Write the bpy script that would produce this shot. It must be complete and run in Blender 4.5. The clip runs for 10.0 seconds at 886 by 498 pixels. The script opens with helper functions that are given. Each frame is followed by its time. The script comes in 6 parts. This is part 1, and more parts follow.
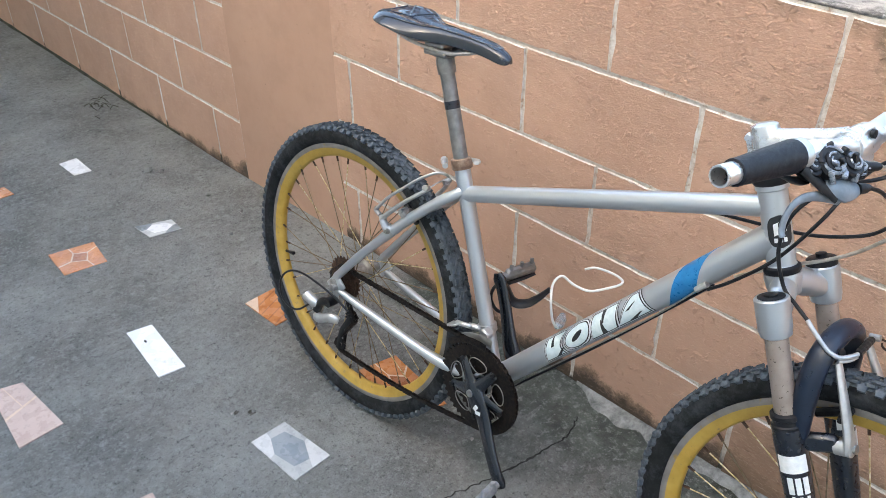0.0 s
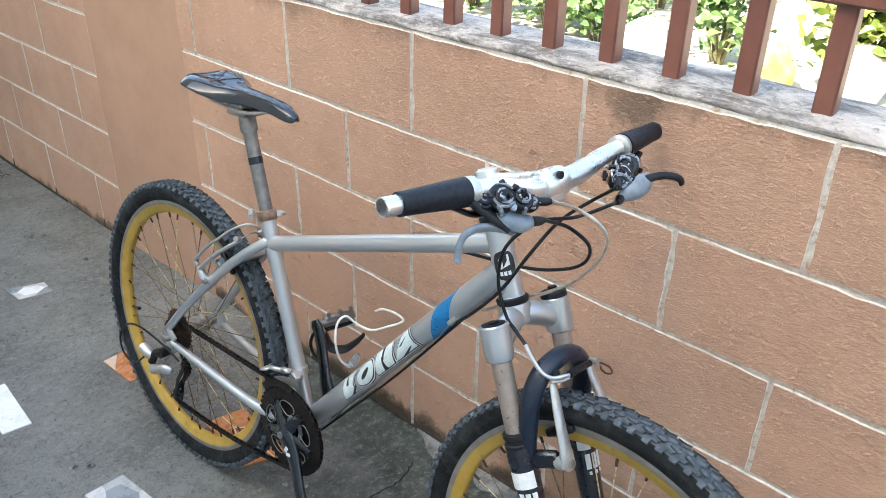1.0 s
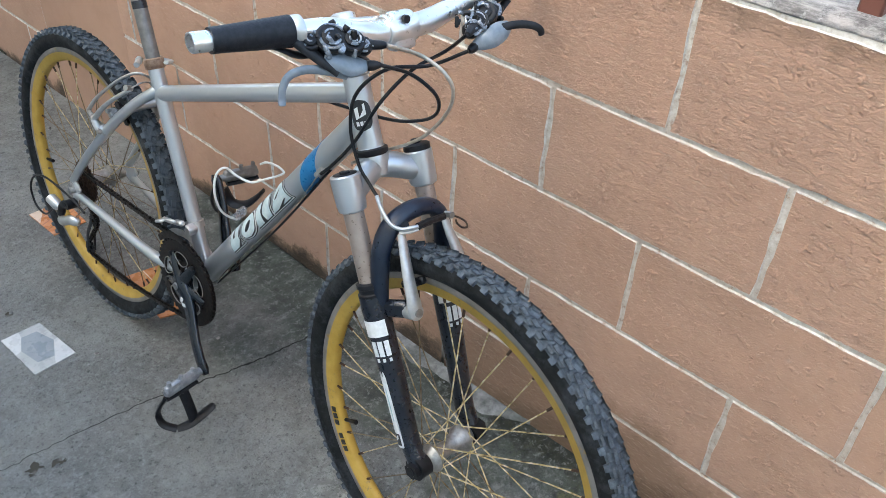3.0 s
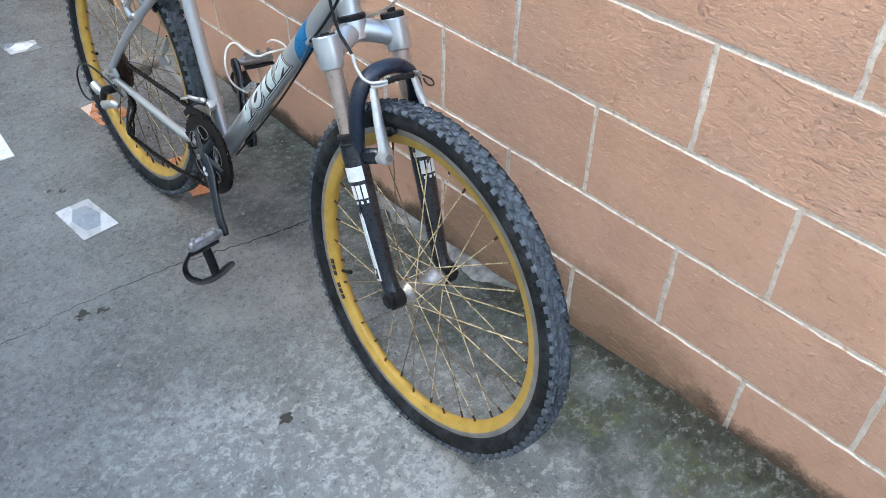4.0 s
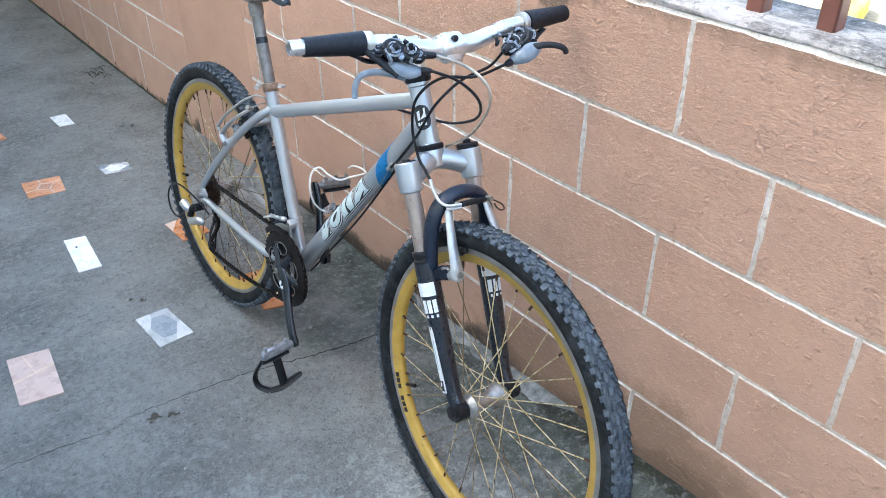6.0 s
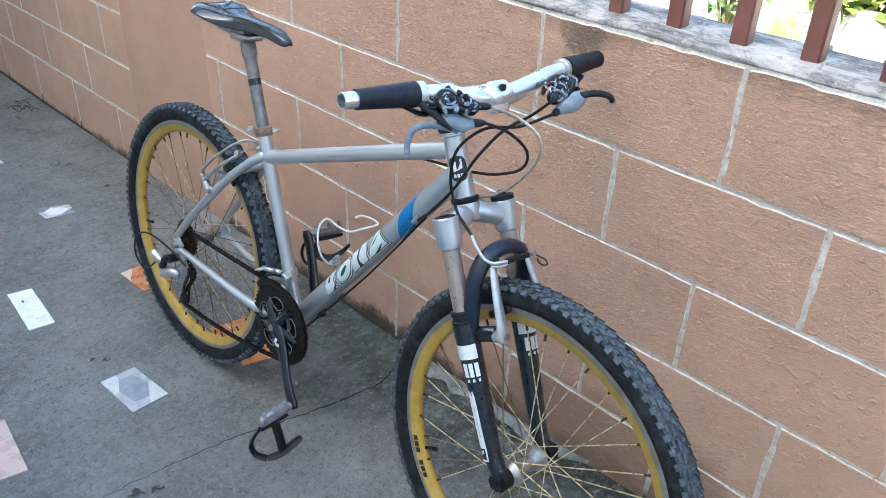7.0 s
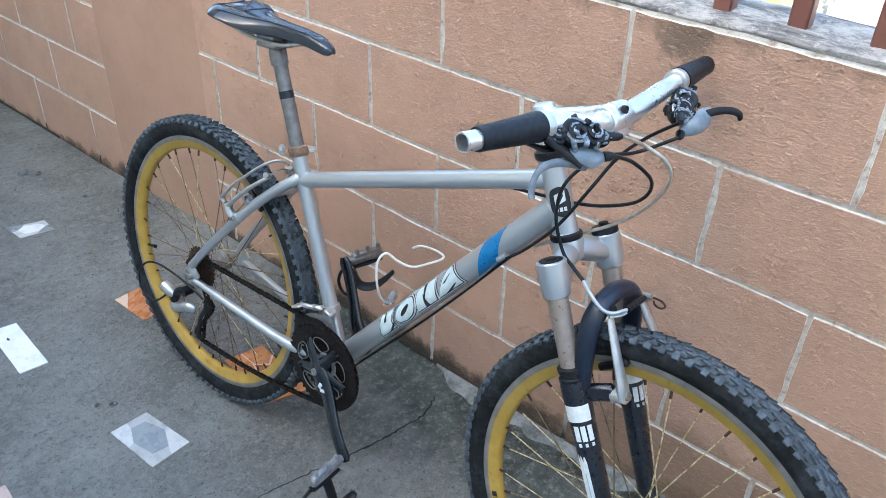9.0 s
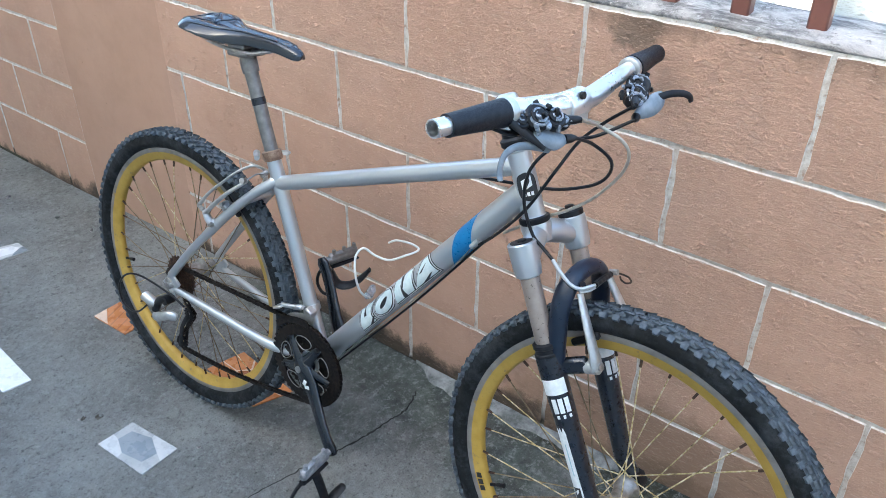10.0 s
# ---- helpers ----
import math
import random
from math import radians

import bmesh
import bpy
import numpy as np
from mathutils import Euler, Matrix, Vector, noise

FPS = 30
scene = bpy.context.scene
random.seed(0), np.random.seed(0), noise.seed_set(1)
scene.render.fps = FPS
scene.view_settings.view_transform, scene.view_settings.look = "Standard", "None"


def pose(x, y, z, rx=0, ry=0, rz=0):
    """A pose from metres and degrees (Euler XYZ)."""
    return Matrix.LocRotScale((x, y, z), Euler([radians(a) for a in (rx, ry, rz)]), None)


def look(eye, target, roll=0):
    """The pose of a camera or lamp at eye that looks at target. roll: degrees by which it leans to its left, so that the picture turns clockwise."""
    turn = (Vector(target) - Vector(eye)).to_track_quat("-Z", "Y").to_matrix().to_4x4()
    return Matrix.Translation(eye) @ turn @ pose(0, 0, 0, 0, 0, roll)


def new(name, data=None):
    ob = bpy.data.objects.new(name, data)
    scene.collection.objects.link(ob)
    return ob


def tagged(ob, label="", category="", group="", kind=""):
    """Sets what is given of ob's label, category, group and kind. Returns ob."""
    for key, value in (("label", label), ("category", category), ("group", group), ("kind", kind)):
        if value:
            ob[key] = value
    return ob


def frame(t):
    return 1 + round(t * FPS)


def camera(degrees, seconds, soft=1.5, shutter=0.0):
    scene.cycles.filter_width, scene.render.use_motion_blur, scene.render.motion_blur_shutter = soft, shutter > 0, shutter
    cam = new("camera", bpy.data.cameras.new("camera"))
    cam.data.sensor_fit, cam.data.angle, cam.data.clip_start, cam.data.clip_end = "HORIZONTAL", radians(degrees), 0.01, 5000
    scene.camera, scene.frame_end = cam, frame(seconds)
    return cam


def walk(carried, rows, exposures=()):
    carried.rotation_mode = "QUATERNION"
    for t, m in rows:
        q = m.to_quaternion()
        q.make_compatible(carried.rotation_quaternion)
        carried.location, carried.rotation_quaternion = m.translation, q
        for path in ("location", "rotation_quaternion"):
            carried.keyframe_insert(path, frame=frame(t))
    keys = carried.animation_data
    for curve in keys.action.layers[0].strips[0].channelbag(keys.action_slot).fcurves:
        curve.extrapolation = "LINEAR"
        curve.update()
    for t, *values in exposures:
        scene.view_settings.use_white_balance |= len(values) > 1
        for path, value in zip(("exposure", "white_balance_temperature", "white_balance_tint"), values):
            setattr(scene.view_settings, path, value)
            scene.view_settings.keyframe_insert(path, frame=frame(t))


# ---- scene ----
cam = camera(57.70, 10.0, soft=0.5)
PATH = [
    (0, (0.0010, 0.0110, 1.3940), (1.1471, 1.2011, 0.2669), 0.00),
    (0.3, (0.0731, -0.0820, 1.3846), (1.1626, 1.1803, 0.2802), 0.87),
    (0.5, (0.0494, -0.1310, 1.3943), (1.1848, 1.1205, 0.3246), 1.26),
    (0.7, (0.0976, -0.2116, 1.3731), (1.2989, 1.0360, 0.3731), 1.27),
    (1, (0.1278, -0.2736, 1.4043), (1.4171, 0.9077, 0.4338), 1.10),
    (1.2, (0.1419, -0.3171, 1.4179), (1.4301, 0.8668, 0.4482), 0.23),
    (1.5, (0.1536, -0.3548, 1.4082), (1.4130, 0.8020, 0.3710), -0.31),
    (1.7, (0.1734, -0.3553, 1.4006), (1.4409, 0.7625, 0.3313), -0.75),
    (2, (0.2007, -0.3110, 1.3878), (1.5010, 0.7496, 0.2996), 1.29),
    (2.2, (0.2561, -0.2909, 1.3840), (1.5675, 0.7456, 0.2862), 1.37),
    (2.5, (0.2548, -0.2807, 1.3864), (1.6074, 0.7097, 0.2957), 1.73),
    (2.7, (0.2736, -0.3251, 1.3812), (1.5440, 0.7340, 0.2556), 1.17),
    (3, (0.2612, -0.4311, 1.3760), (1.4348, 0.6248, 0.1482), 2.87),
    (3.2, (0.2528, -0.5174, 1.3798), (1.3534, 0.5478, 0.0937), 3.36),
    (4.3, (0.1841, -0.7077, 1.3824), (1.1762, 0.3798, 0.0286), -0.11),
    (4.5, (0.1701, -0.7123, 1.3777), (1.1639, 0.3776, 0.0270), 0.39),
    (5, (0.1672, -0.7163, 1.3921), (1.1420, 0.4332, 0.0775), -0.58),
    (5.5, (0.1404, -0.7258, 1.3992), (1.1213, 0.5244, 0.1849), -0.44),
    (5.7, (0.1376, -0.7304, 1.4105), (1.1304, 0.5565, 0.2453), -0.47),
    (6.8, (0.0714, -0.5935, 1.4106), (1.2675, 0.6753, 0.4310), 1.42),
    (7, (0.0390, -0.4984, 1.4086), (1.2630, 0.6912, 0.3662), 2.30),
    (7.2, (0.0290, -0.4026, 1.4271), (1.2436, 0.7577, 0.3414), 1.72),
    (7.5, (-0.0375, -0.3249, 1.4153), (1.2253, 0.7882, 0.3352), 1.50),
    (8, (-0.0327, -0.2596, 1.4089), (1.2845, 0.7562, 0.2985), 1.67),
    (8.2, (0.0017, -0.2403, 1.4054), (1.3016, 0.7942, 0.2918), 1.38),
    (8.5, (0.0318, -0.1982, 1.4038), (1.3615, 0.8501, 0.3395), 2.38),
    (8.7, (0.0802, -0.1854, 1.4135), (1.3540, 0.9080, 0.3260), 1.49),
    (9, (0.0523, -0.1797, 1.3960), (1.3305, 0.8930, 0.2935), 2.21),
    (9.5, (0.0225, -0.2034, 1.3980), (1.3336, 0.8441, 0.3101), 1.39),
    (10, (-0.0053, -0.2192, 1.3951), (1.3322, 0.8097, 0.3217), 0.62),
]
EXPOSURES = [(0, 2.85, 7080, 5), (0.6, 2.87, 7080, 4), (1.1, 2.72, 6980, 2), (1.5, 2.64, 6930, 2), (2, 2.68, 6880, 2), (3, 2.62, 6880, 2), (4.3, 2.96, 6480, 3), (5.7, 2.99, 6380, 3), (6.8, 2.70, 6130, 1), (7.5, 2.76, 6130, 1), (8.2, 2.81, 6130, 1), (8.6, 2.73, 6180, 1), (10, 2.74, 6180, 1)]
walk(cam, [(t, look(eye, target, roll)) for t, eye, target, roll in PATH], EXPOSURES)

# ---- light: the yard lies in the shade of an added unseen wall, the garden behind the block wall in the sun ----
SUN_UP, SUN_SIDE = 47.0, 8.0
world = bpy.data.worlds.new("sky")
scene.world = world
world.use_nodes = True
wn = world.node_tree
sky = wn.nodes.new("ShaderNodeTexSky")
sky.sky_type, sky.sun_disc = "NISHITA", False
sky.sun_elevation, sky.sun_rotation = radians(SUN_UP), radians(-90 + SUN_SIDE)
sky.air_density, sky.dust_density, sky.ozone_density = 1.0, 3.0, 0.6
wn.links.new(sky.outputs[0], wn.nodes["Background"].inputs[0])
wn.nodes["Background"].inputs[1].default_value = 0.15
sun_data = bpy.data.lights.new("sun", "SUN")
sun_data.energy, sun_data.angle, sun_data.color = 4.0, radians(0.6), (1.0, 0.95, 0.86)
sun = new("sun", sun_data)
sun_way = Vector((-math.cos(radians(SUN_UP)) * math.cos(radians(SUN_SIDE)), math.cos(radians(SUN_UP)) * math.sin(radians(SUN_SIDE)), math.sin(radians(SUN_UP))))
sun.matrix_world = look(sun_way * 30, (0, 0, 0))


# ---- materials ----
class Nodes:
    """A small builder for node materials, on world or object coordinates."""

    def __init__(self, name, rough=0.6, metal=0.0, world_space=False):
        self.m = bpy.data.materials.new(name)
        self.m.use_nodes = True
        self.t = self.m.node_tree
        self.b = self.t.nodes["Principled BSDF"]
        self.b.inputs["Roughness"].default_value = rough
        self.b.inputs["Metallic"].default_value = metal
        if world_space:
            self.co = self.t.nodes.new("ShaderNodeNewGeometry").outputs["Position"]
        else:
            self.co = self.t.nodes.new("ShaderNodeTexCoord").outputs["Object"]

    def link(self, a, b):
        self.t.links.new(a, b)

    def scaled(self, sx, sy, sz, shift=(0, 0, 0)):
        n = self.t.nodes.new("ShaderNodeMapping")
        n.inputs["Scale"].default_value, n.inputs["Location"].default_value = (sx, sy, sz), shift
        self.link(self.co, n.inputs["Vector"])
        return n.outputs[0]

    def noise(self, scale, detail=4.0, rough=0.6, co=None, distort=0.0):
        n = self.t.nodes.new("ShaderNodeTexNoise")
        n.inputs["Scale"].default_value, n.inputs["Detail"].default_value = scale, detail
        n.inputs["Roughness"].default_value, n.inputs["Distortion"].default_value = rough, distort
        self.link(co or self.co, n.inputs["Vector"])
        return n.outputs["Fac"]

    def cells(self, scale, co=None, feature="F1"):
        n = self.t.nodes.new("ShaderNodeTexVoronoi")
        n.feature = feature
        n.inputs["Scale"].default_value = scale
        self.link(co or self.co, n.inputs["Vector"])
        return n.outputs["Distance"]

    def ramp(self, fac, *stops):
        n = self.t.nodes.new("ShaderNodeValToRGB")
        e = n.color_ramp.elements
        for i, (p, c) in enumerate(stops):
            el = e[i] if i < 2 else e.new(p)
            el.position = p
            el.color = (*c, 1) if isinstance(c, tuple) else (c, c, c, 1)
        self.link(fac, n.inputs[0])
        return n.outputs[0]

    def mix(self, fac, a, b, blend="MIX"):
        n = self.t.nodes.new("ShaderNodeMix")
        n.data_type, n.blend_type = "RGBA", blend
        for v, s in ((fac, n.inputs[0]), (a, n.inputs[6]), (b, n.inputs[7])):
            if isinstance(v, (int, float)):
                s.default_value = v
            elif isinstance(v, tuple):
                s.default_value = (*v, 1)
            else:
                self.link(v, s)
        return n.outputs[2]

    def math(self, op, a, b=0.0):
        n = self.t.nodes.new("ShaderNodeMath")
        n.operation = op
        for v, s in ((a, n.inputs[0]), (b, n.inputs[1])):
            if isinstance(v, (int, float)):
                s.default_value = v
            else:
                self.link(v, s)
        return n.outputs[0]

    def axis(self, i):
        n = self.t.nodes.new("ShaderNodeSeparateXYZ")
        self.link(self.co, n.inputs[0])
        return n.outputs[i]

    def random(self):
        return self.t.nodes.new("ShaderNodeObjectInfo").outputs["Random"]

    def island(self):
        return self.t.nodes.new("ShaderNodeNewGeometry").outputs["Random Per Island"]

    def colour(self, c):
        if isinstance(c, tuple):
            self.b.inputs["Base Color"].default_value = (*c, 1)
        else:
            self.link(c, self.b.inputs["Base Color"])

    def rough(self, r):
        self.link(r, self.b.inputs["Roughness"])

    def bump(self, height, strength, distance=0.002):
        n = self.t.nodes.new("ShaderNodeBump")
        n.inputs["Strength"].default_value, n.inputs["Distance"].default_value = strength, distance
        self.link(height, n.inputs["Height"])
        if self.b.inputs["Normal"].is_linked:
            self.link(self.b.inputs["Normal"].links[0].from_socket, n.inputs["Normal"])
        self.link(n.outputs[0], self.b.inputs["Normal"])


def simple(name, a, b, rough, metal=0.0, scale=60.0, fine=400.0, relief=0.15, low=0.35, high=0.65, coat=0.0):
    """Two tones in blotches with a fine grain: dull paint, rubber, cast metal."""
    n = Nodes(name, rough, metal)
    n.colour(n.ramp(n.noise(scale, 5), (low, a), (high, b)))
    n.rough(n.ramp(n.noise(scale * 2.3, 3), (0.3, max(0.02, rough - 0.08)), (0.7, min(1.0, rough + 0.1))))
    if relief:
        n.bump(n.noise(fine, 3), relief, 0.001)
    n.b.inputs["Coat Weight"].default_value = coat
    return n.m


# painted blockwork
def wall_tone(n):
    """Uneven orange-brown masonry paint, faded in clouds and chipped in small specks."""
    tone = n.ramp(n.noise(1.7, 4), (0.3, (0.495, 0.302, 0.214)), (0.7, (0.595, 0.376, 0.272)))
    tone = n.mix(n.ramp(n.noise(9, 6, 0.7), (0.45, 0.0), (0.75, 0.4)), tone, (0.35, 0.207, 0.141))
    tone = n.mix(n.ramp(n.noise(75, 4, 0.7), (0.58, 0.0), (0.74, 0.5)), tone, (0.52, 0.37, 0.285))
    return n.mix(n.ramp(n.noise(48, 5, 0.7, n.scaled(1, 0.5, 1.6)), (0.66, 0.0), (0.72, 0.7)), tone, (0.20, 0.105, 0.066))


STAIN_Y = 0.34
n = Nodes("block_paint", 0.85, world_space=True)
tone = n.mix(n.math("MULTIPLY", n.random(), 0.25), wall_tone(n), (0.48, 0.306, 0.226))
base_z = n.axis(2)
# white joint paint slopped unevenly over the edges of the courses
course = n.math("MULTIPLY", n.math("ABSOLUTE", n.math("SUBTRACT", n.math("FRACT", n.math("ADD", n.math("MULTIPLY", base_z, 5.0), 0.5)), 0.5)), 0.2)
slop = n.math("ADD", course, n.math("MULTIPLY", n.math("SUBTRACT", n.noise(130, 5, 0.7), 0.5), 0.010))
slopped = n.math("MULTIPLY", n.ramp(n.math("MULTIPLY", slop, 50.0), (0.20, 0.85), (0.33, 0.0)), n.ramp(base_z, (0.05, 0.0), (0.10, 1.0), (0.90, 1.0), (0.95, 0.0)))
tone = n.mix(slopped, tone, (0.72, 0.67, 0.62))
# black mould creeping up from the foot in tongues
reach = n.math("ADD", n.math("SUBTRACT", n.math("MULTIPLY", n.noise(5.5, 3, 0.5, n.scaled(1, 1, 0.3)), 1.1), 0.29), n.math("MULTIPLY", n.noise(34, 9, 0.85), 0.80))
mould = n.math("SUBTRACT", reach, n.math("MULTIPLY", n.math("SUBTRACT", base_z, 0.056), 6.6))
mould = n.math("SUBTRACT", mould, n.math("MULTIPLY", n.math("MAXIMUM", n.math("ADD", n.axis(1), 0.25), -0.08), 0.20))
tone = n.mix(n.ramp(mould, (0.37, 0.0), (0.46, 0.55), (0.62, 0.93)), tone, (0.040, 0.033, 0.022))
# brown grime low on the wall, widened to paint in the shading there
grime_shade = n.t.nodes.new("ShaderNodeVectorMath")
grime_shade.operation = "LENGTH"
n.link(n.scaled(0.0, 1.15, 3.6, (0, -1.15 * 0.10, -3.6 * 0.10)), grime_shade.inputs[0])
grime_shade_d = n.math("ADD", grime_shade.outputs["Value"], n.math("MULTIPLY", n.noise(9, 8, 0.7), 0.9))
tone = n.mix(n.ramp(grime_shade_d, (0.80, 0.75), (1.50, 0.0)), tone, (0.30, 0.185, 0.120))
stain = n.scaled(0.0, 9.0, 9.0, (0, -9.0 * STAIN_Y, -9.0 * 0.995))
spot = n.t.nodes.new("ShaderNodeVectorMath")
spot.operation = "LENGTH"
n.link(stain, spot.inputs[0])
spot_d = n.math("ADD", spot.outputs["Value"], n.math("MULTIPLY", n.noise(28, 6, 0.7), 0.9))
tone = n.mix(n.ramp(spot_d, (0.75, 0.75), (1.12, 0.0)), tone, (0.11, 0.085, 0.062))
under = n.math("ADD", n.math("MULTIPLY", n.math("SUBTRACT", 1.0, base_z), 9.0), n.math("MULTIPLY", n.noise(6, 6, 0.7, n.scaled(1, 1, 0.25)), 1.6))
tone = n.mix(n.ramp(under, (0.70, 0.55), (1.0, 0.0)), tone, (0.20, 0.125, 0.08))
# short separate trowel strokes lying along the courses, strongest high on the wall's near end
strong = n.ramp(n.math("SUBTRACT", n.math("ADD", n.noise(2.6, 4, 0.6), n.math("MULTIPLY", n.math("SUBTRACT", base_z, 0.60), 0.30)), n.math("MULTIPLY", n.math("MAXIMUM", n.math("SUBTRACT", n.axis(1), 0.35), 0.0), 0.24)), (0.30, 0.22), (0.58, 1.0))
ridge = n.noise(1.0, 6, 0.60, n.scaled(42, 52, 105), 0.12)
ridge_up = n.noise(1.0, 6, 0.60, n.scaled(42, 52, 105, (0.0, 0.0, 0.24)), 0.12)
# relief shading painted in: one flank of each stroke darkened, the other lightened
relief_shade = n.math("SUBTRACT", ridge, ridge_up)
tone = n.mix(n.math("MULTIPLY", n.ramp(relief_shade, (0.06, 0.0), (0.20, 0.42)), strong), tone, (0.22, 0.120, 0.074))
tone = n.mix(n.math("MULTIPLY", n.ramp(n.math("MULTIPLY", relief_shade, -1.0), (0.04, 0.0), (0.18, 0.58)), strong), tone, (0.84, 0.60, 0.455))
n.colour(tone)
n.bump(n.math("MULTIPLY", ridge, strong), 1.0, 0.0085)
n.bump(n.ramp(n.noise(70, 3, 0.5), (0.58, 0.0), (0.72, 1.0)), 0.7, 0.004)
n.bump(n.noise(260, 4, 0.7), 0.5, 0.0025)
n.bump(n.noise(9, 3), 0.4, 0.008)
BLOCK = n.m

n = Nodes("pillar_plaster", 0.85, world_space=True)
tone = n.mix(0.35, wall_tone(n), (0.36, 0.228, 0.162))
n.colour(tone)
n.bump(n.noise(160, 5, 0.7), 0.3, 0.0015)
n.bump(n.noise(12, 4), 0.4, 0.004)
PILLAR = n.m

n = Nodes("joint_paint", 0.85, world_space=True)
tone = n.ramp(n.noise(60, 7, 0.75), (0.34, (0.38, 0.26, 0.19)), (0.44, (0.60, 0.56, 0.51)), (0.62, (0.78, 0.76, 0.73)))
tone = n.mix(n.ramp(n.noise(5, 4), (0.40, 0.0), (0.7, 0.5)), tone, (0.47, 0.35, 0.27))
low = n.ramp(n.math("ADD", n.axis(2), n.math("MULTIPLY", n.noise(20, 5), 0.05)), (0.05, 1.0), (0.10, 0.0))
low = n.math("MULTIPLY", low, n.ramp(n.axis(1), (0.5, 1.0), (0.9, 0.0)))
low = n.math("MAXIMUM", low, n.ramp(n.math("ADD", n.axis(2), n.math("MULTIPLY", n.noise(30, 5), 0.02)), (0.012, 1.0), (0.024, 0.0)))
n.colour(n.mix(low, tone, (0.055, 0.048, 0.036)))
n.bump(n.noise(160, 5, 0.7), 0.7, 0.003)
JOINT = n.m

n = Nodes("cap_concrete", 0.9, world_space=True)
tone = n.ramp(n.noise(1.0, 10, 0.78, n.scaled(15, 7, 15), 0.4), (0.36, (0.070, 0.066, 0.066)), (0.46, (0.23, 0.215, 0.205)), (0.55, (0.51, 0.475, 0.45)), (0.66, (0.68, 0.64, 0.61)))
tone = n.mix(n.ramp(n.noise(34, 8, 0.8), (0.55, 0.0), (0.62, 0.7)), tone, (0.12, 0.115, 0.112))
n.colour(n.mix(n.ramp(n.noise(80, 6, 0.7), (0.58, 0.0), (0.66, 0.6)), tone, (0.72, 0.69, 0.66)))
n.bump(n.noise(38, 9, 0.75), 1.0, 0.010)
n.bump(n.noise(200, 4), 0.5, 0.002)
CAP = n.m

# worn, patched concrete floor
n = Nodes("floor_concrete", 0.72, world_space=True)
tone = n.ramp(n.noise(2.6, 6, 0.65), (0.32, (0.115, 0.114, 0.106)), (0.52, (0.205, 0.204, 0.192)), (0.72, (0.32, 0.318, 0.300)))
front = n.ramp(n.math("ADD", n.axis(1), n.math("MULTIPLY", n.noise(1.4, 4), 0.9)), (0.55, 1.0), (1.25, 0.12))
far = n.ramp(n.math("ADD", n.axis(1), n.math("MULTIPLY", n.noise(1.7, 4), 0.7)), (1.6, 0.0), (2.5, 0.75))
reach = n.math("MAXIMUM", front, far)
blotch = n.ramp(n.noise(4.2, 7, 0.66, None, 0.4), (0.40, 0.0), (0.64, 1.0))
tone = n.mix(n.math("MULTIPLY", front, 0.80), tone, n.ramp(n.noise(9, 8, 0.7), (0.34, (0.205, 0.217, 0.206)), (0.66, (0.330, 0.345, 0.328))))
tone = n.mix(n.math("MULTIPLY", n.math("MULTIPLY", blotch, reach), 0.70), tone, (0.46, 0.482, 0.462))
flakes = n.ramp(n.math("ADD", n.noise(44, 9, 0.76, None, 0.2), n.math("MULTIPLY", n.math("SUBTRACT", blotch, 0.5), 0.10)), (0.495, 0.0), (0.550, 0.9))
tone = n.mix(n.math("MULTIPLY", flakes, reach), tone, (0.58, 0.60, 0.575))
tone = n.mix(n.math("MULTIPLY", far, 0.6), tone, (0.35, 0.352, 0.335))
tone = n.mix(n.ramp(n.noise(34, 9, 0.82), (0.52, 0.0), (0.64, 0.7)), tone, (0.34, 0.348, 0.335))
tone = n.mix(n.math("MULTIPLY", n.ramp(n.noise(90, 6, 0.75), (0.56, 0.0), (0.66, 0.65)), n.math("SUBTRACT", 1.0, n.math("MULTIPLY", front, 0.75))), tone, (0.030, 0.030, 0.029))
tone = n.mix(n.ramp(n.noise(150, 5, 0.7), (0.60, 0.0), (0.72, 0.5)), tone, (0.27, 0.275, 0.275))
tone = n.mix(n.ramp(n.noise(105, 2, 0.5), (0.66, 0.0), (0.70, 0.40)), tone, (0.42, 0.42, 0.41))
tone = n.mix(n.math("MULTIPLY", n.ramp(n.cells(22), (0.03, 0.8), (0.07, 0.0)), n.ramp(n.noise(7, 3), (0.45, 0.0), (0.6, 1.0))), tone, (0.44, 0.44, 0.43))
# dark green damp stain by the wall, with some shade painted into it
damp = n.math("ADD", n.math("MULTIPLY", n.math("SUBTRACT", n.axis(0), 0.9), 2.6), n.math("MULTIPLY", n.math("SUBTRACT", n.noise(4, 6, 0.65), 0.5), 2.6))
damp = n.math("SUBTRACT", damp, n.math("MULTIPLY", n.math("MAXIMUM", n.math("SUBTRACT", n.axis(1), 1.15), 0.0), 2.6))
tone = n.mix(n.ramp(damp, (-0.25, 0.0), (0.50, 0.90)), tone, n.ramp(n.noise(13, 6, 0.7), (0.33, (0.034, 0.042, 0.035)), (0.50, (0.085, 0.100, 0.084)), (0.66, (0.165, 0.188, 0.162))))
moss_at = n.math("ADD", n.math("MULTIPLY", n.math("SUBTRACT", n.axis(0), 1.06), 3.0), n.math("MULTIPLY", n.math("SUBTRACT", n.noise(8, 8, 0.75), 0.5), 4.4))
moss_at = n.math("SUBTRACT", moss_at, n.math("MULTIPLY", n.math("MAXIMUM", n.math("ADD", n.axis(1), 0.05), 0.0), 2.2))
moss_c = n.ramp(n.noise(16, 6, 0.7), (0.35, (0.026, 0.034, 0.020)), (0.52, (0.070, 0.085, 0.034)), (0.68, (0.165, 0.180, 0.060)))
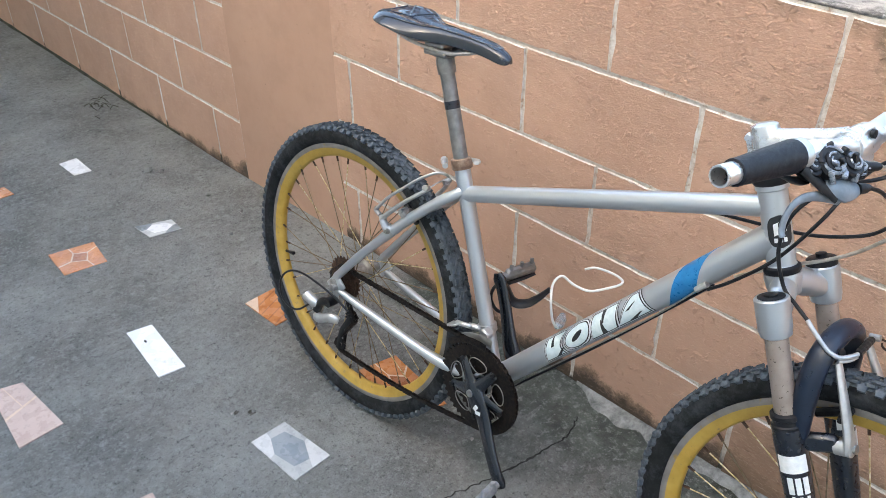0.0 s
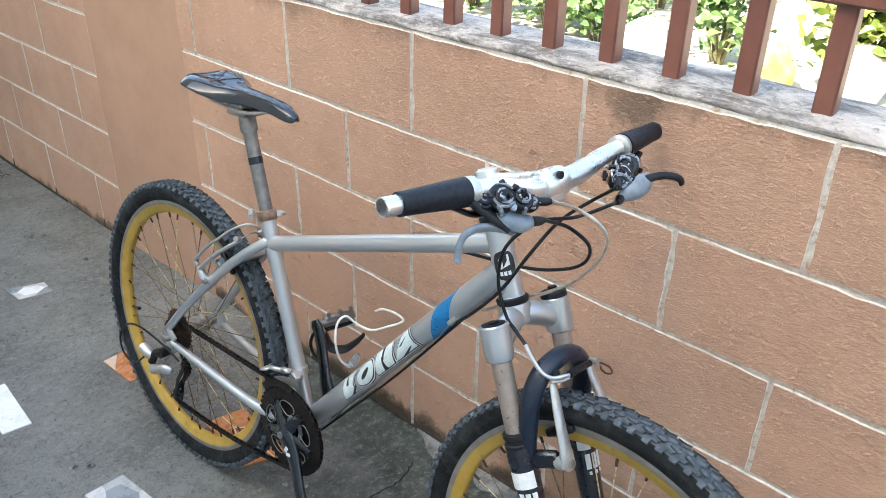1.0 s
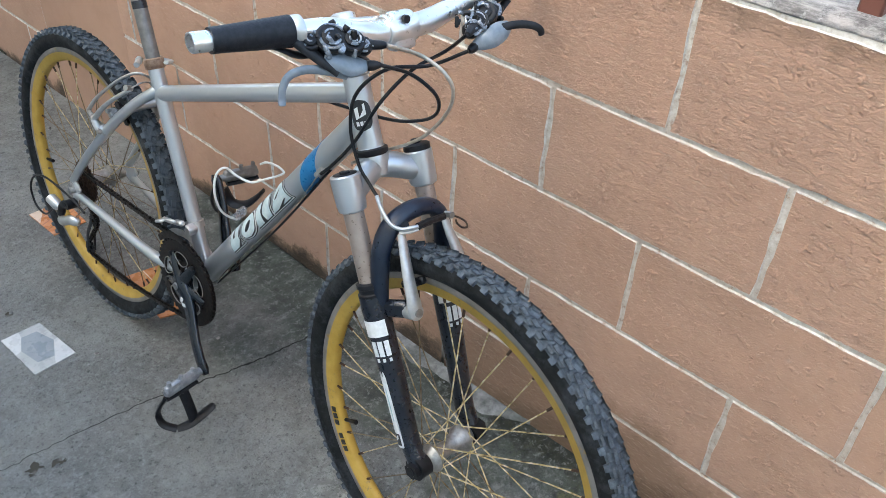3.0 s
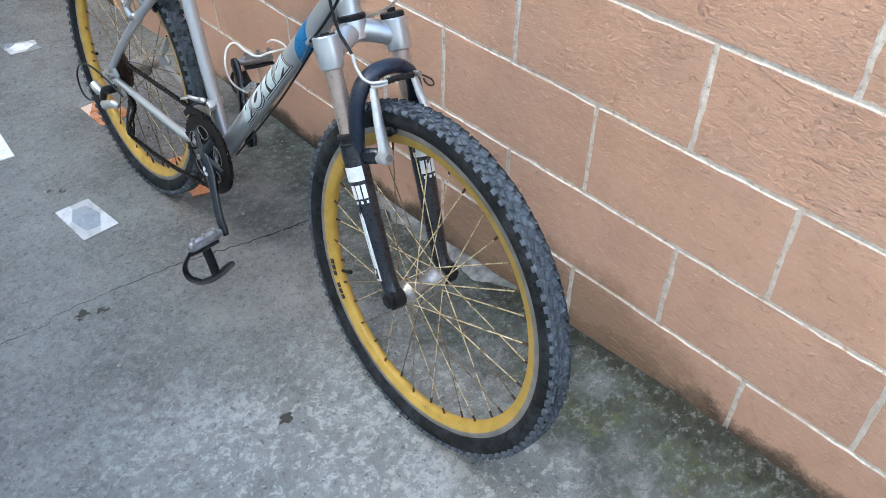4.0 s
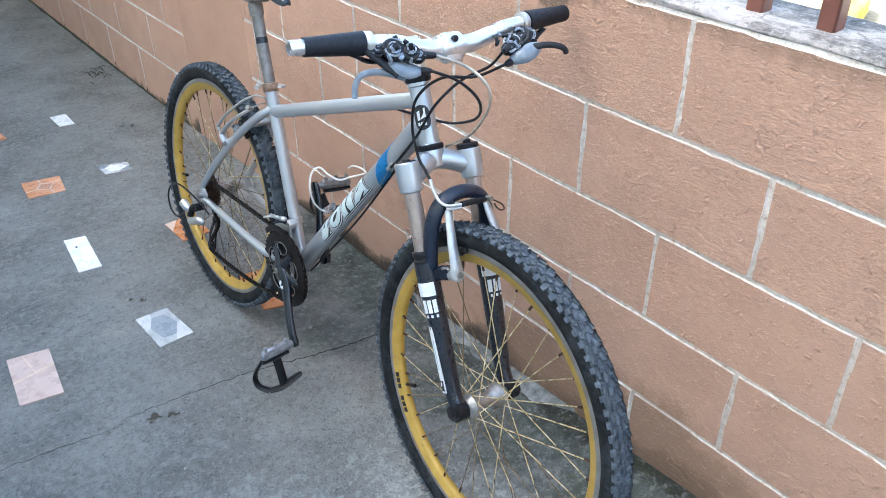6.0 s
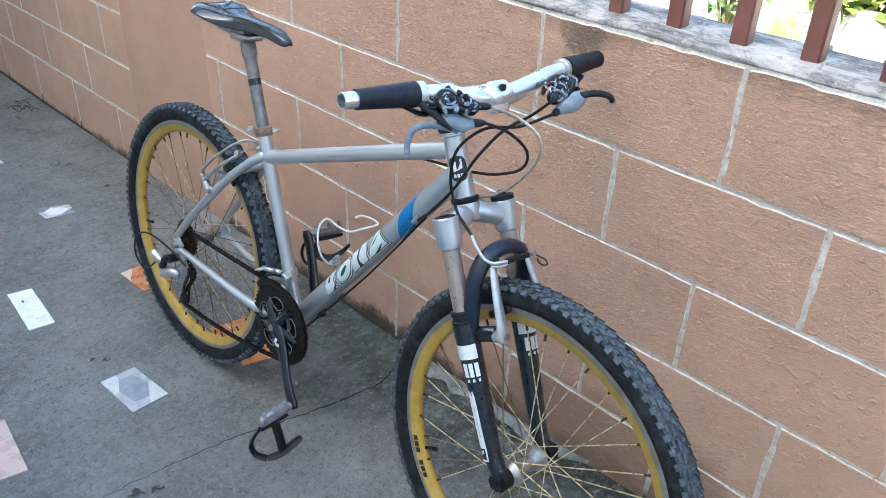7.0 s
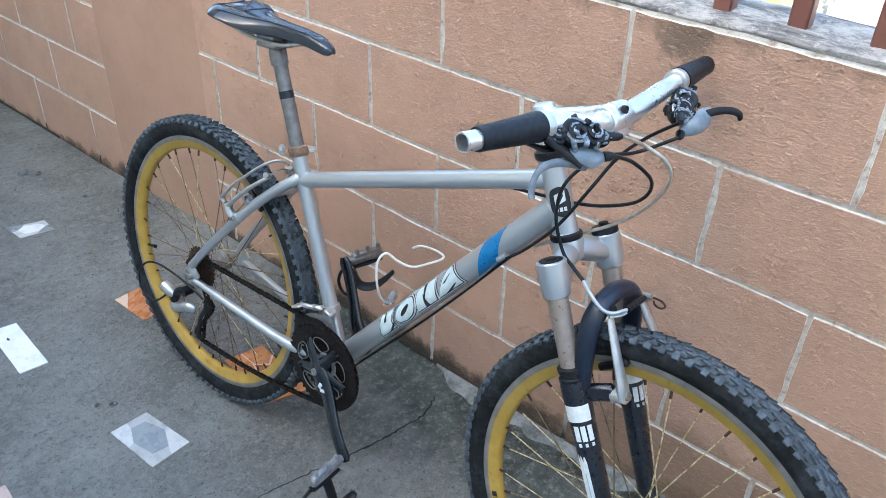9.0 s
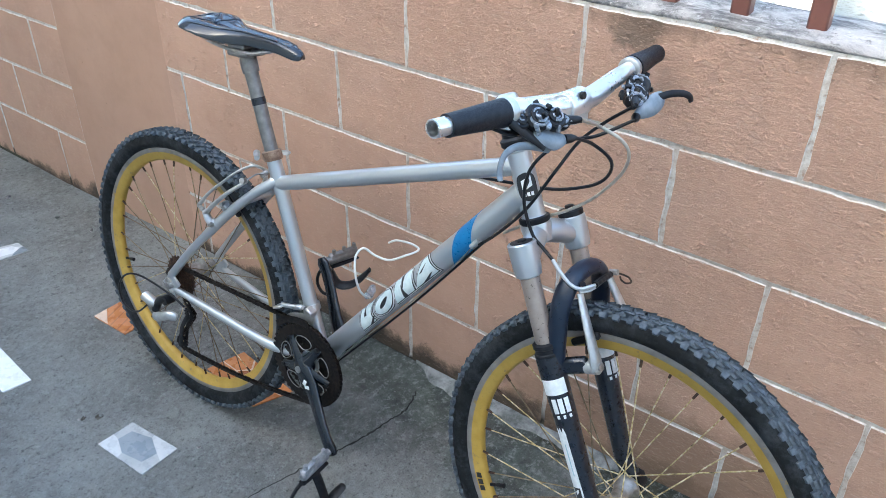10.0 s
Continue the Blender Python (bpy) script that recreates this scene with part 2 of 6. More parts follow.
tone = n.mix(n.ramp(moss_at, (0.05, 0.0), (0.8, 0.78)), tone, moss_c)
soil_at = n.math("ADD", n.math("MULTIPLY", n.math("SUBTRACT", n.axis(0), 1.19), 14.0), n.math("MULTIPLY", n.math("SUBTRACT", n.noise(12, 9, 0.8), 0.5), 4.0))
soil_at = n.math("SUBTRACT", soil_at, n.math("MULTIPLY", n.math("MAXIMUM", n.math("SUBTRACT", n.axis(1), 0.35), 0.0), 4.0))
tone = n.mix(n.ramp(soil_at, (0.0, 0.0), (0.5, 0.85)), tone, n.ramp(n.noise(60, 5, 0.7), (0.4, (0.018, 0.018, 0.012)), (0.7, (0.060, 0.062, 0.034))))
# lime and mortar droppings along the far wall's foot
lime = n.math("MULTIPLY", n.ramp(n.math("ADD", n.axis(0), n.math("MULTIPLY", n.noise(4.5, 6, 0.6), 0.9)), (1.02, 0.0), (1.42, 1.0)), n.ramp(n.axis(1), (1.45, 0.0), (1.95, 1.0)))
tone = n.mix(n.math("MULTIPLY", lime, n.ramp(n.noise(21, 9, 0.75), (0.38, 0.25), (0.56, 0.95))), tone, (0.52, 0.525, 0.51))
tone = n.mix(n.ramp(n.noise(52, 9, 0.85), (0.53, 0.0), (0.59, 0.62)), tone, (0.33, 0.342, 0.330))
tone = n.mix(n.ramp(n.noise(64, 8, 0.85), (0.38, 0.70), (0.45, 0.0)), tone, (0.035, 0.037, 0.035))
n.colour(tone)
n.rough(n.ramp(n.noise(6, 5), (0.35, 0.55), (0.65, 0.85)))
n.bump(n.noise(120, 6, 0.75), 1.0, 0.007)
n.bump(n.ramp(n.noise(48, 6, 0.7), (0.40, 0.0), (0.62, 1.0)), 0.6, 0.006)
n.bump(n.noise(11, 6, 0.7), 0.5, 0.008)
FLOOR = n.m

n = Nodes("pale_mortar", 0.9, world_space=True)
tone = n.ramp(n.noise(30, 6, 0.7), (0.36, (0.11, 0.113, 0.108)), (0.62, (0.31, 0.315, 0.305)))
n.colour(n.mix(n.ramp(n.noise(9, 5), (0.5, 0.0), (0.7, 0.6)), tone, (0.12, 0.13, 0.10)))
n.bump(n.noise(120, 5, 0.7), 0.6, 0.004)
FILLET = n.m

CRACK = simple("crack_dirt", (0.02, 0.02, 0.018), (0.05, 0.05, 0.045), 0.95)
SOIL = simple("mould_soil", (0.03, 0.027, 0.02), (0.075, 0.075, 0.045), 0.95, scale=30, relief=0.6)


def tile_glaze(name, a, b):
    n = Nodes(name, 0.18, world_space=True)
    tone = n.ramp(n.noise(18, 5), (0.3, a), (0.7, b))
    n.colour(n.mix(n.ramp(n.noise(70, 6, 0.7), (0.56, 0.0), (0.74, 0.55)), tone, tuple(v * 0.55 for v in a)))
    n.rough(n.ramp(n.noise(30, 5), (0.35, 0.15), (0.7, 0.5)))
    return n.m


T_OFF = tile_glaze("off_white_glaze", (0.50, 0.50, 0.49), (0.58, 0.58, 0.57))
T_FACET = tile_glaze("light_grey_glaze", (0.36, 0.36, 0.35), (0.44, 0.44, 0.43))
T_WHITE = tile_glaze("white_glaze", (0.72, 0.72, 0.72), (0.80, 0.80, 0.80))
T_GREY = tile_glaze("grey_glaze", (0.20, 0.225, 0.24), (0.28, 0.305, 0.32))
T_PALE = tile_glaze("pale_grey_glaze", (0.48, 0.48, 0.47), (0.58, 0.58, 0.57))
T_PINK = tile_glaze("pink_glaze", (0.50, 0.37, 0.325), (0.57, 0.44, 0.39))
T_ORANGE = tile_glaze("orange_glaze", (0.44, 0.16, 0.055), (0.58, 0.25, 0.10))
T_BROWN = tile_glaze("brown_glaze", (0.30, 0.11, 0.05), (0.40, 0.17, 0.08))
T_LINE = tile_glaze("cream_line_glaze", (0.62, 0.46, 0.34), (0.70, 0.55, 0.44))

# bicycle
n = Nodes("silver_paint", 0.28, 0.72)
tone = n.ramp(n.noise(3.5, 2), (0.3, (0.52, 0.545, 0.565)), (0.7, (0.56, 0.585, 0.605)))
n.colour(n.mix(n.ramp(n.noise(260, 2, 0.5), (0.70, 0.0), (0.80, 0.3)), tone, (0.30, 0.28, 0.26)))
n.rough(n.ramp(n.noise(2.5, 2), (0.3, 0.275), (0.7, 0.295)))
SILVER = n.m
ALLOY = simple("worn_alloy", (0.50, 0.50, 0.49), (0.62, 0.62, 0.61), 0.38, 0.8, 70, 600, 0.05)
n = Nodes("polished_alloy", 0.27, 0.85)
tone = n.ramp(n.noise(14, 4), (0.3, (0.76, 0.765, 0.77)), (0.7, (0.84, 0.845, 0.85)))
n.colour(n.mix(n.ramp(n.noise(150, 4), (0.62, 0.0), (0.70, 0.6)), tone, (0.34, 0.33, 0.31)))
n.rough(n.ramp(n.noise(20, 3), (0.3, 0.24), (0.7, 0.34)))
BAR_ALLOY = n.m
LEVER_M = simple("blue_grey_lever_paint", (0.16, 0.195, 0.23), (0.24, 0.275, 0.31), 0.36, 0.15, 60, 600, 0.05)
POD_TRIM = simple("grey_pod_trim", (0.13, 0.15, 0.18), (0.34, 0.37, 0.41), 0.3, 0.5, 120, 600, 0.05)
POST_ALLOY = simple("grey_anodised", (0.20, 0.19, 0.18), (0.28, 0.268, 0.255), 0.48, 0.7, 60, 600, 0.08)
n = Nodes("pitted_stanchion", 0.42, 0.5)
tone = n.ramp(n.noise(40, 5), (0.3, (0.33, 0.265, 0.225)), (0.7, (0.43, 0.36, 0.315)))
n.colour(n.mix(n.ramp(n.noise(170, 4, 0.6), (0.62, 0.0), (0.68, 0.9)), tone, (0.07, 0.045, 0.032)))
STANCHION = n.m
STEEL = simple("dull_steel", (0.30, 0.29, 0.275), (0.46, 0.45, 0.43), 0.4, 0.9, 90, 600, 0.1)
RUST = simple("rusty_steel", (0.030, 0.017, 0.012), (0.11, 0.062, 0.040), 0.62, 0.5, 110, 500, 0.4)
COLLAR = simple("rusty_collar", (0.20, 0.115, 0.075), (0.40, 0.28, 0.20), 0.5, 0.5, 90, 500, 0.3)
CHAIN_M = simple("oily_chain", (0.009, 0.008, 0.008), (0.036, 0.026, 0.020), 0.45, 0.7, 160, 600, 0.2)
BLACK = simple("black_plastic", (0.006, 0.006, 0.007), (0.017, 0.017, 0.019), 0.42, 0, 70, 500, 0.15)
CRANK_M = simple("black_crank_paint", (0.005, 0.007, 0.010), (0.013, 0.017, 0.024), 0.20, 0.2, 90, 500, 0.05, coat=0.5)
ARCH_M = simple("navy_arch_paint", (0.0045, 0.010, 0.024), (0.008, 0.016, 0.034), 0.34, 0.0, 60, 500, 0.08, coat=0.2)
FORK_M = simple("blue_black_fork_paint", (0.004, 0.0055, 0.011), (0.007, 0.010, 0.018), 0.30, 0.0, 60, 500, 0.08, coat=0.4)
GRIP = simple("grip_rubber", (0.006, 0.0075, 0.011), (0.014, 0.016, 0.022), 0.5, 0, 120, 900, 0.4)
GRIP.node_tree.nodes["Principled BSDF"].inputs["Specular IOR Level"].default_value = 0.3
BLACK.node_tree.nodes["Principled BSDF"].inputs["Specular IOR Level"].default_value = 0.28
HOUSING = simple("cable_housing", (0.010, 0.010, 0.011), (0.02, 0.02, 0.022), 0.35, 0, 90, 500, 0.05)
HOUSING.node_tree.nodes["Principled BSDF"].inputs["Specular IOR Level"].default_value = 0.2
WIRE = simple("bare_cable", (0.42, 0.38, 0.32), (0.60, 0.55, 0.47), 0.35, 0.7, 90, 500, 0.1)
WHITE_HOUSING = simple("white_cable_housing", (0.62, 0.61, 0.57), (0.74, 0.73, 0.70), 0.4, 0, 60, 400, 0.05)
BLUE = simple("blue_paint", (0.012, 0.17, 0.42), (0.02, 0.22, 0.50), 0.32, 0.2, 60, 600, 0.06)
DECAL_T = simple("pale_teal_decal", (0.58, 0.68, 0.69), (0.70, 0.78, 0.78), 0.4, 0, 150, 600, 0.05)
PEDAL_M = simple("scuffed_pedal_alloy", (0.24, 0.25, 0.27), (0.42, 0.43, 0.45), 0.45, 0.5, 70, 500, 0.2)
DECAL_W = simple("white_decal", (0.66, 0.68, 0.68), (0.78, 0.79, 0.79), 0.4, 0, 150, 600, 0.05)
DECAL_K = simple("black_decal", (0.010, 0.011, 0.012), (0.025, 0.026, 0.028), 0.4, 0, 150, 600, 0.05)
DECAL_B = simple("pale_blue_decal_edge", (0.30, 0.45, 0.50), (0.40, 0.55, 0.58), 0.4, 0, 150, 600, 0.05)
CLEAR = simple("clear_plastic_tip", (0.55, 0.58, 0.60), (0.68, 0.70, 0.72), 0.15, 0, 80, 400, 0.0)

CLEAR.node_tree.nodes["Principled BSDF"].inputs["Transmission Weight"].default_value = 0.8

n = Nodes("yellow_rim_paint", 0.5)
tone = n.ramp(n.noise(30, 5), (0.3, (0.42, 0.26, 0.040)), (0.7, (0.53, 0.345, 0.075)))
n.colour(n.mix(n.ramp(n.noise(75, 6, 0.75), (0.60, 0.0), (0.68, 0.85)), tone, (0.20, 0.15, 0.09)))
n.bump(n.noise(300, 4), 0.25, 0.001)
RIM = n.m

def spoke_metal(name, dull):
    """Tarnished spokes: pale brass-yellow with rusty lengths."""
    n = Nodes(name, 0.42, 0.35)
    tone = n.ramp(n.noise(1.0, 3, 0.6, n.scaled(16, 60, 60)), (0.36, (0.085, 0.050, 0.026)), (0.47, (0.55, 0.43, 0.19)), (0.60, (0.72, 0.65, 0.48)))
    n.colour(n.mix(n.ramp(n.random(), (1.0 - dull, 0.0), (1.25 - dull, 0.85)), tone, (0.085, 0.048, 0.028)))
    return n.m


SPOKE, SPOKE_R = spoke_metal("spoke_steel", 0.35), spoke_metal("rusty_spoke_steel", 0.65)


def rubber(name, dust, amount):
    n = Nodes(name, 0.8)
    tone = n.ramp(n.noise(40, 5), (0.35, (0.007, 0.0075, 0.008)), (0.7, (0.018, 0.019, 0.020)))
    n.colour(n.mix(n.ramp(n.noise(26, 7, 0.75), (0.58 - amount, 0.0), (0.78 - amount, 0.75)), tone, dust))
    n.bump(n.noise(350, 4), 0.4, 0.0012)
    n.b.inputs["Specular IOR Level"].default_value = 0.2
    return n.m


n = Nodes("dusty_tyre_rubber", 0.85)
tone = n.ramp(n.noise(70, 6, 0.7), (0.34, (0.055, 0.064, 0.075)), (0.52, (0.098, 0.116, 0.136)), (0.70, (0.150, 0.175, 0.201)))
n.colour(n.mix(n.ramp(n.noise(14, 5), (0.5, 0.0), (0.8, 0.35)), tone, (0.040, 0.044, 0.050)))
n.bump(n.noise(350, 4), 0.5, 0.0015)
n.b.inputs["Specular IOR Level"].default_value = 0.2
TYRE_F = n.m
TYRE_R = rubber("black_tyre_rubber", (0.115, 0.135, 0.155), 0.30)
SIDEWALL = rubber("black_sidewall_rubber", (0.050, 0.056, 0.064), 0.12)
n = Nodes("worn_brake_track", 0.55, 0.5)
tone = n.ramp(n.noise(30, 5), (0.3, (0.20, 0.185, 0.175)), (0.7, (0.32, 0.30, 0.285)))
n.colour(n.mix(n.ramp(n.noise(45, 6, 0.75), (0.58, 0.0), (0.66, 0.7)), tone, (0.40, 0.26, 0.06)))
TRACK = n.m

n = Nodes("saddle_cover", 0.2)
n.colour(n.ramp(n.noise(30, 5), (0.35, (0.005, 0.008, 0.014)), (0.7, (0.013, 0.019, 0.030))))
n.rough(n.ramp(n.noise(50, 5), (0.3, 0.12), (0.7, 0.3)))
n.bump(n.noise(500, 3), 0.12, 0.0008)
n.b.inputs["Coat Weight"].default_value = 0.4
n.b.inputs["Coat Roughness"].default_value = 0.08
SADDLE = n.m

# fence, garden, added unseen walls and roof
n = Nodes("fence_paint", 0.5, world_space=True)
tone = n.ramp(n.noise(12, 5), (0.3, (0.155, 0.058, 0.042)), (0.7, (0.21, 0.086, 0.064)))
n.colour(n.mix(n.ramp(n.noise(70, 6, 0.7), (0.6, 0.0), (0.75, 0.6)), tone, (0.12, 0.06, 0.045)))
n.bump(n.noise(120, 4), 0.2, 0.001)
FENCE = n.m


def leafy(name, a, b, c):
    n = Nodes(name, 0.45)
    n.colour(n.ramp(n.island(), (0.0, a), (0.6, b), (1.0, c)))
    n.b.inputs["Subsurface Weight"].default_value = 0.0
    n.bump(n.noise(60, 3), 0.2, 0.002)
    return n.m


LEAF = leafy("leaf_green", (0.060, 0.12, 0.034), (0.115, 0.205, 0.065), (0.21, 0.30, 0.12))
LEAF_Y = leafy("leaf_yellow_green", (0.09, 0.15, 0.03), (0.19, 0.25, 0.05), (0.36, 0.36, 0.09))
STEM = simple("green_brown_stem", (0.07, 0.06, 0.03), (0.12, 0.11, 0.05), 0.8)
STONE_W = simple("pale_stone", (0.42, 0.40, 0.36), (0.62, 0.60, 0.55), 0.85, 0, 6, 60, 0.5)
STONE_Y = simple("ochre_stone", (0.42, 0.33, 0.05), (0.60, 0.52, 0.20), 0.85, 0, 6, 60, 0.5)
RED = simple("red_petal", (0.45, 0.03, 0.02), (0.60, 0.06, 0.04), 0.5)
n = Nodes("garden_soil", 0.95, world_space=True)
tone = n.ramp(n.noise(1.2, 6, 0.65), (0.3, (0.34, 0.30, 0.23)), (0.7, (0.52, 0.48, 0.40)))
n.colour(n.mix(n.ramp(n.noise(16, 7, 0.75), (0.5, 0.0), (0.66, 0.75)), tone, (0.16, 0.14, 0.10)))
n.bump(n.noise(25, 6, 0.7), 0.6, 0.02)
GARDEN = n.m
n = Nodes("blocker_render", 0.9, world_space=True)
n.colour(n.ramp(n.noise(1.5, 5), (0.3, (0.60, 0.56, 0.50)), (0.7, (0.68, 0.64, 0.58))))
n.bump(n.noise(90, 5), 0.3, 0.003)
BLOCKER = n.m


# ---- mesh helpers ----
def finish(name, bm, mats, smooth=40.0):
    bmesh.ops.recalc_face_normals(bm, faces=bm.faces)
    me = bpy.data.meshes.new(name)
    bm.to_mesh(me)
    bm.free()
    for m in mats if isinstance(mats, (list, tuple)) else [mats]:
        me.materials.append(m)
    if smooth:
        me.polygons.foreach_set("use_smooth", [True] * len(me.polygons))
        me.set_sharp_from_angle(angle=radians(smooth))
    return me


def part(name, bm, mats, parent, label="", m=None, smooth=40.0):
    """Links a bmesh as one mesh object under a thing or a part."""
    ob = new(name, finish(name, bm, mats, smooth))
    ob.parent = parent
    if m is not None:
        ob.matrix_basis = m
    return tagged(ob, label)


def thing(name, bm, mats, label, category, group="", kind="", m=None, smooth=40.0):
    ob = new(name, finish(name, bm, mats, smooth))
    if m is not None:
        ob.matrix_basis = m
    return tagged(ob, label, category, group, kind)


def share(name, me, parent, m):
    ob = new(name, me)
    ob.parent, ob.matrix_basis = parent, m
    return ob


def spline(pts, steps=8):
    """Points on a smooth curve through pts."""
    p = [Vector(q) for q in pts]
    p = [2 * p[0] - p[1], *p, 2 * p[-1] - p[-2]]
    out = []
    for i in range(1, len(p) - 2):
        for k in range(steps):
            t = k / steps
            out.append(0.5 * (2 * p[i] + (p[i + 1] - p[i - 1]) * t + (2 * p[i - 1] - 5 * p[i] + 4 * p[i + 1] - p[i + 2]) * t * t
                              + (3 * p[i] - p[i - 1] - 3 * p[i + 1] + p[i + 2]) * t ** 3))
    return out + [p[-2]]


def sweep(bm, pts, rad, n=12, flat=(1.0, 1.0), side=None, caps=True, mat=0):
    """A tube along pts; rad is one radius or one for each point; flat squeezes the section along side and across it."""
    pts = [Vector(p) for p in pts]
    rads = rad if isinstance(rad, (list, tuple)) else [rad] * len(pts)
    way = (pts[1] - pts[0]).normalized()
    u = Vector(side) if side else (Vector((0, 1, 0)) if abs(way.y) < 0.9 else Vector((1, 0, 0)))
    rings = []
    for i, p in enumerate(pts):
        a, b = pts[max(0, i - 1)], pts[min(len(pts) - 1, i + 1)]
        way = (b - a).normalized()
        u = (u - way * u.dot(way)).normalized()
        v = way.cross(u)
        rings.append([bm.verts.new(p + rads[i] * (u * math.cos(k * math.tau / n) * flat[0] + v * math.sin(k * math.tau / n) * flat[1])) for k in range(n)])
    made = []
    for r, q in zip(rings, rings[1:]):
        for k in range(n):
            made.append(bm.faces.new((r[k], r[(k + 1) % n], q[(k + 1) % n], q[k])))
    if caps:
        made += [bm.faces.new(rings[0][::-1]), bm.faces.new(rings[-1])]
    for f in made:
        f.material_index = mat
    return made


def lathe(bm, profile, n=48, centre=(0, 0, 0), closed=False, mat=0, mats=None, axis="Y"):
    """Turns (radius, place along the axis) points round an axis."""
    c = Vector(centre)
    turn = {"Y": lambda r, a, t: Vector((r * math.cos(t), a, r * math.sin(t))), "Z": lambda r, a, t: Vector((r * math.cos(t), r * math.sin(t), a)),
            "X": lambda r, a, t: Vector((a, r * math.cos(t), r * math.sin(t)))}[axis]
    rings = [[bm.verts.new(c + turn(max(r, 1e-5), a, k * math.tau / n)) for k in range(n)] for r, a in profile]
    pairs = list(zip(rings, rings[1:])) + ([(rings[-1], rings[0])] if closed else [])
    for i, (r, q) in enumerate(pairs):
        for k in range(n):
            f = bm.faces.new((r[k], r[(k + 1) % n], q[(k + 1) % n], q[k]))
            f.material_index = mats[i] if mats else mat
    if not closed:
        for ring in (rings[0], rings[-1]):
            f = bm.faces.new(ring)
            f.material_index = mat


def rod(bm, a, b, r, n=12, r2=None, mat=0):
    return sweep(bm, [a, b], [r, r if r2 is None else r2], n, mat=mat)


def brick(bm, size, m=None, bevel=0.0, mat=0, segments=1):
    """A box of that size about the middle of m, its edges bevelled."""
    sx, sy, sz = (s / 2 for s in size)
    m = m or Matrix()
    v = [bm.verts.new(m @ Vector((x, y, z))) for x in (-sx, sx) for y in (-sy, sy) for z in (-sz, sz)]
    faces = [bm.faces.new([v[i] for i in q]) for q in ((0, 1, 3, 2), (4, 6, 7, 5), (0, 4, 5, 1), (2, 3, 7, 6), (0, 2, 6, 4), (1, 5, 7, 3))]
    for f in faces:
        f.material_index = mat
    if bevel:
        edges = list({e for f in faces for e in f.edges})
        for f in bmesh.ops.bevel(bm, geom=edges, offset=bevel, segments=segments, affect="EDGES", profile=0.5)["faces"]:
            f.material_index = mat


def basis(origin, x, y, z):
    return Matrix.Translation(origin) @ Matrix((x, y, z)).transposed().to_4x4()


def along(a, b, side=(0, 1, 0)):
    """A frame at a whose x runs to b and whose y lies near side; and the length."""
    a, b = Vector(a), Vector(b)
    x = (b - a).normalized()
    y = (Vector(side) - x * x.dot(Vector(side))).normalized()
    return basis(a, x, y, x.cross(y)), (b - a).length


def wrap(bm, m, r, s0, s1, a0, a1, shear=0.0, nx=6, ny=10, mat=0, thick=0.0006):
    """A thin curved patch on a tube of radius r along m's x, from angle a0 to a1 (degrees from m's y towards its z)."""
    rows = []
    for lift in (thick, -0.0015):
        rows.append([[bm.verts.new(m @ Vector((s0 + (s1 - s0) * i / nx + shear * (j / ny - 0.5), (r + lift) * math.cos(radians(a0 + (a1 - a0) * j / ny)),
                                               (r + lift) * math.sin(radians(a0 + (a1 - a0) * j / ny))))) for j in range(ny + 1)] for i in range(nx + 1)])
    top, low = rows
    for i in range(nx):
        for j in range(ny):
            bm.faces.new((top[i][j], top[i + 1][j], top[i + 1][j + 1], top[i][j + 1])).material_index = mat
    ring = [(i, 0) for i in range(nx)] + [(nx, j) for j in range(ny)] + [(i, ny) for i in range(nx, 0, -1)] + [(0, j) for j in range(ny, 0, -1)]
    for (i, j), (k, l) in zip(ring, ring[1:] + ring[:1]):
        bm.faces.new((top[i][j], top[k][l], low[k][l], low[i][j])).material_index = mat


# ---- the large structure ----
WALL_X, PITCH, COURSE, JOINT_H = 1.25, 0.41, 0.2, 0.0078
WALL_NEAR, PILLAR_Y0, PILLAR_Y1, WALL_FAR = -3.85, 1.745, 2.305, 7.2
FAR_END = 7.1


def floor_height(x, y):
    """The slab rises a little to the wall's foot at one end and falls away past the pillar."""
    near = max(0.0, min(1.0, (x - 0.98) / 0.27)) ** 2
    rise = 0.05 * near * max(0.0, min(1.0, (0.45 - y) / 0.7))
    fall = -0.028 * max(0.0, min(1.0, (y - 1.75) / 0.8))
    return rise + fall + 0.0016 * noise.noise((x * 2.1, y * 2.1, 0.3)) * 2


def build_floor():
    bm = bmesh.new()
    xs = [-1.7 + 0.1 * i for i in range(27)] + [0.95 + 0.03 * i for i in range(1, 12)]
    ys = [-4.0 + 0.25 * i for i in range(11)] + [-1.3 + 0.05 * i for i in range(1, 80)] + [2.8 + 0.25 * i for i in range(19)]
    grid = [[bm.verts.new((x, y, floor_height(x, y))) for y in ys] for x in xs]
    for i in range(len(xs) - 1):
        for j in range(len(ys) - 1):
            bm.faces.new((grid[i][j], grid[i + 1][j], grid[i + 1][j + 1], grid[i][j + 1]))
    return thing("floor", bm, FLOOR, "worn grey concrete yard floor with pale patches and broken tiles set in", "floor", kind="structure", smooth=60)


floor = build_floor()

bm = bmesh.new()
R = 400.0
v = [bm.verts.new(p) for p in ((-R, -R, -0.12), (R, -R, -0.12), (R, R, -0.12), (-R, R, -0.12))]
bm.faces.new(v)
thing("ground", bm, GARDEN, "sunlit sandy garden ground reaching to the horizon", "ground", kind="structure", smooth=0)

bm = bmesh.new()
brick(bm, (8.0, 16.0, 0.14), pose(5.45, 2.0, -0.07), 0.02)
thing("garden_bed", bm, GARDEN, "pale dry sandy garden bed with gravel behind the wall", "ground", kind="structure", smooth=0)

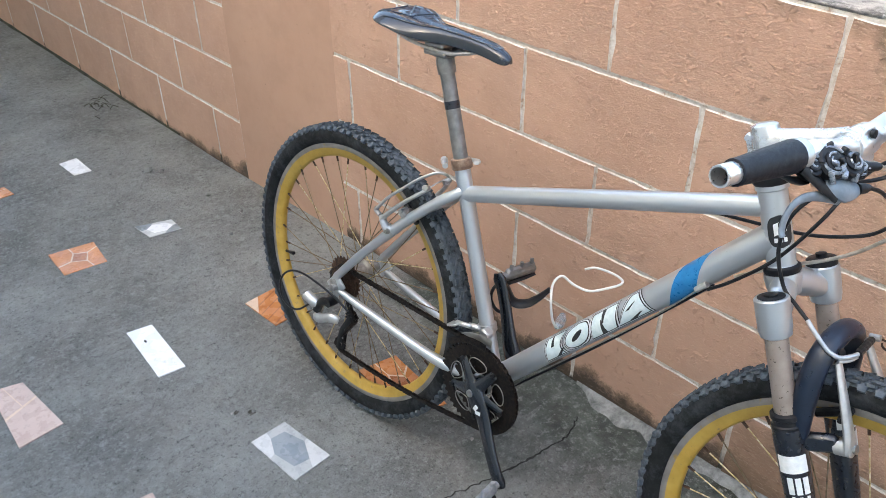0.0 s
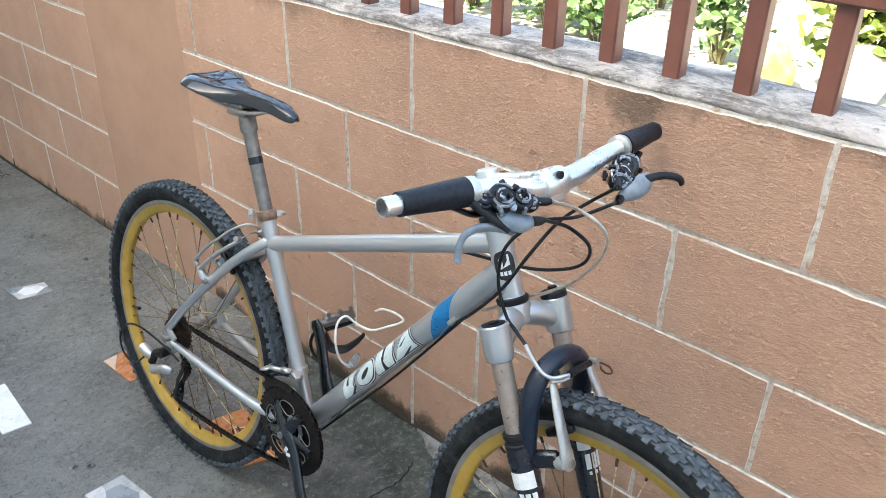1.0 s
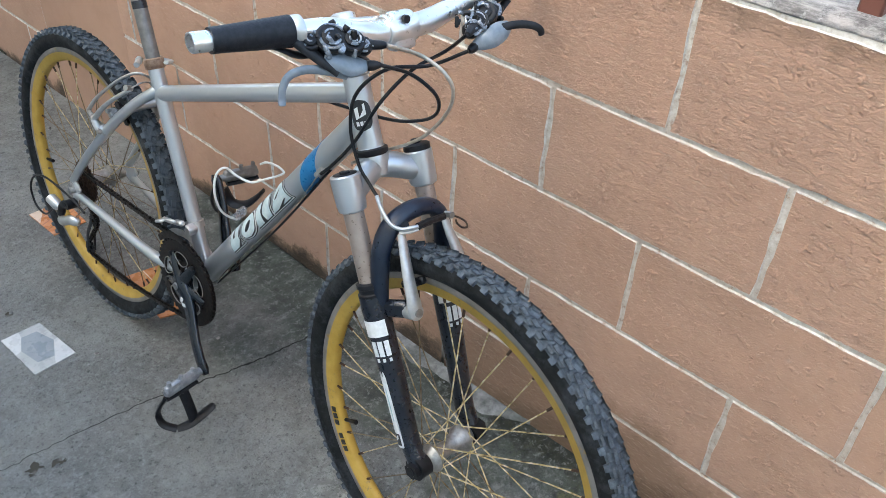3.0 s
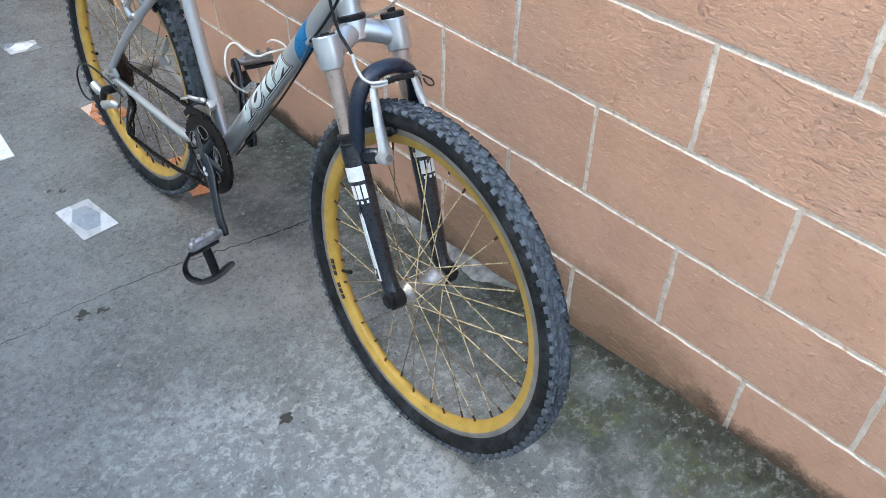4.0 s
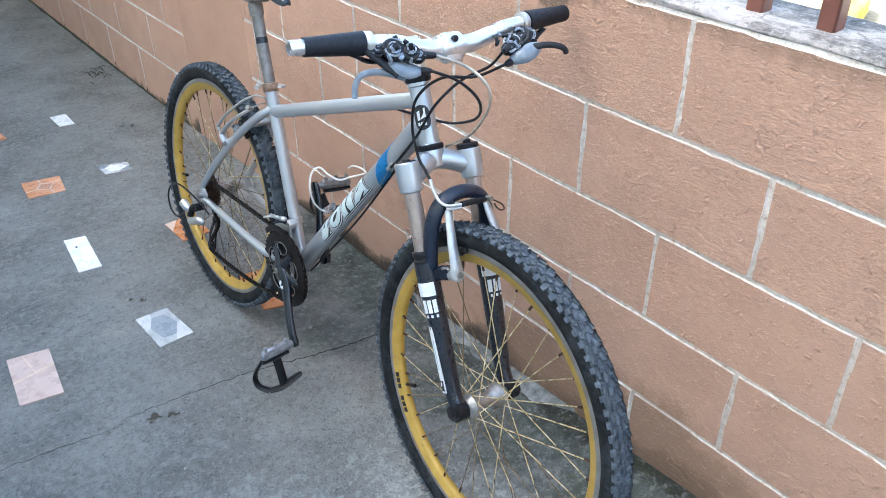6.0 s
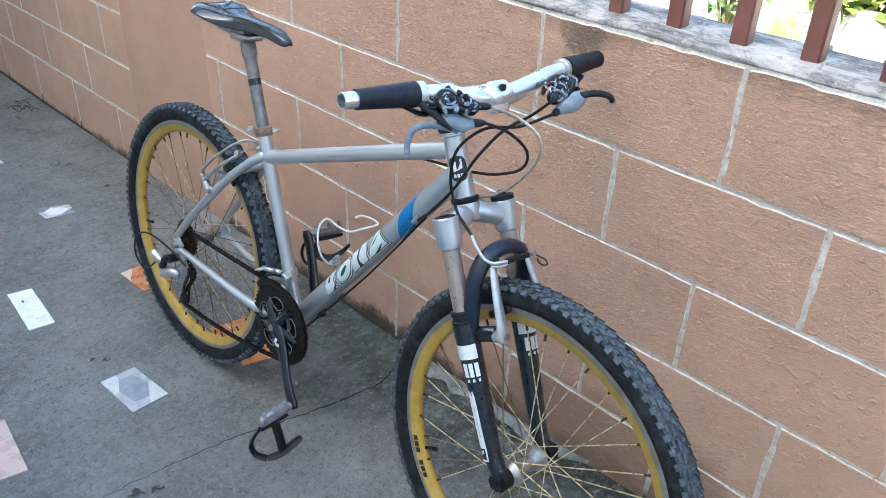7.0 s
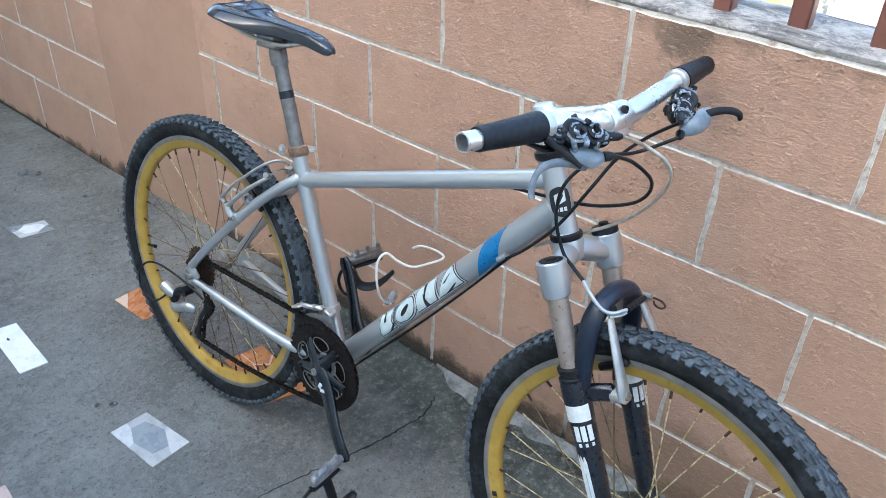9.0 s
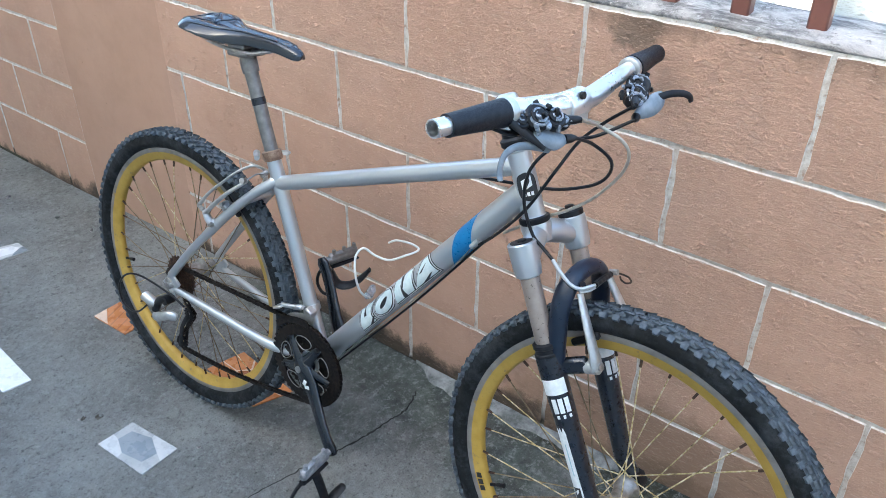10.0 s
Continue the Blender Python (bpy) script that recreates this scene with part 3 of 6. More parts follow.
# core of the wall in joint paint; the blocks stand proud of it
bm = bmesh.new()
brick(bm, (0.144, WALL_FAR - WALL_NEAR, 1.070), pose(WALL_X + 0.0030 + 0.072, (WALL_FAR + WALL_NEAR) / 2, 0.485))
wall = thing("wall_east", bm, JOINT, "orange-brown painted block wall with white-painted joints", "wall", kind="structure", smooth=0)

bm = bmesh.new()
brick(bm, (0.0115, PILLAR_Y1 - PILLAR_Y0 + 0.011, 1.049), pose(WALL_X + 0.0052, (PILLAR_Y0 + PILLAR_Y1) / 2, 0.475), 0.0)
part("pillar", bm, PILLAR, wall, "smooth orange-brown plastered pillar without joints")

# weathered cap
bm = bmesh.new()
section = [(1.2535, 1.013), (1.2500, 1.0165), (1.2515, 1.021), (1.263, 1.026), (1.290, 1.029), (1.36, 1.033), (1.396, 1.027), (1.401, 1.008)]
ys = [WALL_NEAR + (WALL_FAR - WALL_NEAR) * i / 300 for i in range(301)]
rings = []
for y in ys:
    rings.append([bm.verts.new((x + 0.0030 * noise.noise((y * 9, k * 3.1, 0.7)), y, z + (0.0035 if 0 < k < 7 else 0) * noise.noise((y * 7, k * 2.3, 4.0)))) for k, (x, z) in enumerate(section)])
for a, b in zip(rings, rings[1:]):
    for k in range(len(section)):
        j = (k + 1) % len(section)
        bm.faces.new((a[k], a[j], b[j], b[k]))
bm.faces.new(rings[0]), bm.faces.new(rings[-1][::-1])
part("wall_cap", bm, CAP, wall, "weathered grey and white concrete cap", smooth=60)

# unseen wall added to block the sun from the yard
bm = bmesh.new()
brick(bm, (0.3, 24.0, 4.7), pose(-1.85, 2.0, 2.35), 0.01)
thing("wall_west", bm, BLOCKER, "unseen plain pale rendered wall added across the yard to shade it", "wall", kind="structure", smooth=0)

# unseen wall added past the far end to cut skylight there
bm = bmesh.new()
brick(bm, (3.3, 0.3, 4.7), pose(-0.2, FAR_END, 2.33), 0.01)
thing("wall_north", bm, BLOCKER, "unseen plain pale rendered wall added at the yard's far end to cut skylight", "wall", kind="structure", smooth=0)

# unseen wall added behind the camera to stop low light on the block wall
bm = bmesh.new()
brick(bm, (3.3, 0.3, 2.6), pose(-0.2, -4.0, 1.3), 0.01)
thing("wall_south", bm, BLOCKER, "unseen plain pale rendered wall added at the near end to cut low light", "wall", kind="structure", smooth=0)

# unseen slab added overhead to darken the far wall and pillar
bm = bmesh.new()
brick(bm, (3.12, FAR_END - 3.3, 0.12), pose(-0.14, (FAR_END + 3.3) / 2 - 0.15, 3.35), 0.01)
thing("roof", bm, BLOCKER, "unseen plain pale rendered slab added over the far end to dim it", "roof", kind="structure", smooth=0)

# crack across the slab
bm = bmesh.new()
way = spline([(-0.6, 0.97, 0), (-0.1, 0.90, 0), (0.184, 0.871, 0), (0.345, 0.848, 0), (0.386, 0.846, 0), (0.406, 0.860, 0), (0.53, 0.848, 0), (0.70, 0.824, 0), (0.80, 0.797, 0), (0.92, 0.765, 0), (1.03, 0.745, 0), (1.10, 0.738, 0), (1.16, 0.757, 0)], 14)
left, right = [], []
for i, p in enumerate(way):
    jag = 0.006 * noise.noise((i * 0.45, 0, 0)) + 0.005 * noise.noise((i * 1.7, 3, 0))
    wide = (0.0015 + 0.0019 * abs(noise.noise((i * 0.31, 9, 0))) * 2) * (0.40 + 0.60 * max(0.0, min(1.0, (p.x - 0.55) / 0.35)))
    z = floor_height(p.x, p.y) + 0.0012
    left.append(bm.verts.new((p.x, p.y + jag + wide, z)))
    right.append(bm.verts.new((p.x, p.y + jag - wide, z)))
for i in range(len(way) - 1):
    bm.faces.new((left[i], right[i], right[i + 1], left[i + 1]))
part("crack", bm, CRACK, floor, "thin dark crack across the concrete", smooth=0)


def splash(x, y, size, seed):
    """A dried spot of white paint on the slab with a ragged outline."""
    bm = bmesh.new()
    edge = []
    for k in range(22):
        a = k * math.tau / 22
        r = size * (0.75 + 0.75 * noise.noise((math.cos(a) * 1.7, math.sin(a) * 1.7, seed)) + 0.35 * noise.noise((math.cos(a) * 5, math.sin(a) * 5, seed)))
        px, py = x + 1.5 * r * math.cos(a), y + r * math.sin(a)
        edge.append(bm.verts.new((px, py, floor_height(px, py) + 0.0014)))
    bm.faces.new(edge)
    part("paint_spot", bm, JOINT, floor, "dried spot of white paint", smooth=0)


for i, (x, y, size) in enumerate([(0.460, 0.822, 0.014), (0.492, 0.806, 0.011), (0.505, 0.798, 0.007), (0.446, 0.810, 0.006), (0.640, 0.256, 0.012), (0.612, 1.300, 0.008), (0.585, 1.325, 0.007)]):
    splash(x, y, size, 3.7 * i)


def strip(name, mat, label, y0, y1, foot, top, seed, step=0.03):
    """An uneven fillet along the foot of the wall: foot and top give its reach on the floor and up the wall."""
    bm = bmesh.new()
    rows = []
    count = int((y1 - y0) / step)
    for i in range(count + 1):
        y = y0 + (y1 - y0) * i / count
        end = min(1.0, 6 * min(i, count - i) / count)
        w = max(0.003, foot(y) * end * (0.75 + 0.55 * noise.noise((y * 6, seed, 0)) + 0.3 * noise.noise((y * 23, seed, 1))))
        h = max(0.003, top(y) * end * (0.75 + 0.6 * noise.noise((y * 8, seed, 5)) + 0.45 * noise.noise((y * 31, seed, 8))))
        z = floor_height(WALL_X - w, y)
        zb = floor_height(WALL_X, y)
        rows.append([bm.verts.new(p) for p in ((WALL_X - w, y, z - 0.002), (WALL_X - 0.72 * w, y, z + 0.006), (WALL_X - 0.3 * w, y, zb + 0.010 + 0.15 * h),
                                               (WALL_X - 0.003 - 0.05 * w, y, zb + 0.7 * h + 0.006), (WALL_X + 0.002, y, zb + h + 0.007))])
    for a, b in zip(rows, rows[1:]):
        for k in range(4):
            bm.faces.new((a[k], a[k + 1], b[k + 1], b[k]))
    part(name, bm, mat, floor, label, smooth=60)


strip("mortar_fillet", FILLET, "rough pale mortar fillet at the wall's foot", 0.18, 0.83, lambda y: 0.055, lambda y: 0.004, 2.0, 0.012)
strip("mould_strip", SOIL, "dark damp soil and mould along the wall's foot", 2.8, 6.8, lambda y: 0.012, lambda y: 0.006, 9.0, 0.02)


# broken tiles set into the floor: outline and facets, each facet a glaze
def tile(corners, facets, label, glazes):
    """corners: four places on the floor; facets: outlines in the tile's own 0..1 square, with the glaze of each."""
    c = [Vector((*p, 0)) for p in corners]
    mid = sum(c, Vector()) / 4
    bm = bmesh.new()

    def spot(u, w):
        p = (c[0] * (1 - u) + c[1] * u) * (1 - w) + (c[3] * (1 - u) + c[2] * u) * w
        return p - mid

    lift = 0.0026
    for glaze, outline in facets:
        for i in range(1, len(outline) - 1):
            pts = [spot(*outline[0]), spot(*outline[i]), spot(*outline[i + 1])]
            bm.faces.new([bm.verts.new((p.x, p.y, lift + 0.0002 * glaze)) for p in pts]).material_index = glaze
    edge = [(0, 0), (1, 0), (1, 1), (0, 1)]
    for a, b in zip(edge, edge[1:] + edge[:1]):
        p, q = spot(*a), spot(*b)
        bm.faces.new([bm.verts.new(w) for w in ((p.x, p.y, lift), (q.x, q.y, lift), (q.x, q.y, -0.004), (p.x, p.y, -0.004))])
    part("tile", bm, glazes, floor, label, Matrix.Translation((mid.x, mid.y, floor_height(mid.x, mid.y) + 0.001)), smooth=0)


WHOLE = [(0, [(0, 0), (1, 0), (1, 1), (0, 1)])]
HOLED = WHOLE + [(1, [(0.34, 0.27), (0.40, 0.25), (0.44, 0.28), (0.42, 0.32), (0.35, 0.31)])]
GEM = WHOLE + [(1, [(0.16, 0.42), (0.40, 0.14), (0.78, 0.16), (0.90, 0.52), (0.62, 0.84), (0.24, 0.80)]), (2, [(0, 0), (0.45, 0), (0.40, 0.14), (0.16, 0.42), (0, 0.45)]), (2, [(1, 1), (0.5, 1), (0.62, 0.84), (0.90, 0.52), (1, 0.5)])]
HEX = WHOLE + [(1, [(0, 0.62), (0.30, 0.55), (0.33, 0.58), (0.02, 0.66)]), (1, [(0.30, 0.55), (0.45, 0.25), (0.48, 0.27), (0.33, 0.58)]), (1, [(0.45, 0.25), (0.42, 0), (0.45, 0), (0.48, 0.27)]),
               (1, [(0.47, 0.26), (0.75, 0.35), (0.74, 0.39), (0.46, 0.29)]), (1, [(0.75, 0.35), (1, 0.22), (1, 0.25), (0.75, 0.39)]), (1, [(0.73, 0.37), (0.62, 0.68), (0.65, 0.70), (0.76, 0.38)]),
               (1, [(0.32, 0.56), (0.62, 0.68), (0.62, 0.72), (0.31, 0.59)]), (1, [(0.62, 0.70), (0.68, 1), (0.71, 1), (0.65, 0.70)]), (2, [(0.33, 0.57), (0.47, 0.29), (0.74, 0.39), (0.62, 0.68)])]
RIBS = WHOLE + [(1, [(0.0, 0.30 + 0.22 * i), (1.0, 0.02 + 0.22 * i), (1.0, 0.05 + 0.22 * i), (0.0, 0.33 + 0.22 * i)]) for i in range(4)] + [(2, [(0, 0), (0.4, 0), (0, 0.45)])]
VEIN = WHOLE + [(1, [(0.0, 0.52), (1.0, 0.34), (1.0, 0.37), (0.0, 0.56)]), (1, [(0.35, 0.0), (0.38, 0.0), (0.55, 0.42), (0.52, 0.42)])]
tile([(0.561, 1.22), (0.652, 1.219), (0.667, 1.065), (0.570, 1.062)], GEM, "broken white and grey tile with a faceted pattern set in concrete", [T_FACET, T_GREY, T_OFF])
tile([(0.533, 1.777), (0.598, 1.762), (0.581, 1.552), (0.513, 1.562)], HOLED, "glossy white broken tile with a small dark chip set in concrete", [T_WHITE, CRACK])
tile([(0.192, 1.80), (0.262, 1.778), (0.279, 1.574), (0.176, 1.568)], VEIN, "pale pink broken tile with fine lines set in concrete", [T_PINK, T_LINE])
tile([(0.230, 1.266), (0.333, 1.246), (0.312, 1.046), (0.211, 1.064)], VEIN, "pale pink broken tile with fine lines set in concrete", [T_PINK, T_LINE])
tile([(0.808, 2.90), (0.873, 2.90), (0.872, 2.768), (0.812, 2.778)], WHOLE, "plain glossy white broken tile set in concrete", [T_WHITE])
tile([(0.803, 2.279), (0.909, 2.239), (0.905, 2.168), (0.808, 2.190)], GEM, "broken white and grey tile with a faceted pattern set in concrete", [T_PALE, T_WHITE, T_GREY])
tile([(0.536, 2.316), (0.668, 2.290), (0.652, 2.158), (0.528, 2.176)], HEX, "broken orange tile with cream hexagon lines set in concrete", [T_ORANGE, T_LINE, T_BROWN])
tile([(0.47, 2.92), (0.597, 2.86), (0.604, 2.79), (0.47, 2.80)], HEX, "broken orange tile with cream hexagon lines set in concrete", [T_ORANGE, T_LINE, T_BROWN])
tile([(0.831, 1.668), (0.935, 1.672), (0.93, 1.53), (0.838, 1.530)], RIBS, "broken orange wood-grained tile set in concrete", [T_ORANGE, T_BROWN, T_LINE])
tile([(0.886, 1.236), (0.990, 1.214), (0.965, 1.000), (0.868, 1.036)], HEX, "broken orange tile with cream hexagon lines set in concrete", [T_ORANGE, T_LINE, T_BROWN])


# pebbles and crumbs lying about
def pebble_mesh(seed):
    bm = bmesh.new()
    bmesh.ops.create_icosphere(bm, subdivisions=1, radius=1.0)
    for w in bm.verts:
        w.co *= 0.8 + 0.35 * noise.noise(w.co * 1.3 + Vector((seed * 7.0, 0, 0)))
        w.co.z *= 0.6
    return finish("pebble", bm, CAP if seed % 2 else FILLET, 50)


crumbs = [pebble_mesh(i) for i in range(4)]
rng = random.Random(7)
for i, (x, y, s) in enumerate([(1.08, 2.30, 0.012), (1.10, 2.12, 0.010), (1.00, 2.02, 0.011), (0.70, 1.03, 0.007), (0.62, 1.30, 0.007), (0.58, 1.33, 0.006), (0.90, 0.92, 0.012), (0.93, 0.88, 0.008),
                               (1.02, 2.62, 0.020), (1.05, 2.58, 0.015), (1.02, 0.12, 0.006), (1.08, -0.28, 0.012), (0.98, -0.42, 0.006), (0.45, 0.62, 0.006), (0.52, 0.34, 0.009), (1.10, 1.95, 0.009)]):
    ob = new("pebble", crumbs[i % 4])
    ob.matrix_basis = pose(x, y, floor_height(x, y) + 0.35 * s, 0, 0, rng.uniform(0, 360)) @ Matrix.Diagonal((s, s * rng.uniform(0.7, 1.2), s, 1))
    tagged(ob, "small grey concrete crumb lying on the floor", "pebble", "crumbs on the floor")

WEED_X, WEED_Y = 1.15, 3.33
bm = bmesh.new()
for k in range(16):
    a = rng.uniform(0, math.tau)
    p = Vector((WEED_X + rng.gauss(0, 0.035), WEED_Y + rng.gauss(0, 0.05), 0))
    z = floor_height(p.x, p.y) + 0.004
    sweep(bm, spline([(p.x, p.y, z), (p.x + 0.02 * math.cos(a), p.y + 0.02 * math.sin(a), z + 0.010), (p.x + 0.04 * math.cos(a + 0.4), p.y + 0.04 * math.sin(a + 0.4), z)], 4), 0.0015, 4)
thing("dry_weed", bm, SOIL, "small tuft of dry weed on the floor by the wall", "weed", kind="stuff")


# loose grit, thickest beside the wall and under the bicycle
grit = random.Random(21)
bm = bmesh.new()
for k in range(420):
    x = 1.22 - abs(grit.gauss(0, 0.42))
    y = grit.uniform(0.0, 2.9) if k % 3 else grit.uniform(1.7, 3.4)
    if x < -0.3:
        continue
    size = grit.uniform(0.0016, 0.0042) * (1.8 if grit.random() < 0.06 else 1.0)
    z = floor_height(x, y) + size * 0.35
    turn = pose(x, y, z, grit.uniform(-30, 30), grit.uniform(-30, 30), grit.uniform(0, 360))
    rows = [bm.verts.new(turn @ Vector(q)) for q in ((size, 0, 0), (0, size * grit.uniform(0.6, 1.0), 0), (-size * grit.uniform(0.6, 1.0), 0, 0), (0, -size, 0), (0, 0, size * grit.uniform(0.5, 0.9)), (0, 0, -size * 0.6))]
    for a, b in ((0, 1), (1, 2), (2, 3), (3, 0)):
        bm.faces.new((rows[a], rows[b], rows[4]))
        bm.faces.new((rows[b], rows[a], rows[5]))
thing("grit", bm, FILLET, "fine pale grit scattered on the concrete floor", "grit", kind="stuff", smooth=0)


# ---- fence on the wall ----
fence = tagged(new("fence"), "red-brown painted fence with upright bars standing on the wall cap", "fence")
fence.location = (1.305, 0.3, 1.025)
bm = bmesh.new()
brick(bm, (0.030, 0.030, 0.198), pose(0, 0, 0.087), 0.003)
bar_mesh = finish("bar", bm, FENCE)
for i in range(-13, 12):
    share("bar", bar_mesh, fence, pose(0, 0.012 + 0.1195 * i, 0, 0, 0, rng.uniform(-3, 3)))
bm = bmesh.new()
brick(bm, (0.05, 3.2, 0.05), pose(0, -0.05, 0.1785), 0.004)
part("rail", bm, FENCE, fence)
bm = bmesh.new()
bmesh.ops.create_icosphere(bm, subdivisions=2, radius=1.0)
for w in bm.verts:
    w.co *= 1 + 0.25 * noise.noise(w.co * 2.0)
blob = finish("mortar_blob", bm, CAP, 60)
for i in range(-13, 12):
    share("mortar_blob", blob, fence, pose(-0.012 + rng.uniform(-0.006, 0.006), 0.012 + 0.1195 * i + rng.uniform(-0.012, 0.012), 0.0, 0, 0, rng.uniform(0, 360)) @ Matrix.Diagonal((0.021, 0.022, 0.0035, 1)))


# ---- garden ----
def bush(x, y, w, h, leaves, leaf, mat, seed, name="bush", label="leafy green bush in the sunlit garden"):
    r = random.Random(seed)
    ob = tagged(new(name), label, "bush")
    ob.location = (x, y, 0)
    bm = bmesh.new()
    tips = []
    for k in range(9):
        a, d = r.uniform(0, math.tau), r.uniform(0.2, 0.8) * w / 2
        tip = Vector((d * math.cos(a), d * math.sin(a), r.uniform(0.4, 0.95) * h))
        tips.append(tip)
        sweep(bm, spline([(0.15 * tip.x, 0.15 * tip.y, -0.02), (0.55 * tip.x, 0.55 * tip.y, 0.55 * tip.z), tip], 4), [0.012 * (1 - 0.07 * i) for i in range(9)], 6)
    part("stem", bm, STEM, ob)
    bm = bmesh.new()
    for k in range(leaves):
        t = r.choice(tips)
        p = Vector((t.x + r.gauss(0, 0.16 * w), t.y + r.gauss(0, 0.16 * w), max(0.04, t.z + r.gauss(0, 0.16 * h))))
        s = leaf * r.uniform(0.5, 1.25)
        m = Matrix.Translation(p) @ Euler((r.gauss(0.5, 0.5), r.gauss(0, 0.5), r.uniform(0, math.tau))).to_matrix().to_4x4()
        fold = r.uniform(0.05, 0.3) * s
        line = [(0, -0.5 * s, 0), (0, 0, -fold * 0.4), (0, 0.5 * s, -fold)]
        rim = [(0.30 * s, -0.28 * s, fold), (0.42 * s, 0.1 * s, fold * 0.8)]
        vs = [bm.verts.new(m @ Vector(q)) for q in line]
        for sgn in (1, -1):
            e = [bm.verts.new(m @ Vector((sgn * q[0], q[1], q[2]))) for q in rim]
            bm.faces.new((vs[0], e[0], e[1], vs[1]))
            bm.faces.new((vs[1], e[1], vs[2]))
    part("foliage", bm, mat, ob)
    return ob


bush(4.95, 3.15, 0.9, 0.62, 700, 0.085, LEAF, 1)
bush(4.80, 2.62, 0.6, 0.45, 420, 0.075, LEAF, 2)
bush(5.05, 3.95, 0.9, 0.60, 600, 0.085, LEAF, 3)
bush(4.85, 4.75, 0.9, 0.55, 500, 0.085, LEAF, 4)
bush(4.98, 1.86, 0.55, 0.55, 480, 0.075, LEAF, 5)
bush(5.02, 1.12, 0.62, 0.62, 420, 0.10, LEAF_Y, 6, label="yellow-green leafy bush in the sunlit garden")
bush(6.1, 2.9, 1.1, 0.8, 520, 0.10, LEAF, 8)
bush(6.4, 1.5, 0.8, 0.55, 300, 0.09, LEAF_Y, 9, label="yellow-green leafy bush in the sunlit garden")


def stone(x, y, sx, sy, sz, mat, seed, label):
    bm = bmesh.new()
    bmesh.ops.create_icosphere(bm, subdivisions=4, radius=1.0)
    for w in bm.verts:
        q = w.co.copy()
        w.co *= 1 + 0.22 * noise.noise(q * 1.1 + Vector((seed, 0, 0))) + 0.07 * noise.noise(q * 3.5 + Vector((0, seed, 0)))
        w.co = Vector((w.co.x * sx, w.co.y * sy, (w.co.z + 0.8) * sz / 1.8))
    thing("stone", bm, mat, label, "stone", "stones in the garden", m=pose(x, y, -0.01, 0, 0, 40 * seed), smooth=60)


stone(4.60, 2.18, 0.13, 0.17, 0.30, STONE_W, 1, "pale rounded stone on sandy garden ground")
stone(4.62, 1.40, 0.14, 0.17, 0.30, STONE_Y, 2, "ochre yellow rounded stone on sandy garden ground")
stone(4.50, 0.80, 0.10, 0.14, 0.07, STONE_Y, 3, "low ochre yellow stone on sandy garden ground")
stone(4.85, 0.98, 0.15, 0.15, 0.32, STONE_W, 4, "pale rounded stone on sandy garden ground")
bm = bmesh.new()
for k in range(14):
    p = Vector((rng.gauss(0, 0.03), rng.gauss(0, 0.03), 0.44 + rng.gauss(0, 0.04)))
    m = Matrix.Translation(p) @ Euler((rng.uniform(0, 3), rng.uniform(0, 3), 0)).to_matrix().to_4x4()
    bm.faces.new([bm.verts.new(m @ Vector(q)) for q in ((-0.02, -0.03, 0), (0.02, -0.03, 0.004), (0.028, 0.02, 0), (-0.012, 0.03, 0.006))])
flower = tagged(new("flower"), "red flower on a thin stem in the garden", "flower")
flower.location = (4.82, 2.05, 0)
part("petals", bm, RED, flower)
bm = bmesh.new()
sweep(bm, spline([(0, 0, -0.01), (0.01, 0.01, 0.2), (0, 0, 0.45)], 5), 0.004, 6)
part("stem", bm, STEM, flower)


# ---- the bicycle: x forward, y to its left, z up in its own leaning frame ----
LEAN_ANGLE, HEADING = radians(6.5), radians(0.76)
bicycle = tagged(new("bicycle"), "silver mountain bike with yellow rims leaning on the block wall", "bicycle")
bike_ahead = Vector((math.sin(HEADING), -math.cos(HEADING), 0))
bike_left = (Vector((math.cos(HEADING), math.sin(HEADING), 0)) * math.cos(LEAN_ANGLE) - Vector((0, 0, math.sin(LEAN_ANGLE))))
bicycle.matrix_basis = basis(Vector((0.8395, 1.194, -0.004)), bike_ahead, bike_left, bike_ahead.cross(bike_left))
WHEEL_R = 0.341
HUB = Vector((0, 0, WHEEL_R))
BB = Vector((0.42, 0, 0.304))
COLLAR_TOP = Vector((0.2745, 0, 0.710))
HEAD_B = Vector((0.868, 0, 0.772))
AXIS, AHEAD, LEFT = Vector((-0.40, 0, 0.9165)), Vector((0.9165, 0, 0.40)), Vector((0, 1, 0))
STEER = Matrix.Translation(HEAD_B) @ Matrix.Rotation(radians(-4.2), 4, AXIS) @ Matrix.Translation(-HEAD_B)


def fk(s, o, side):
    """A place on the fork: s down the steering axis, o ahead of it, side to the left."""
    return HEAD_B - AXIS * s + AHEAD * o + LEFT * side


# frame tubes
bm = bmesh.new()
rod(bm, BB, COLLAR_TOP, 0.0148, 20)
seat_tube = part("seat_tube", bm, SILVER, bicycle)
bm = bmesh.new()
rod(bm, (0.288, 0, 0.652), (0.822, 0, 0.848), 0.0152, 20)
top_tube = part("top_tube", bm, SILVER, bicycle)
bm = bmesh.new()
DT0, DT1 = BB, Vector((0.846, 0, 0.812))
DT_R = 0.0215
rod(bm, DT0, DT1, DT_R, 24)
down_tube = part("down_tube", bm, SILVER, bicycle, "silver down tube with a blue band and white lettering shapes")
bm = bmesh.new()
sweep(bm, [fk(s, 0, 0) for s in (0.0, -0.006, -0.008, -0.11, -0.112, -0.118)], [0.0215, 0.0215, 0.019, 0.019, 0.0215, 0.0215], 24)
head_tube = part("head_tube", bm, SILVER, bicycle)
bm = bmesh.new()
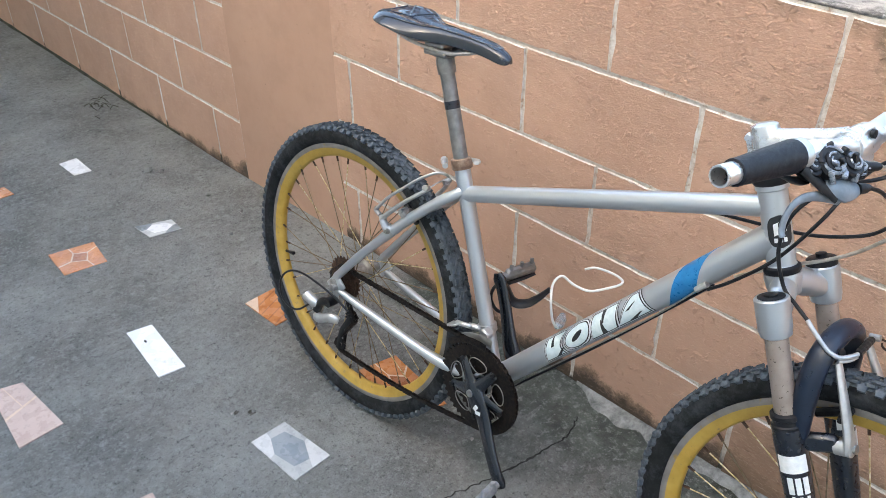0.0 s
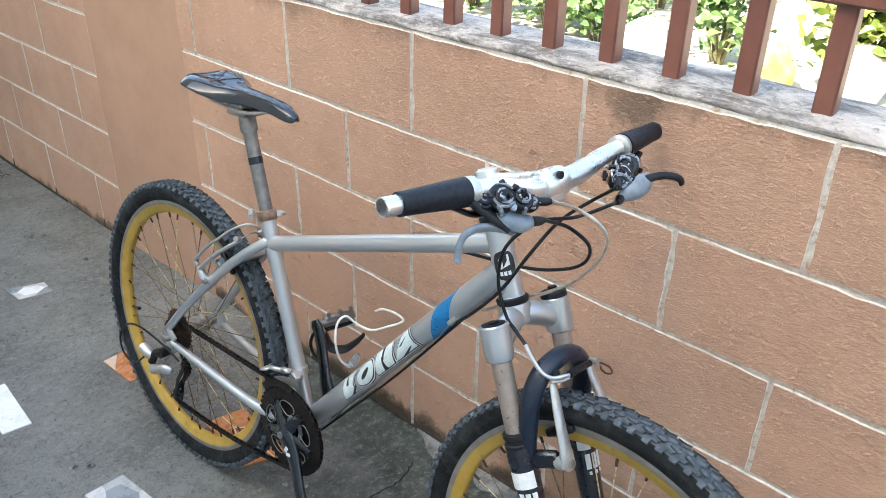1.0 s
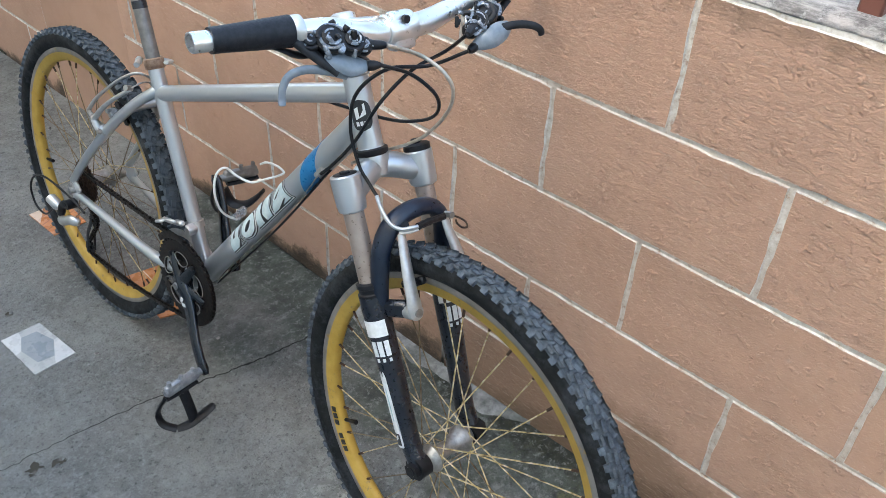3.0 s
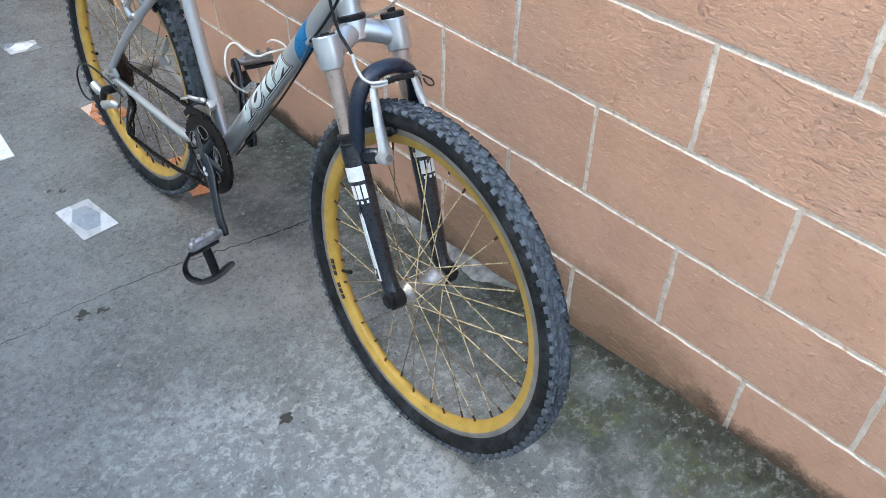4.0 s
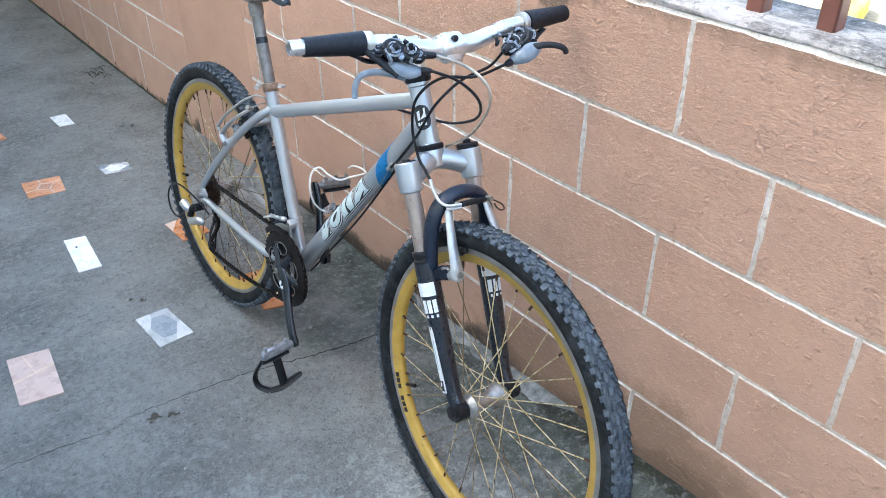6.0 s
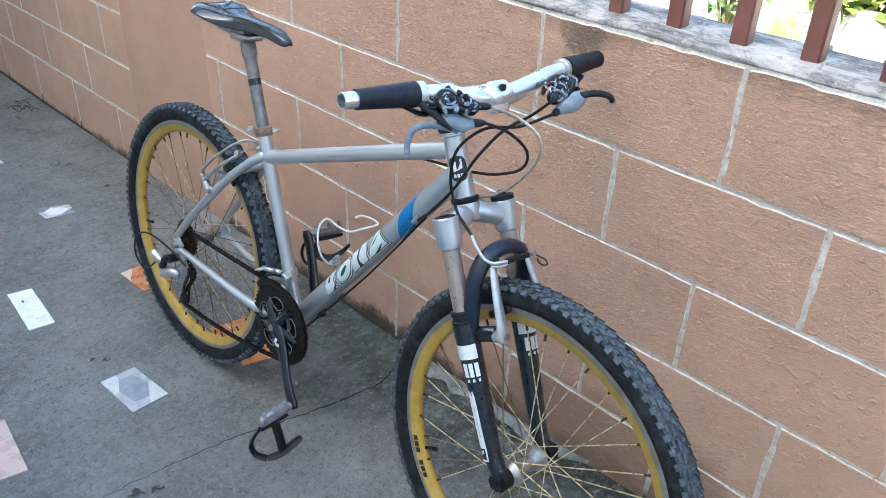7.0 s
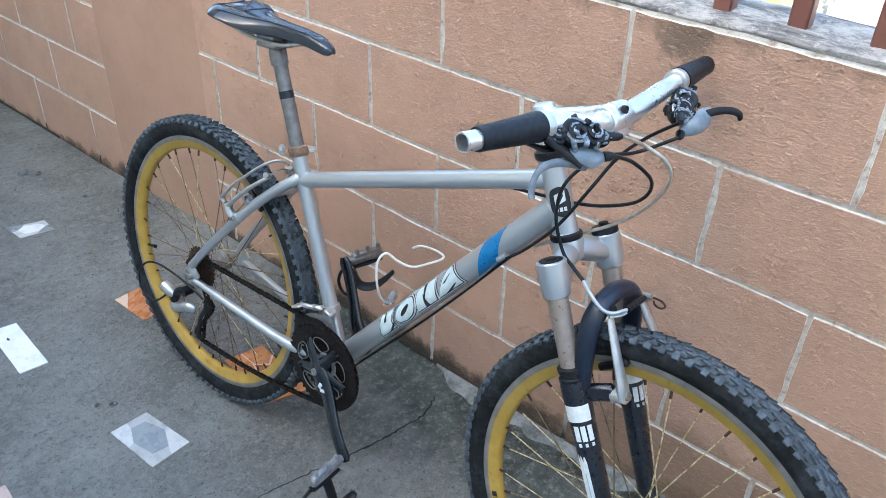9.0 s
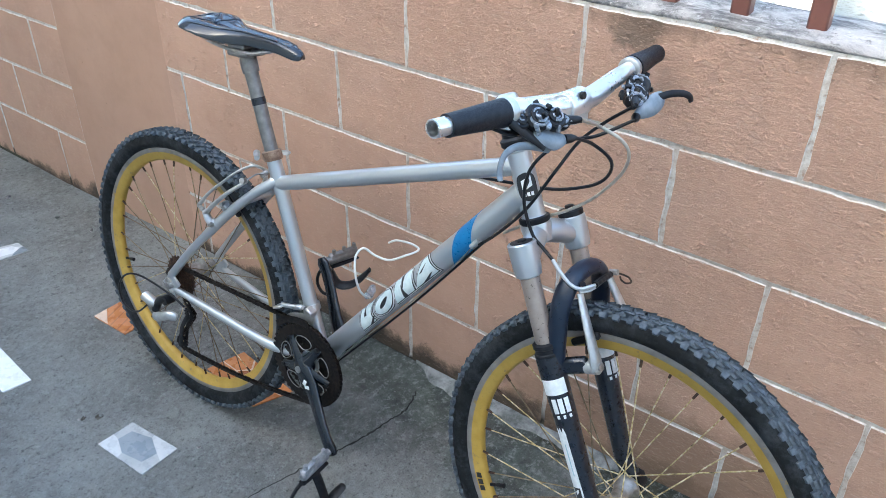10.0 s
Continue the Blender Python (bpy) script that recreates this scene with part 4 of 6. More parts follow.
lathe(bm, [(0.0195, -0.036), (0.021, -0.034), (0.021, 0.034), (0.0195, 0.036)], 24, BB)
part("bottom_bracket", bm, SILVER, bicycle)
for sgn in (-1, 1):
    bm = bmesh.new()
    sweep(bm, spline([(0.405, 0.022 * sgn, 0.303), (0.345, 0.042 * sgn, 0.302), (0.28, 0.051 * sgn, 0.303), (0.15, 0.059 * sgn, 0.313), (0.02, 0.067 * sgn, 0.325)], 6), [0.0115] * 12 + [0.0105 - 0.0002 * i for i in range(13)], 14)
    part("chain_stay", bm, SILVER, bicycle)
    bm = bmesh.new()
    sweep(bm, spline([(0.2910, 0.0035 * sgn, 0.664), (0.282, 0.015 * sgn, 0.652), (0.255, 0.027 * sgn, 0.630), (0.200, 0.043 * sgn, 0.578), (0.150, 0.054 * sgn, 0.524), (0.075, 0.063 * sgn, 0.441), (0.006, 0.067 * sgn, 0.358)], 6), [0.0098] * 3 + [0.0104] * 23 + [0.0094] * 11, 14)
    part("seat_stay", bm, SILVER, bicycle)
    bm = bmesh.new()
    brick(bm, (0.050, 0.006, 0.040), pose(0.006, 0.068 * sgn, 0.337, 0, -50, 0), 0.002)
    if sgn < 0:
        brick(bm, (0.018, 0.006, 0.040), pose(0.006, -0.069, 0.312), 0.003)
    part("dropout", bm, SILVER, bicycle)
    bm = bmesh.new()
    rod(bm, (0.008, 0.070 * sgn, 0.335), (0.008, 0.083 * sgn, 0.335), 0.0085, 10)
    part("axle_nut", bm, STEEL, bicycle)
bm = bmesh.new()
rod(bm, (0.232, -0.034, 0.607), (0.232, 0.034, 0.607), 0.0085, 12)
part("stay_bridge", bm, SILVER, bicycle)

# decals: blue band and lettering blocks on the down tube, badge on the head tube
m, length = along(DT0, DT1, (0, -1, 0))
bm = bmesh.new()
wrap(bm, m, DT_R, 0.493, 0.546, -125, 100, -0.092, 8, 24)
part("blue_band", bm, BLUE, down_tube, "blue painted band")


def decal(bm, left, right, grow, mat, lift, a0=-52, a1=38):
    """A thin plain shape on the down tube between two edges, each a place along the tube by the height u in it."""
    a0, a1 = a0 - grow * 2600, a1 + grow * 2600
    rows = []
    for k in range(13):
        u = k / 12
        a = radians(a0 + (a1 - a0) * u)
        ends = (left(u) - grow - 0.024 * (u - 0.5), right(u) + grow - 0.024 * (u - 0.5))
        rows.append([bm.verts.new(m @ Vector((q, (DT_R + lift) * math.cos(a), (DT_R + lift) * math.sin(a)))) for q in ends])
    for a, b in zip(rows, rows[1:]):
        bm.faces.new((a[0], a[1], b[1], b[0])).material_index = mat


oval = lambda c, w: (lambda u: c - w * math.sqrt(max(0.0, u * (1 - u))) * 2, lambda u: c + w * math.sqrt(max(0.0, u * (1 - u))) * 2)
logo = []
logo.append(((lambda u: 0.188, lambda u: 0.236 - 0.010 * math.sin(math.pi * u)), [(lambda u: 0.203 + 0.012 * u, lambda u: 0.206 + 0.018 * u, -52, -10), (lambda u: 0.214, lambda u: 0.220 + 0.006 * u, 12, 38)]))
logo.append((oval(0.272, 0.030), [oval(0.272, 0.0105) + (-24, 10)]))
logo.append(((lambda u: 0.310, lambda u: 0.368), [(lambda u: 0.323 + 0.012 * u, lambda u: 0.325 + 0.022 * u, -20, 38), (lambda u: 0.333 + 0.014 * u, lambda u: 0.343 + 0.008 * u, -52, -4)]))
logo.append(((lambda u: 0.400 - 0.026 * u, lambda u: 0.414 + 0.030 * u), [(lambda u: 0.404 - 0.002 * u, lambda u: 0.407 + 0.004 * u, -26, -4), (lambda u: 0.402 - 0.006 * u, lambda u: 0.410 + 0.004 * u, 20, 38)]))
for (left, right), marks in logo:
    bm = bmesh.new()
    for grow, mat, lift in ((0.0062, 0, 0.0005), (0.0044, 1, 0.0009), (0.0022, 0, 0.0013), (0.0, 2, 0.0017)):
        decal(bm, left, right, grow, mat, lift)
    for a, b, lo, hi in marks:
        decal(bm, a, b, 0.0, 0, 0.0021, lo, hi)
    part("logo_shape", bm, [DECAL_K, DECAL_W, DECAL_T], down_tube, "pale plain shape with black and white outlines")
m, length = along(fk(0, 0, 0), fk(-0.118, 0, 0), (0.62, -0.78, 0))
bm = bmesh.new()
rows = []
for q in range(17):
    w = 44 * (1 - abs((q - 8) / 8) ** 3.2) ** 0.5 + 4
    rows.append([bm.verts.new(m @ Vector((0.034 + 0.0028 * q, 0.0196 * math.cos(radians(w * k / 6)), 0.0196 * math.sin(radians(w * k / 6))))) for k in range(-6, 7)])
for a, b in zip(rows, rows[1:]):
    for k in range(12):
        bm.faces.new((a[k], a[k + 1], b[k + 1], b[k]))
wrap(bm, m, 0.019, 0.054, 0.070, -24, 24, 0.006, 4, 8, 1, 0.0009)
wrap(bm, m, 0.019, 0.059, 0.073, -6, 14, 0.010, 4, 6, 0, 0.0013)
for q in (-26, -8, 10):
    wrap(bm, m, 0.019, 0.042, 0.048, q, q + 13, 0.0, 2, 3, 1, 0.0009)
part("head_badge", bm, [DECAL_K, DECAL_W], head_tube, "black head badge with white marks")

# seat post, clamp and saddle
seat_way = (COLLAR_TOP - BB).normalized()
POST_TOP = COLLAR_TOP + seat_way * 0.172
bm = bmesh.new()
rod(bm, COLLAR_TOP - seat_way * 0.02, POST_TOP, 0.0135, 18)
seat_post = part("seat_post", bm, POST_ALLOY, bicycle, "grey alloy seat post")
bm = bmesh.new()
rod(bm, COLLAR_TOP + seat_way * 0.098, COLLAR_TOP + seat_way * 0.112, 0.0139, 18)
part("band", bm, FORK_M, seat_post, "dark tape band")
bm = bmesh.new()
sweep(bm, [POST_TOP - seat_way * 0.012, POST_TOP, POST_TOP + seat_way * 0.012, POST_TOP + seat_way * 0.022], [0.0165, 0.0168, 0.0168, 0.014], 18)
brick(bm, (0.056, 0.05, 0.010), Matrix.Translation(POST_TOP + seat_way * 0.026) @ pose(0, 0, 0, 0, -4, 0), 0.003)
brick(bm, (0.046, 0.046, 0.010), Matrix.Translation(POST_TOP + seat_way * 0.040) @ pose(0, 0, 0, 0, -4, 0), 0.003)
for q in (-0.018, 0.018):
    rod(bm, POST_TOP + seat_way * 0.012 + Vector((q - 0.004, 0, 0)), POST_TOP + seat_way * 0.048 + Vector((q, 0, 0)), 0.004, 8)
part("head_clamp", bm, POST_ALLOY, seat_post)
bm = bmesh.new()
sweep(bm, [COLLAR_TOP - seat_way * 0.012, COLLAR_TOP - seat_way * 0.010, COLLAR_TOP + seat_way * 0.006, COLLAR_TOP + seat_way * 0.008], [0.0178, 0.0192, 0.0192, 0.0165], 20)
clamp = part("seat_clamp", bm, COLLAR, bicycle, "rust-brown seat clamp with a bolt")
bm = bmesh.new()
c = COLLAR_TOP - seat_way * 0.002
rod(bm, c + Vector((-0.030, -0.014, -0.002)), c + Vector((-0.012, -0.030, -0.002)), 0.0055, 10)
rod(bm, c + Vector((-0.034, -0.011, -0.002)), c + Vector((-0.026, -0.018, -0.002)), 0.0068, 10)
part("bolt", bm, ALLOY, clamp)
bm = bmesh.new()
sweep(bm, spline([c + Vector((-0.010, 0.02, 0)), c + Vector((0.012, 0.026, 0.003)), c + Vector((0.024, 0.016, 0.006)), c + Vector((0.028, 0.008, 0.009))], 5), 0.0045, 8, (1.4, 0.8))
part("lever", bm, ALLOY, clamp)

# saddle: half width, height of the ridge, depth of the shell and lift of the wings along its length
SADDLE_AT = [(0.060, 0.030, 0.936, 0.010, 0.0), (0.064, 0.044, 0.938, 0.012, 0.001), (0.074, 0.060, 0.941, 0.016, 0.004), (0.092, 0.068, 0.941, 0.020, 0.007), (0.118, 0.069, 0.940, 0.024, 0.008), (0.142, 0.062, 0.938, 0.028, 0.007),
             (0.164, 0.048, 0.937, 0.030, 0.004), (0.186, 0.035, 0.938, 0.030, 0.002), (0.214, 0.0262, 0.940, 0.029, 0.001), (0.246, 0.0215, 0.941, 0.028, 0.0), (0.280, 0.0190, 0.941, 0.027, 0.0), (0.312, 0.0182, 0.939, 0.026, 0.0),
             (0.334, 0.0172, 0.9345, 0.024, 0.0), (0.347, 0.0148, 0.9300, 0.021, 0.0), (0.355, 0.0108, 0.9260, 0.016, 0.0), (0.3590, 0.0050, 0.9210, 0.008, 0.0)]


def saddle_top(x, a):
    """Height and half width of the saddle at x, a running from -1 to 1 across it."""
    k = max(i for i in range(len(SADDLE_AT) - 1) if SADDLE_AT[i][0] <= x + 1e-9)
    p, q = SADDLE_AT[k], SADDLE_AT[k + 1]
    f = min(1.0, (x - p[0]) / (q[0] - p[0]))
    w, top, deep, wing = (p[i] + (q[i] - p[i]) * f for i in range(1, 5))
    crown = deep * (1 - (1 - min(1.0, abs(a)) ** 2.6) ** 0.55)
    inside = max(0.0, min(1.0, (x - 0.09) / 0.03)) * max(0.0, min(1.0, (0.335 - x) / 0.03))
    groove = 0.0050 * inside * math.exp(-(a * w / 0.0065) ** 2)
    return top - crown * (0.5 + 0.3 * max(0.0, min(1.0, (x - 0.13) / 0.06))) - groove + wing * math.exp(-((abs(a) - 0.62) / 0.25) ** 2), w, top - deep


bm = bmesh.new()
N_S = 27
rings = []
xs = []
for p, q in zip(SADDLE_AT, SADDLE_AT[1:]):
    xs += [p[0] + (q[0] - p[0]) * i / 3 for i in range(3)]
for x in xs + [SADDLE_AT[-1][0]]:
    ring = []
    for k in range(N_S):
        a = math.sin((k / (N_S - 1) - 0.5) * math.pi)
        z, w, low = saddle_top(x, a)
        ring.append(bm.verts.new((x + (0.014 * a * a * max(0.0, 1 - (x - 0.06) / 0.05)), a * w, z)))
    for k in range(8):
        a = 1 - 2 * (k + 1) / 9
        ring.append(bm.verts.new((x + 0.004 * max(0.0, 1 - (x - 0.06) / 0.05), a * w * 0.80, low + 0.004 * (1 - a * a))))
    rings.append(ring)
for a, b in zip(rings, rings[1:]):
    for k in range(len(a)):
        j = (k + 1) % len(a)
        bm.faces.new((a[k], a[j], b[j], b[k]))
bm.faces.new(rings[0]), bm.faces.new(rings[-1][::-1])
saddle = part("saddle", bm, SADDLE, bicycle, "worn glossy blue-black saddle with raised seams", smooth=60)
for line in ([(0.080, -0.75), (0.112, -0.1), (0.150, 0.72)], [(0.080, 0.75), (0.112, 0.1), (0.150, -0.72)], [(0.076, -0.5), (0.072, 0.0), (0.076, 0.5)],
             [(0.105, -0.80), (0.160, -0.66), (0.200, -0.55), (0.260, -0.58), (0.335, -0.55)], [(0.105, 0.80), (0.160, 0.66), (0.200, 0.55), (0.260, 0.58), (0.335, 0.55)]):
    bm = bmesh.new()
    pts = []
    for p in spline([(x, a, 0) for x, a in line], 9):
        z, w, low = saddle_top(p.x, p.y)
        pts.append((p.x + 0.014 * p.y * p.y * max(0.0, 1 - (p.x - 0.06) / 0.05), p.y * w, z + 0.0002))
    sweep(bm, pts, 0.0013, 6)
    part("seam", bm, SADDLE, saddle)
for sgn in (-1, 1):
    bm = bmesh.new()
    sweep(bm, spline([(0.098, 0.030 * sgn, 0.926), (0.122, 0.026 * sgn, 0.910), (0.16, 0.0215 * sgn, 0.9020), (0.235, 0.0215 * sgn, 0.9035), (0.270, 0.016 * sgn, 0.911), (0.300, 0.006 * sgn, 0.920)], 6), 0.0036, 8)
    part("rail", bm, STEEL, saddle)


# ---- wheels ----
worn = random.Random(31)


def knob(bm, t, a, radius, size, twist, tilt):
    """One tread block at angle t and offset a across the tyre."""
    out, way = Vector((math.cos(t), 0, math.sin(t))), Vector((-math.sin(t), 0, math.cos(t)))
    m = basis(out * radius + Vector((0, a, 0)), way, Vector((0, 1, 0)), way.cross(Vector((0, 1, 0))))
    m = m @ Matrix.Rotation(tilt, 4, "X") @ Matrix.Rotation(twist + worn.uniform(-0.08, 0.08), 4, "Z") @ Matrix.Rotation(worn.uniform(-0.04, 0.04), 4, "Y")
    sx, sy, sz = (s * worn.uniform(0.90, 1.08) for s in size)
    v = [bm.verts.new(m @ Vector((x * k, y * k, z))) for z, k in ((-sz / 2, 1.0), (sz / 2, 0.80)) for x, y in ((-sx / 2, -sy / 2), (sx / 2, -sy / 2), (sx / 2, sy / 2), (-sx / 2, sy / 2))]
    for q in ((4, 5, 6, 7), (0, 1, 5, 4), (1, 2, 6, 5), (2, 3, 7, 6), (3, 0, 4, 7)):
        bm.faces.new([v[i] for i in q])


def build_wheel(name, label, m, tyre_mat, spoke_mat, rear):
    """A wheel about its own y axis: painted rim with bare brake tracks, knobbly tyre, hub and crossed spokes."""
    bm = bmesh.new()
    lathe(bm, [(0.2705, 0.0055), (0.2690, 0.0), (0.2705, -0.0055), (0.2740, -0.0092), (0.2885, -0.0122), (0.2892, -0.0128), (0.2975, -0.0132), (0.3000, -0.0126), (0.2985, -0.0108), (0.2900, -0.0090), (0.2900, 0.0090), (0.2985, 0.0108),
               (0.3000, 0.0126), (0.2975, 0.0132), (0.2892, 0.0128), (0.2885, 0.0122), (0.2740, 0.0092)], 144, closed=True, mats=[0, 0, 0, 0, 0, 1, 1, 1, 1, 1, 1, 1, 1, 1, 0, 0, 0])
    wheel = part(name, bm, [RIM, TRACK], bicycle, label, m)
    bm = bmesh.new()
    prof = []
    for k in range(25):
        a = radians(-148 + 296 * k / 24)
        prof.append((0.3168 + 0.0216 * math.cos(a) + (0.0006 if k in (4, 20) else 0), 0.0216 * math.sin(a)))
    mats = [1 if k < 8 or k > 15 else 0 for k in range(24)]
    lathe(bm, prof, 144, closed=True, mats=mats + [0])
    r = random.Random(3)
    count = 96
    for i in range(count):
        t = i * math.tau / count
        h = math.tau / count
        jit = lambda: r.uniform(-0.05, 0.05) * h
        knob(bm, t + jit(), -0.0052, 0.3390, (0.0165, 0.0100, 0.0030), 0.22, 0.16)
        knob(bm, t + 0.5 * h + jit(), 0.0052, 0.3390, (0.0165, 0.0100, 0.0030), -0.22, -0.16)
        for sgn in (-1, 1):
            knob(bm, t + (0.25 if sgn < 0 else 0.75) * h + jit(), 0.0126 * sgn, 0.3368, (0.0140, 0.0102, 0.0040), -0.20 * sgn, -0.52 * sgn)
            knob(bm, t + (0.70 if sgn < 0 else 0.20) * h + jit(), 0.0190 * sgn, 0.3322, (0.0116, 0.0082, 0.0080), 0.0, -0.86 * sgn)
    part("tyre", bm, [tyre_mat, SIDEWALL], wheel, "dusty knobbly rubber tyre")
    # hub
    bm = bmesh.new()
    if rear:
        lathe(bm, [(0.006, -0.068), (0.010, -0.066), (0.010, -0.030), (0.029, -0.029), (0.029, -0.024), (0.019, -0.020), (0.018, 0.022), (0.026, 0.028), (0.026, 0.034), (0.015, 0.037), (0.012, 0.062), (0.006, 0.066)], 28)
    else:
        lathe(bm, [(0.006, -0.052), (0.012, -0.050), (0.017, -0.044), (0.024, -0.036), (0.024, -0.032), (0.016, -0.026), (0.0125, 0.0), (0.017, 0.020), (0.024, 0.030), (0.024, 0.035), (0.018, 0.042), (0.012, 0.050), (0.006, 0.052)], 28)
    part("hub", bm, STEEL, wheel, "worn alloy hub")
    # laced spokes
    flange, half, rim_r = (0.0255, 0.031, 0.2700) if rear else (0.0215, 0.034, 0.2700)
    bm = bmesh.new()
    rod(bm, (0, 0, 0), (1, 0, 0), 0.00112, 6)
    spoke_me = finish("spoke", bm, spoke_mat)
    bm = bmesh.new()
    rod(bm, (-0.004, 0, 0), (0.013, 0, 0), 0.0023, 6)
    nipple_me = finish("nipple", bm, RUST)
    for i in range(36):
        t = (i + 0.5) * math.tau / 36
        side = 1 if i % 2 else -1
        lead = 1 if (i // 2) % 2 else -1
        tf = t + lead * math.tau * 0.20
        a = Vector((flange * math.cos(tf), (half if side > 0 else (0.0265 if rear else half)) * side, flange * math.sin(tf)))
        b = Vector((rim_r * math.cos(t), 0.003 * side, rim_r * math.sin(t)))
        w, n_len = along(a, b)
        share("spoke", spoke_me, wheel, w @ Matrix.Diagonal((n_len, 1, 1, 1)))
        w, n_len = along(b, a)
        share("nipple", nipple_me, wheel, w)
    bm = bmesh.new()
    tv = radians(200)
    d = Vector((math.cos(tv), 0, math.sin(tv)))
    sweep(bm, [d * 0.271, d * 0.254, d * 0.252, d * 0.238], [0.0035, 0.0035, 0.0045, 0.0045], 8)
    part("valve", bm, BLACK, wheel)
    return wheel


rear_wheel = build_wheel("rear_wheel", "rear wheel with a yellow-painted rim", Matrix.Translation(HUB + Vector((0.002, -0.010, -0.001))) @ Matrix.Rotation(radians(-1.0), 4, "X") @ Matrix.Rotation(radians(7), 4, "Y"), TYRE_R, SPOKE_R, True)
FRONT_LEAN, FRONT_HEAD = radians(7.6), radians(-1.4)
front_ahead = Vector((math.sin(FRONT_HEAD), -math.cos(FRONT_HEAD), 0))
front_left = Vector((math.cos(FRONT_HEAD), math.sin(FRONT_HEAD), 0)) * math.cos(FRONT_LEAN) - Vector((0, 0, math.sin(FRONT_LEAN)))
FRONT_AT = bicycle.matrix_basis.inverted() @ basis(Vector((0.8815, 0.0970, 0.3440)), front_ahead, front_left, front_ahead.cross(front_left))
front_wheel = build_wheel("front_wheel", "front wheel with a yellow-painted rim", FRONT_AT @ Matrix.Rotation(radians(-8), 4, "Y"), TYRE_F, SPOKE, False)
for k in range(7):
    bm = bmesh.new()
    t0 = radians(180 + 14 + k * 2.7)
    pts = [Vector(((0.2800 + dr) * math.cos(t0 + dt), -0.0118, (0.2800 + dr) * math.sin(t0 + dt))) for dt, dr in ((0, -0.003), (0.034, -0.003), (0.034, 0.007), (0, 0.007))]
    if k == 3:
        continue
    low = [bm.verts.new(p + Vector((0, 0.001, 0))) for p in pts]
    top = [bm.verts.new(p + Vector((0, -0.0006, 0))) for p in pts]
    bm.faces.new(top)
    for i in range(4):
        bm.faces.new((low[i], low[(i + 1) % 4], top[(i + 1) % 4], top[i]))
    part("rim_decal", bm, DECAL_K, front_wheel, "black decal bar", smooth=0)


# ---- drivetrain ----
def toothed(bm, r_out, r_in, teeth, y, thick, tooth=0.0055):
    """A flat toothed ring."""
    n = teeth * 4
    rows = []
    for side in (-0.5, 0.5):
        outer = [bm.verts.new(((r_out - (tooth if k % 4 >= 2 else 0)) * math.cos(k * math.tau / n), y + side * thick, (r_out - (tooth if k % 4 >= 2 else 0)) * math.sin(k * math.tau / n))) for k in range(n)]
        inner = [bm.verts.new((r_in * math.cos(k * math.tau / n), y + side * thick, r_in * math.sin(k * math.tau / n))) for k in range(n)]
        rows.append((outer, inner))
    (o0, i0), (o1, i1) = rows
    for k in range(n):
        j = (k + 1) % n
        for q in ((o0[k], o0[j], i0[j], i0[k]), (o1[k], i1[k], i1[j], o1[j]), (o0[k], o1[k], o1[j], o0[j]), (i0[k], i0[j], i1[j], i1[k])):
            bm.faces.new(q)


cassette_rings = [(0.0235, 12, -0.057), (0.0285, 14, -0.053), (0.033, 16, -0.049), (0.0375, 19, -0.045), (0.043, 22, -0.041), (0.050, 26, -0.037)]
bm = bmesh.new()
lathe(bm, [(0.014, -0.059), (0.018, -0.058), (0.018, -0.034), (0.014, -0.033)], 20)
cassette = part("cassette", bm, RUST, bicycle, "rusty rear sprocket cassette", Matrix.Translation(HUB))
for r_out, teeth, y in cassette_rings:
    bm = bmesh.new()
    toothed(bm, r_out, 0.017, teeth, y, 0.0018, 0.004)
    part("sprocket", bm, RUST, cassette)

CRANK = radians(-51)
arm = Vector((math.cos(CRANK), 0, math.sin(CRANK)))
bm = bmesh.new()
lathe(bm, [(0.010, -0.070), (0.0165, -0.068), (0.019, -0.064), (0.019, -0.044), (0.012, -0.042)], 24)
for k in range(5):
    t = CRANK + radians(36) + k * math.tau / 5
    d = Vector((math.cos(t), 0, math.sin(t)))
    sweep(bm, [d * 0.012 + Vector((0, -0.062, 0)), d * 0.040 + Vector((0, -0.058, 0)), d * 0.066 + Vector((0, -0.053, 0))], [0.015, 0.0110, 0.0085], 8, (0.5, 1.0))
crankset = part("crankset", bm, CRANK_M, bicycle, "black triple crankset with worn rings", Matrix.Translation(BB))
for r_out, r_in, teeth, y in ((0.0960, 0.069, 46, -0.052), (0.0680, 0.047, 32, -0.046), (0.0465, 0.027, 22, -0.039)):
    bm = bmesh.new()
    toothed(bm, r_out, r_in, teeth, y, 0.0030)
    part("chainring", bm, CHAIN_M, crankset, "oily dark chainring")
for k in range(5):
    t = CRANK + k * math.tau / 5
    bm = bmesh.new()
    pts = []
    for i in range(25):
        q = i * math.tau / 24
        e, w = 0.0545 + 0.0155 * math.cos(q), t + radians(21) * math.sin(q) * (1 + 0.25 * math.cos(q))
        pts.append((e * math.cos(w), -0.0565, e * math.sin(w)))
    sweep(bm, pts, 0.0010, 6)
    part("ring_edge", bm, STEEL, crankset)
for k in range(5):
    t = CRANK + radians(36) + k * math.tau / 5
    bm = bmesh.new()
    rod(bm, (0.066 * math.cos(t), -0.0545, 0.066 * math.sin(t)), (0.066 * math.cos(t), -0.0605, 0.066 * math.sin(t)), 0.0048, 10)
    part("ring_bolt", bm, BLACK, crankset)


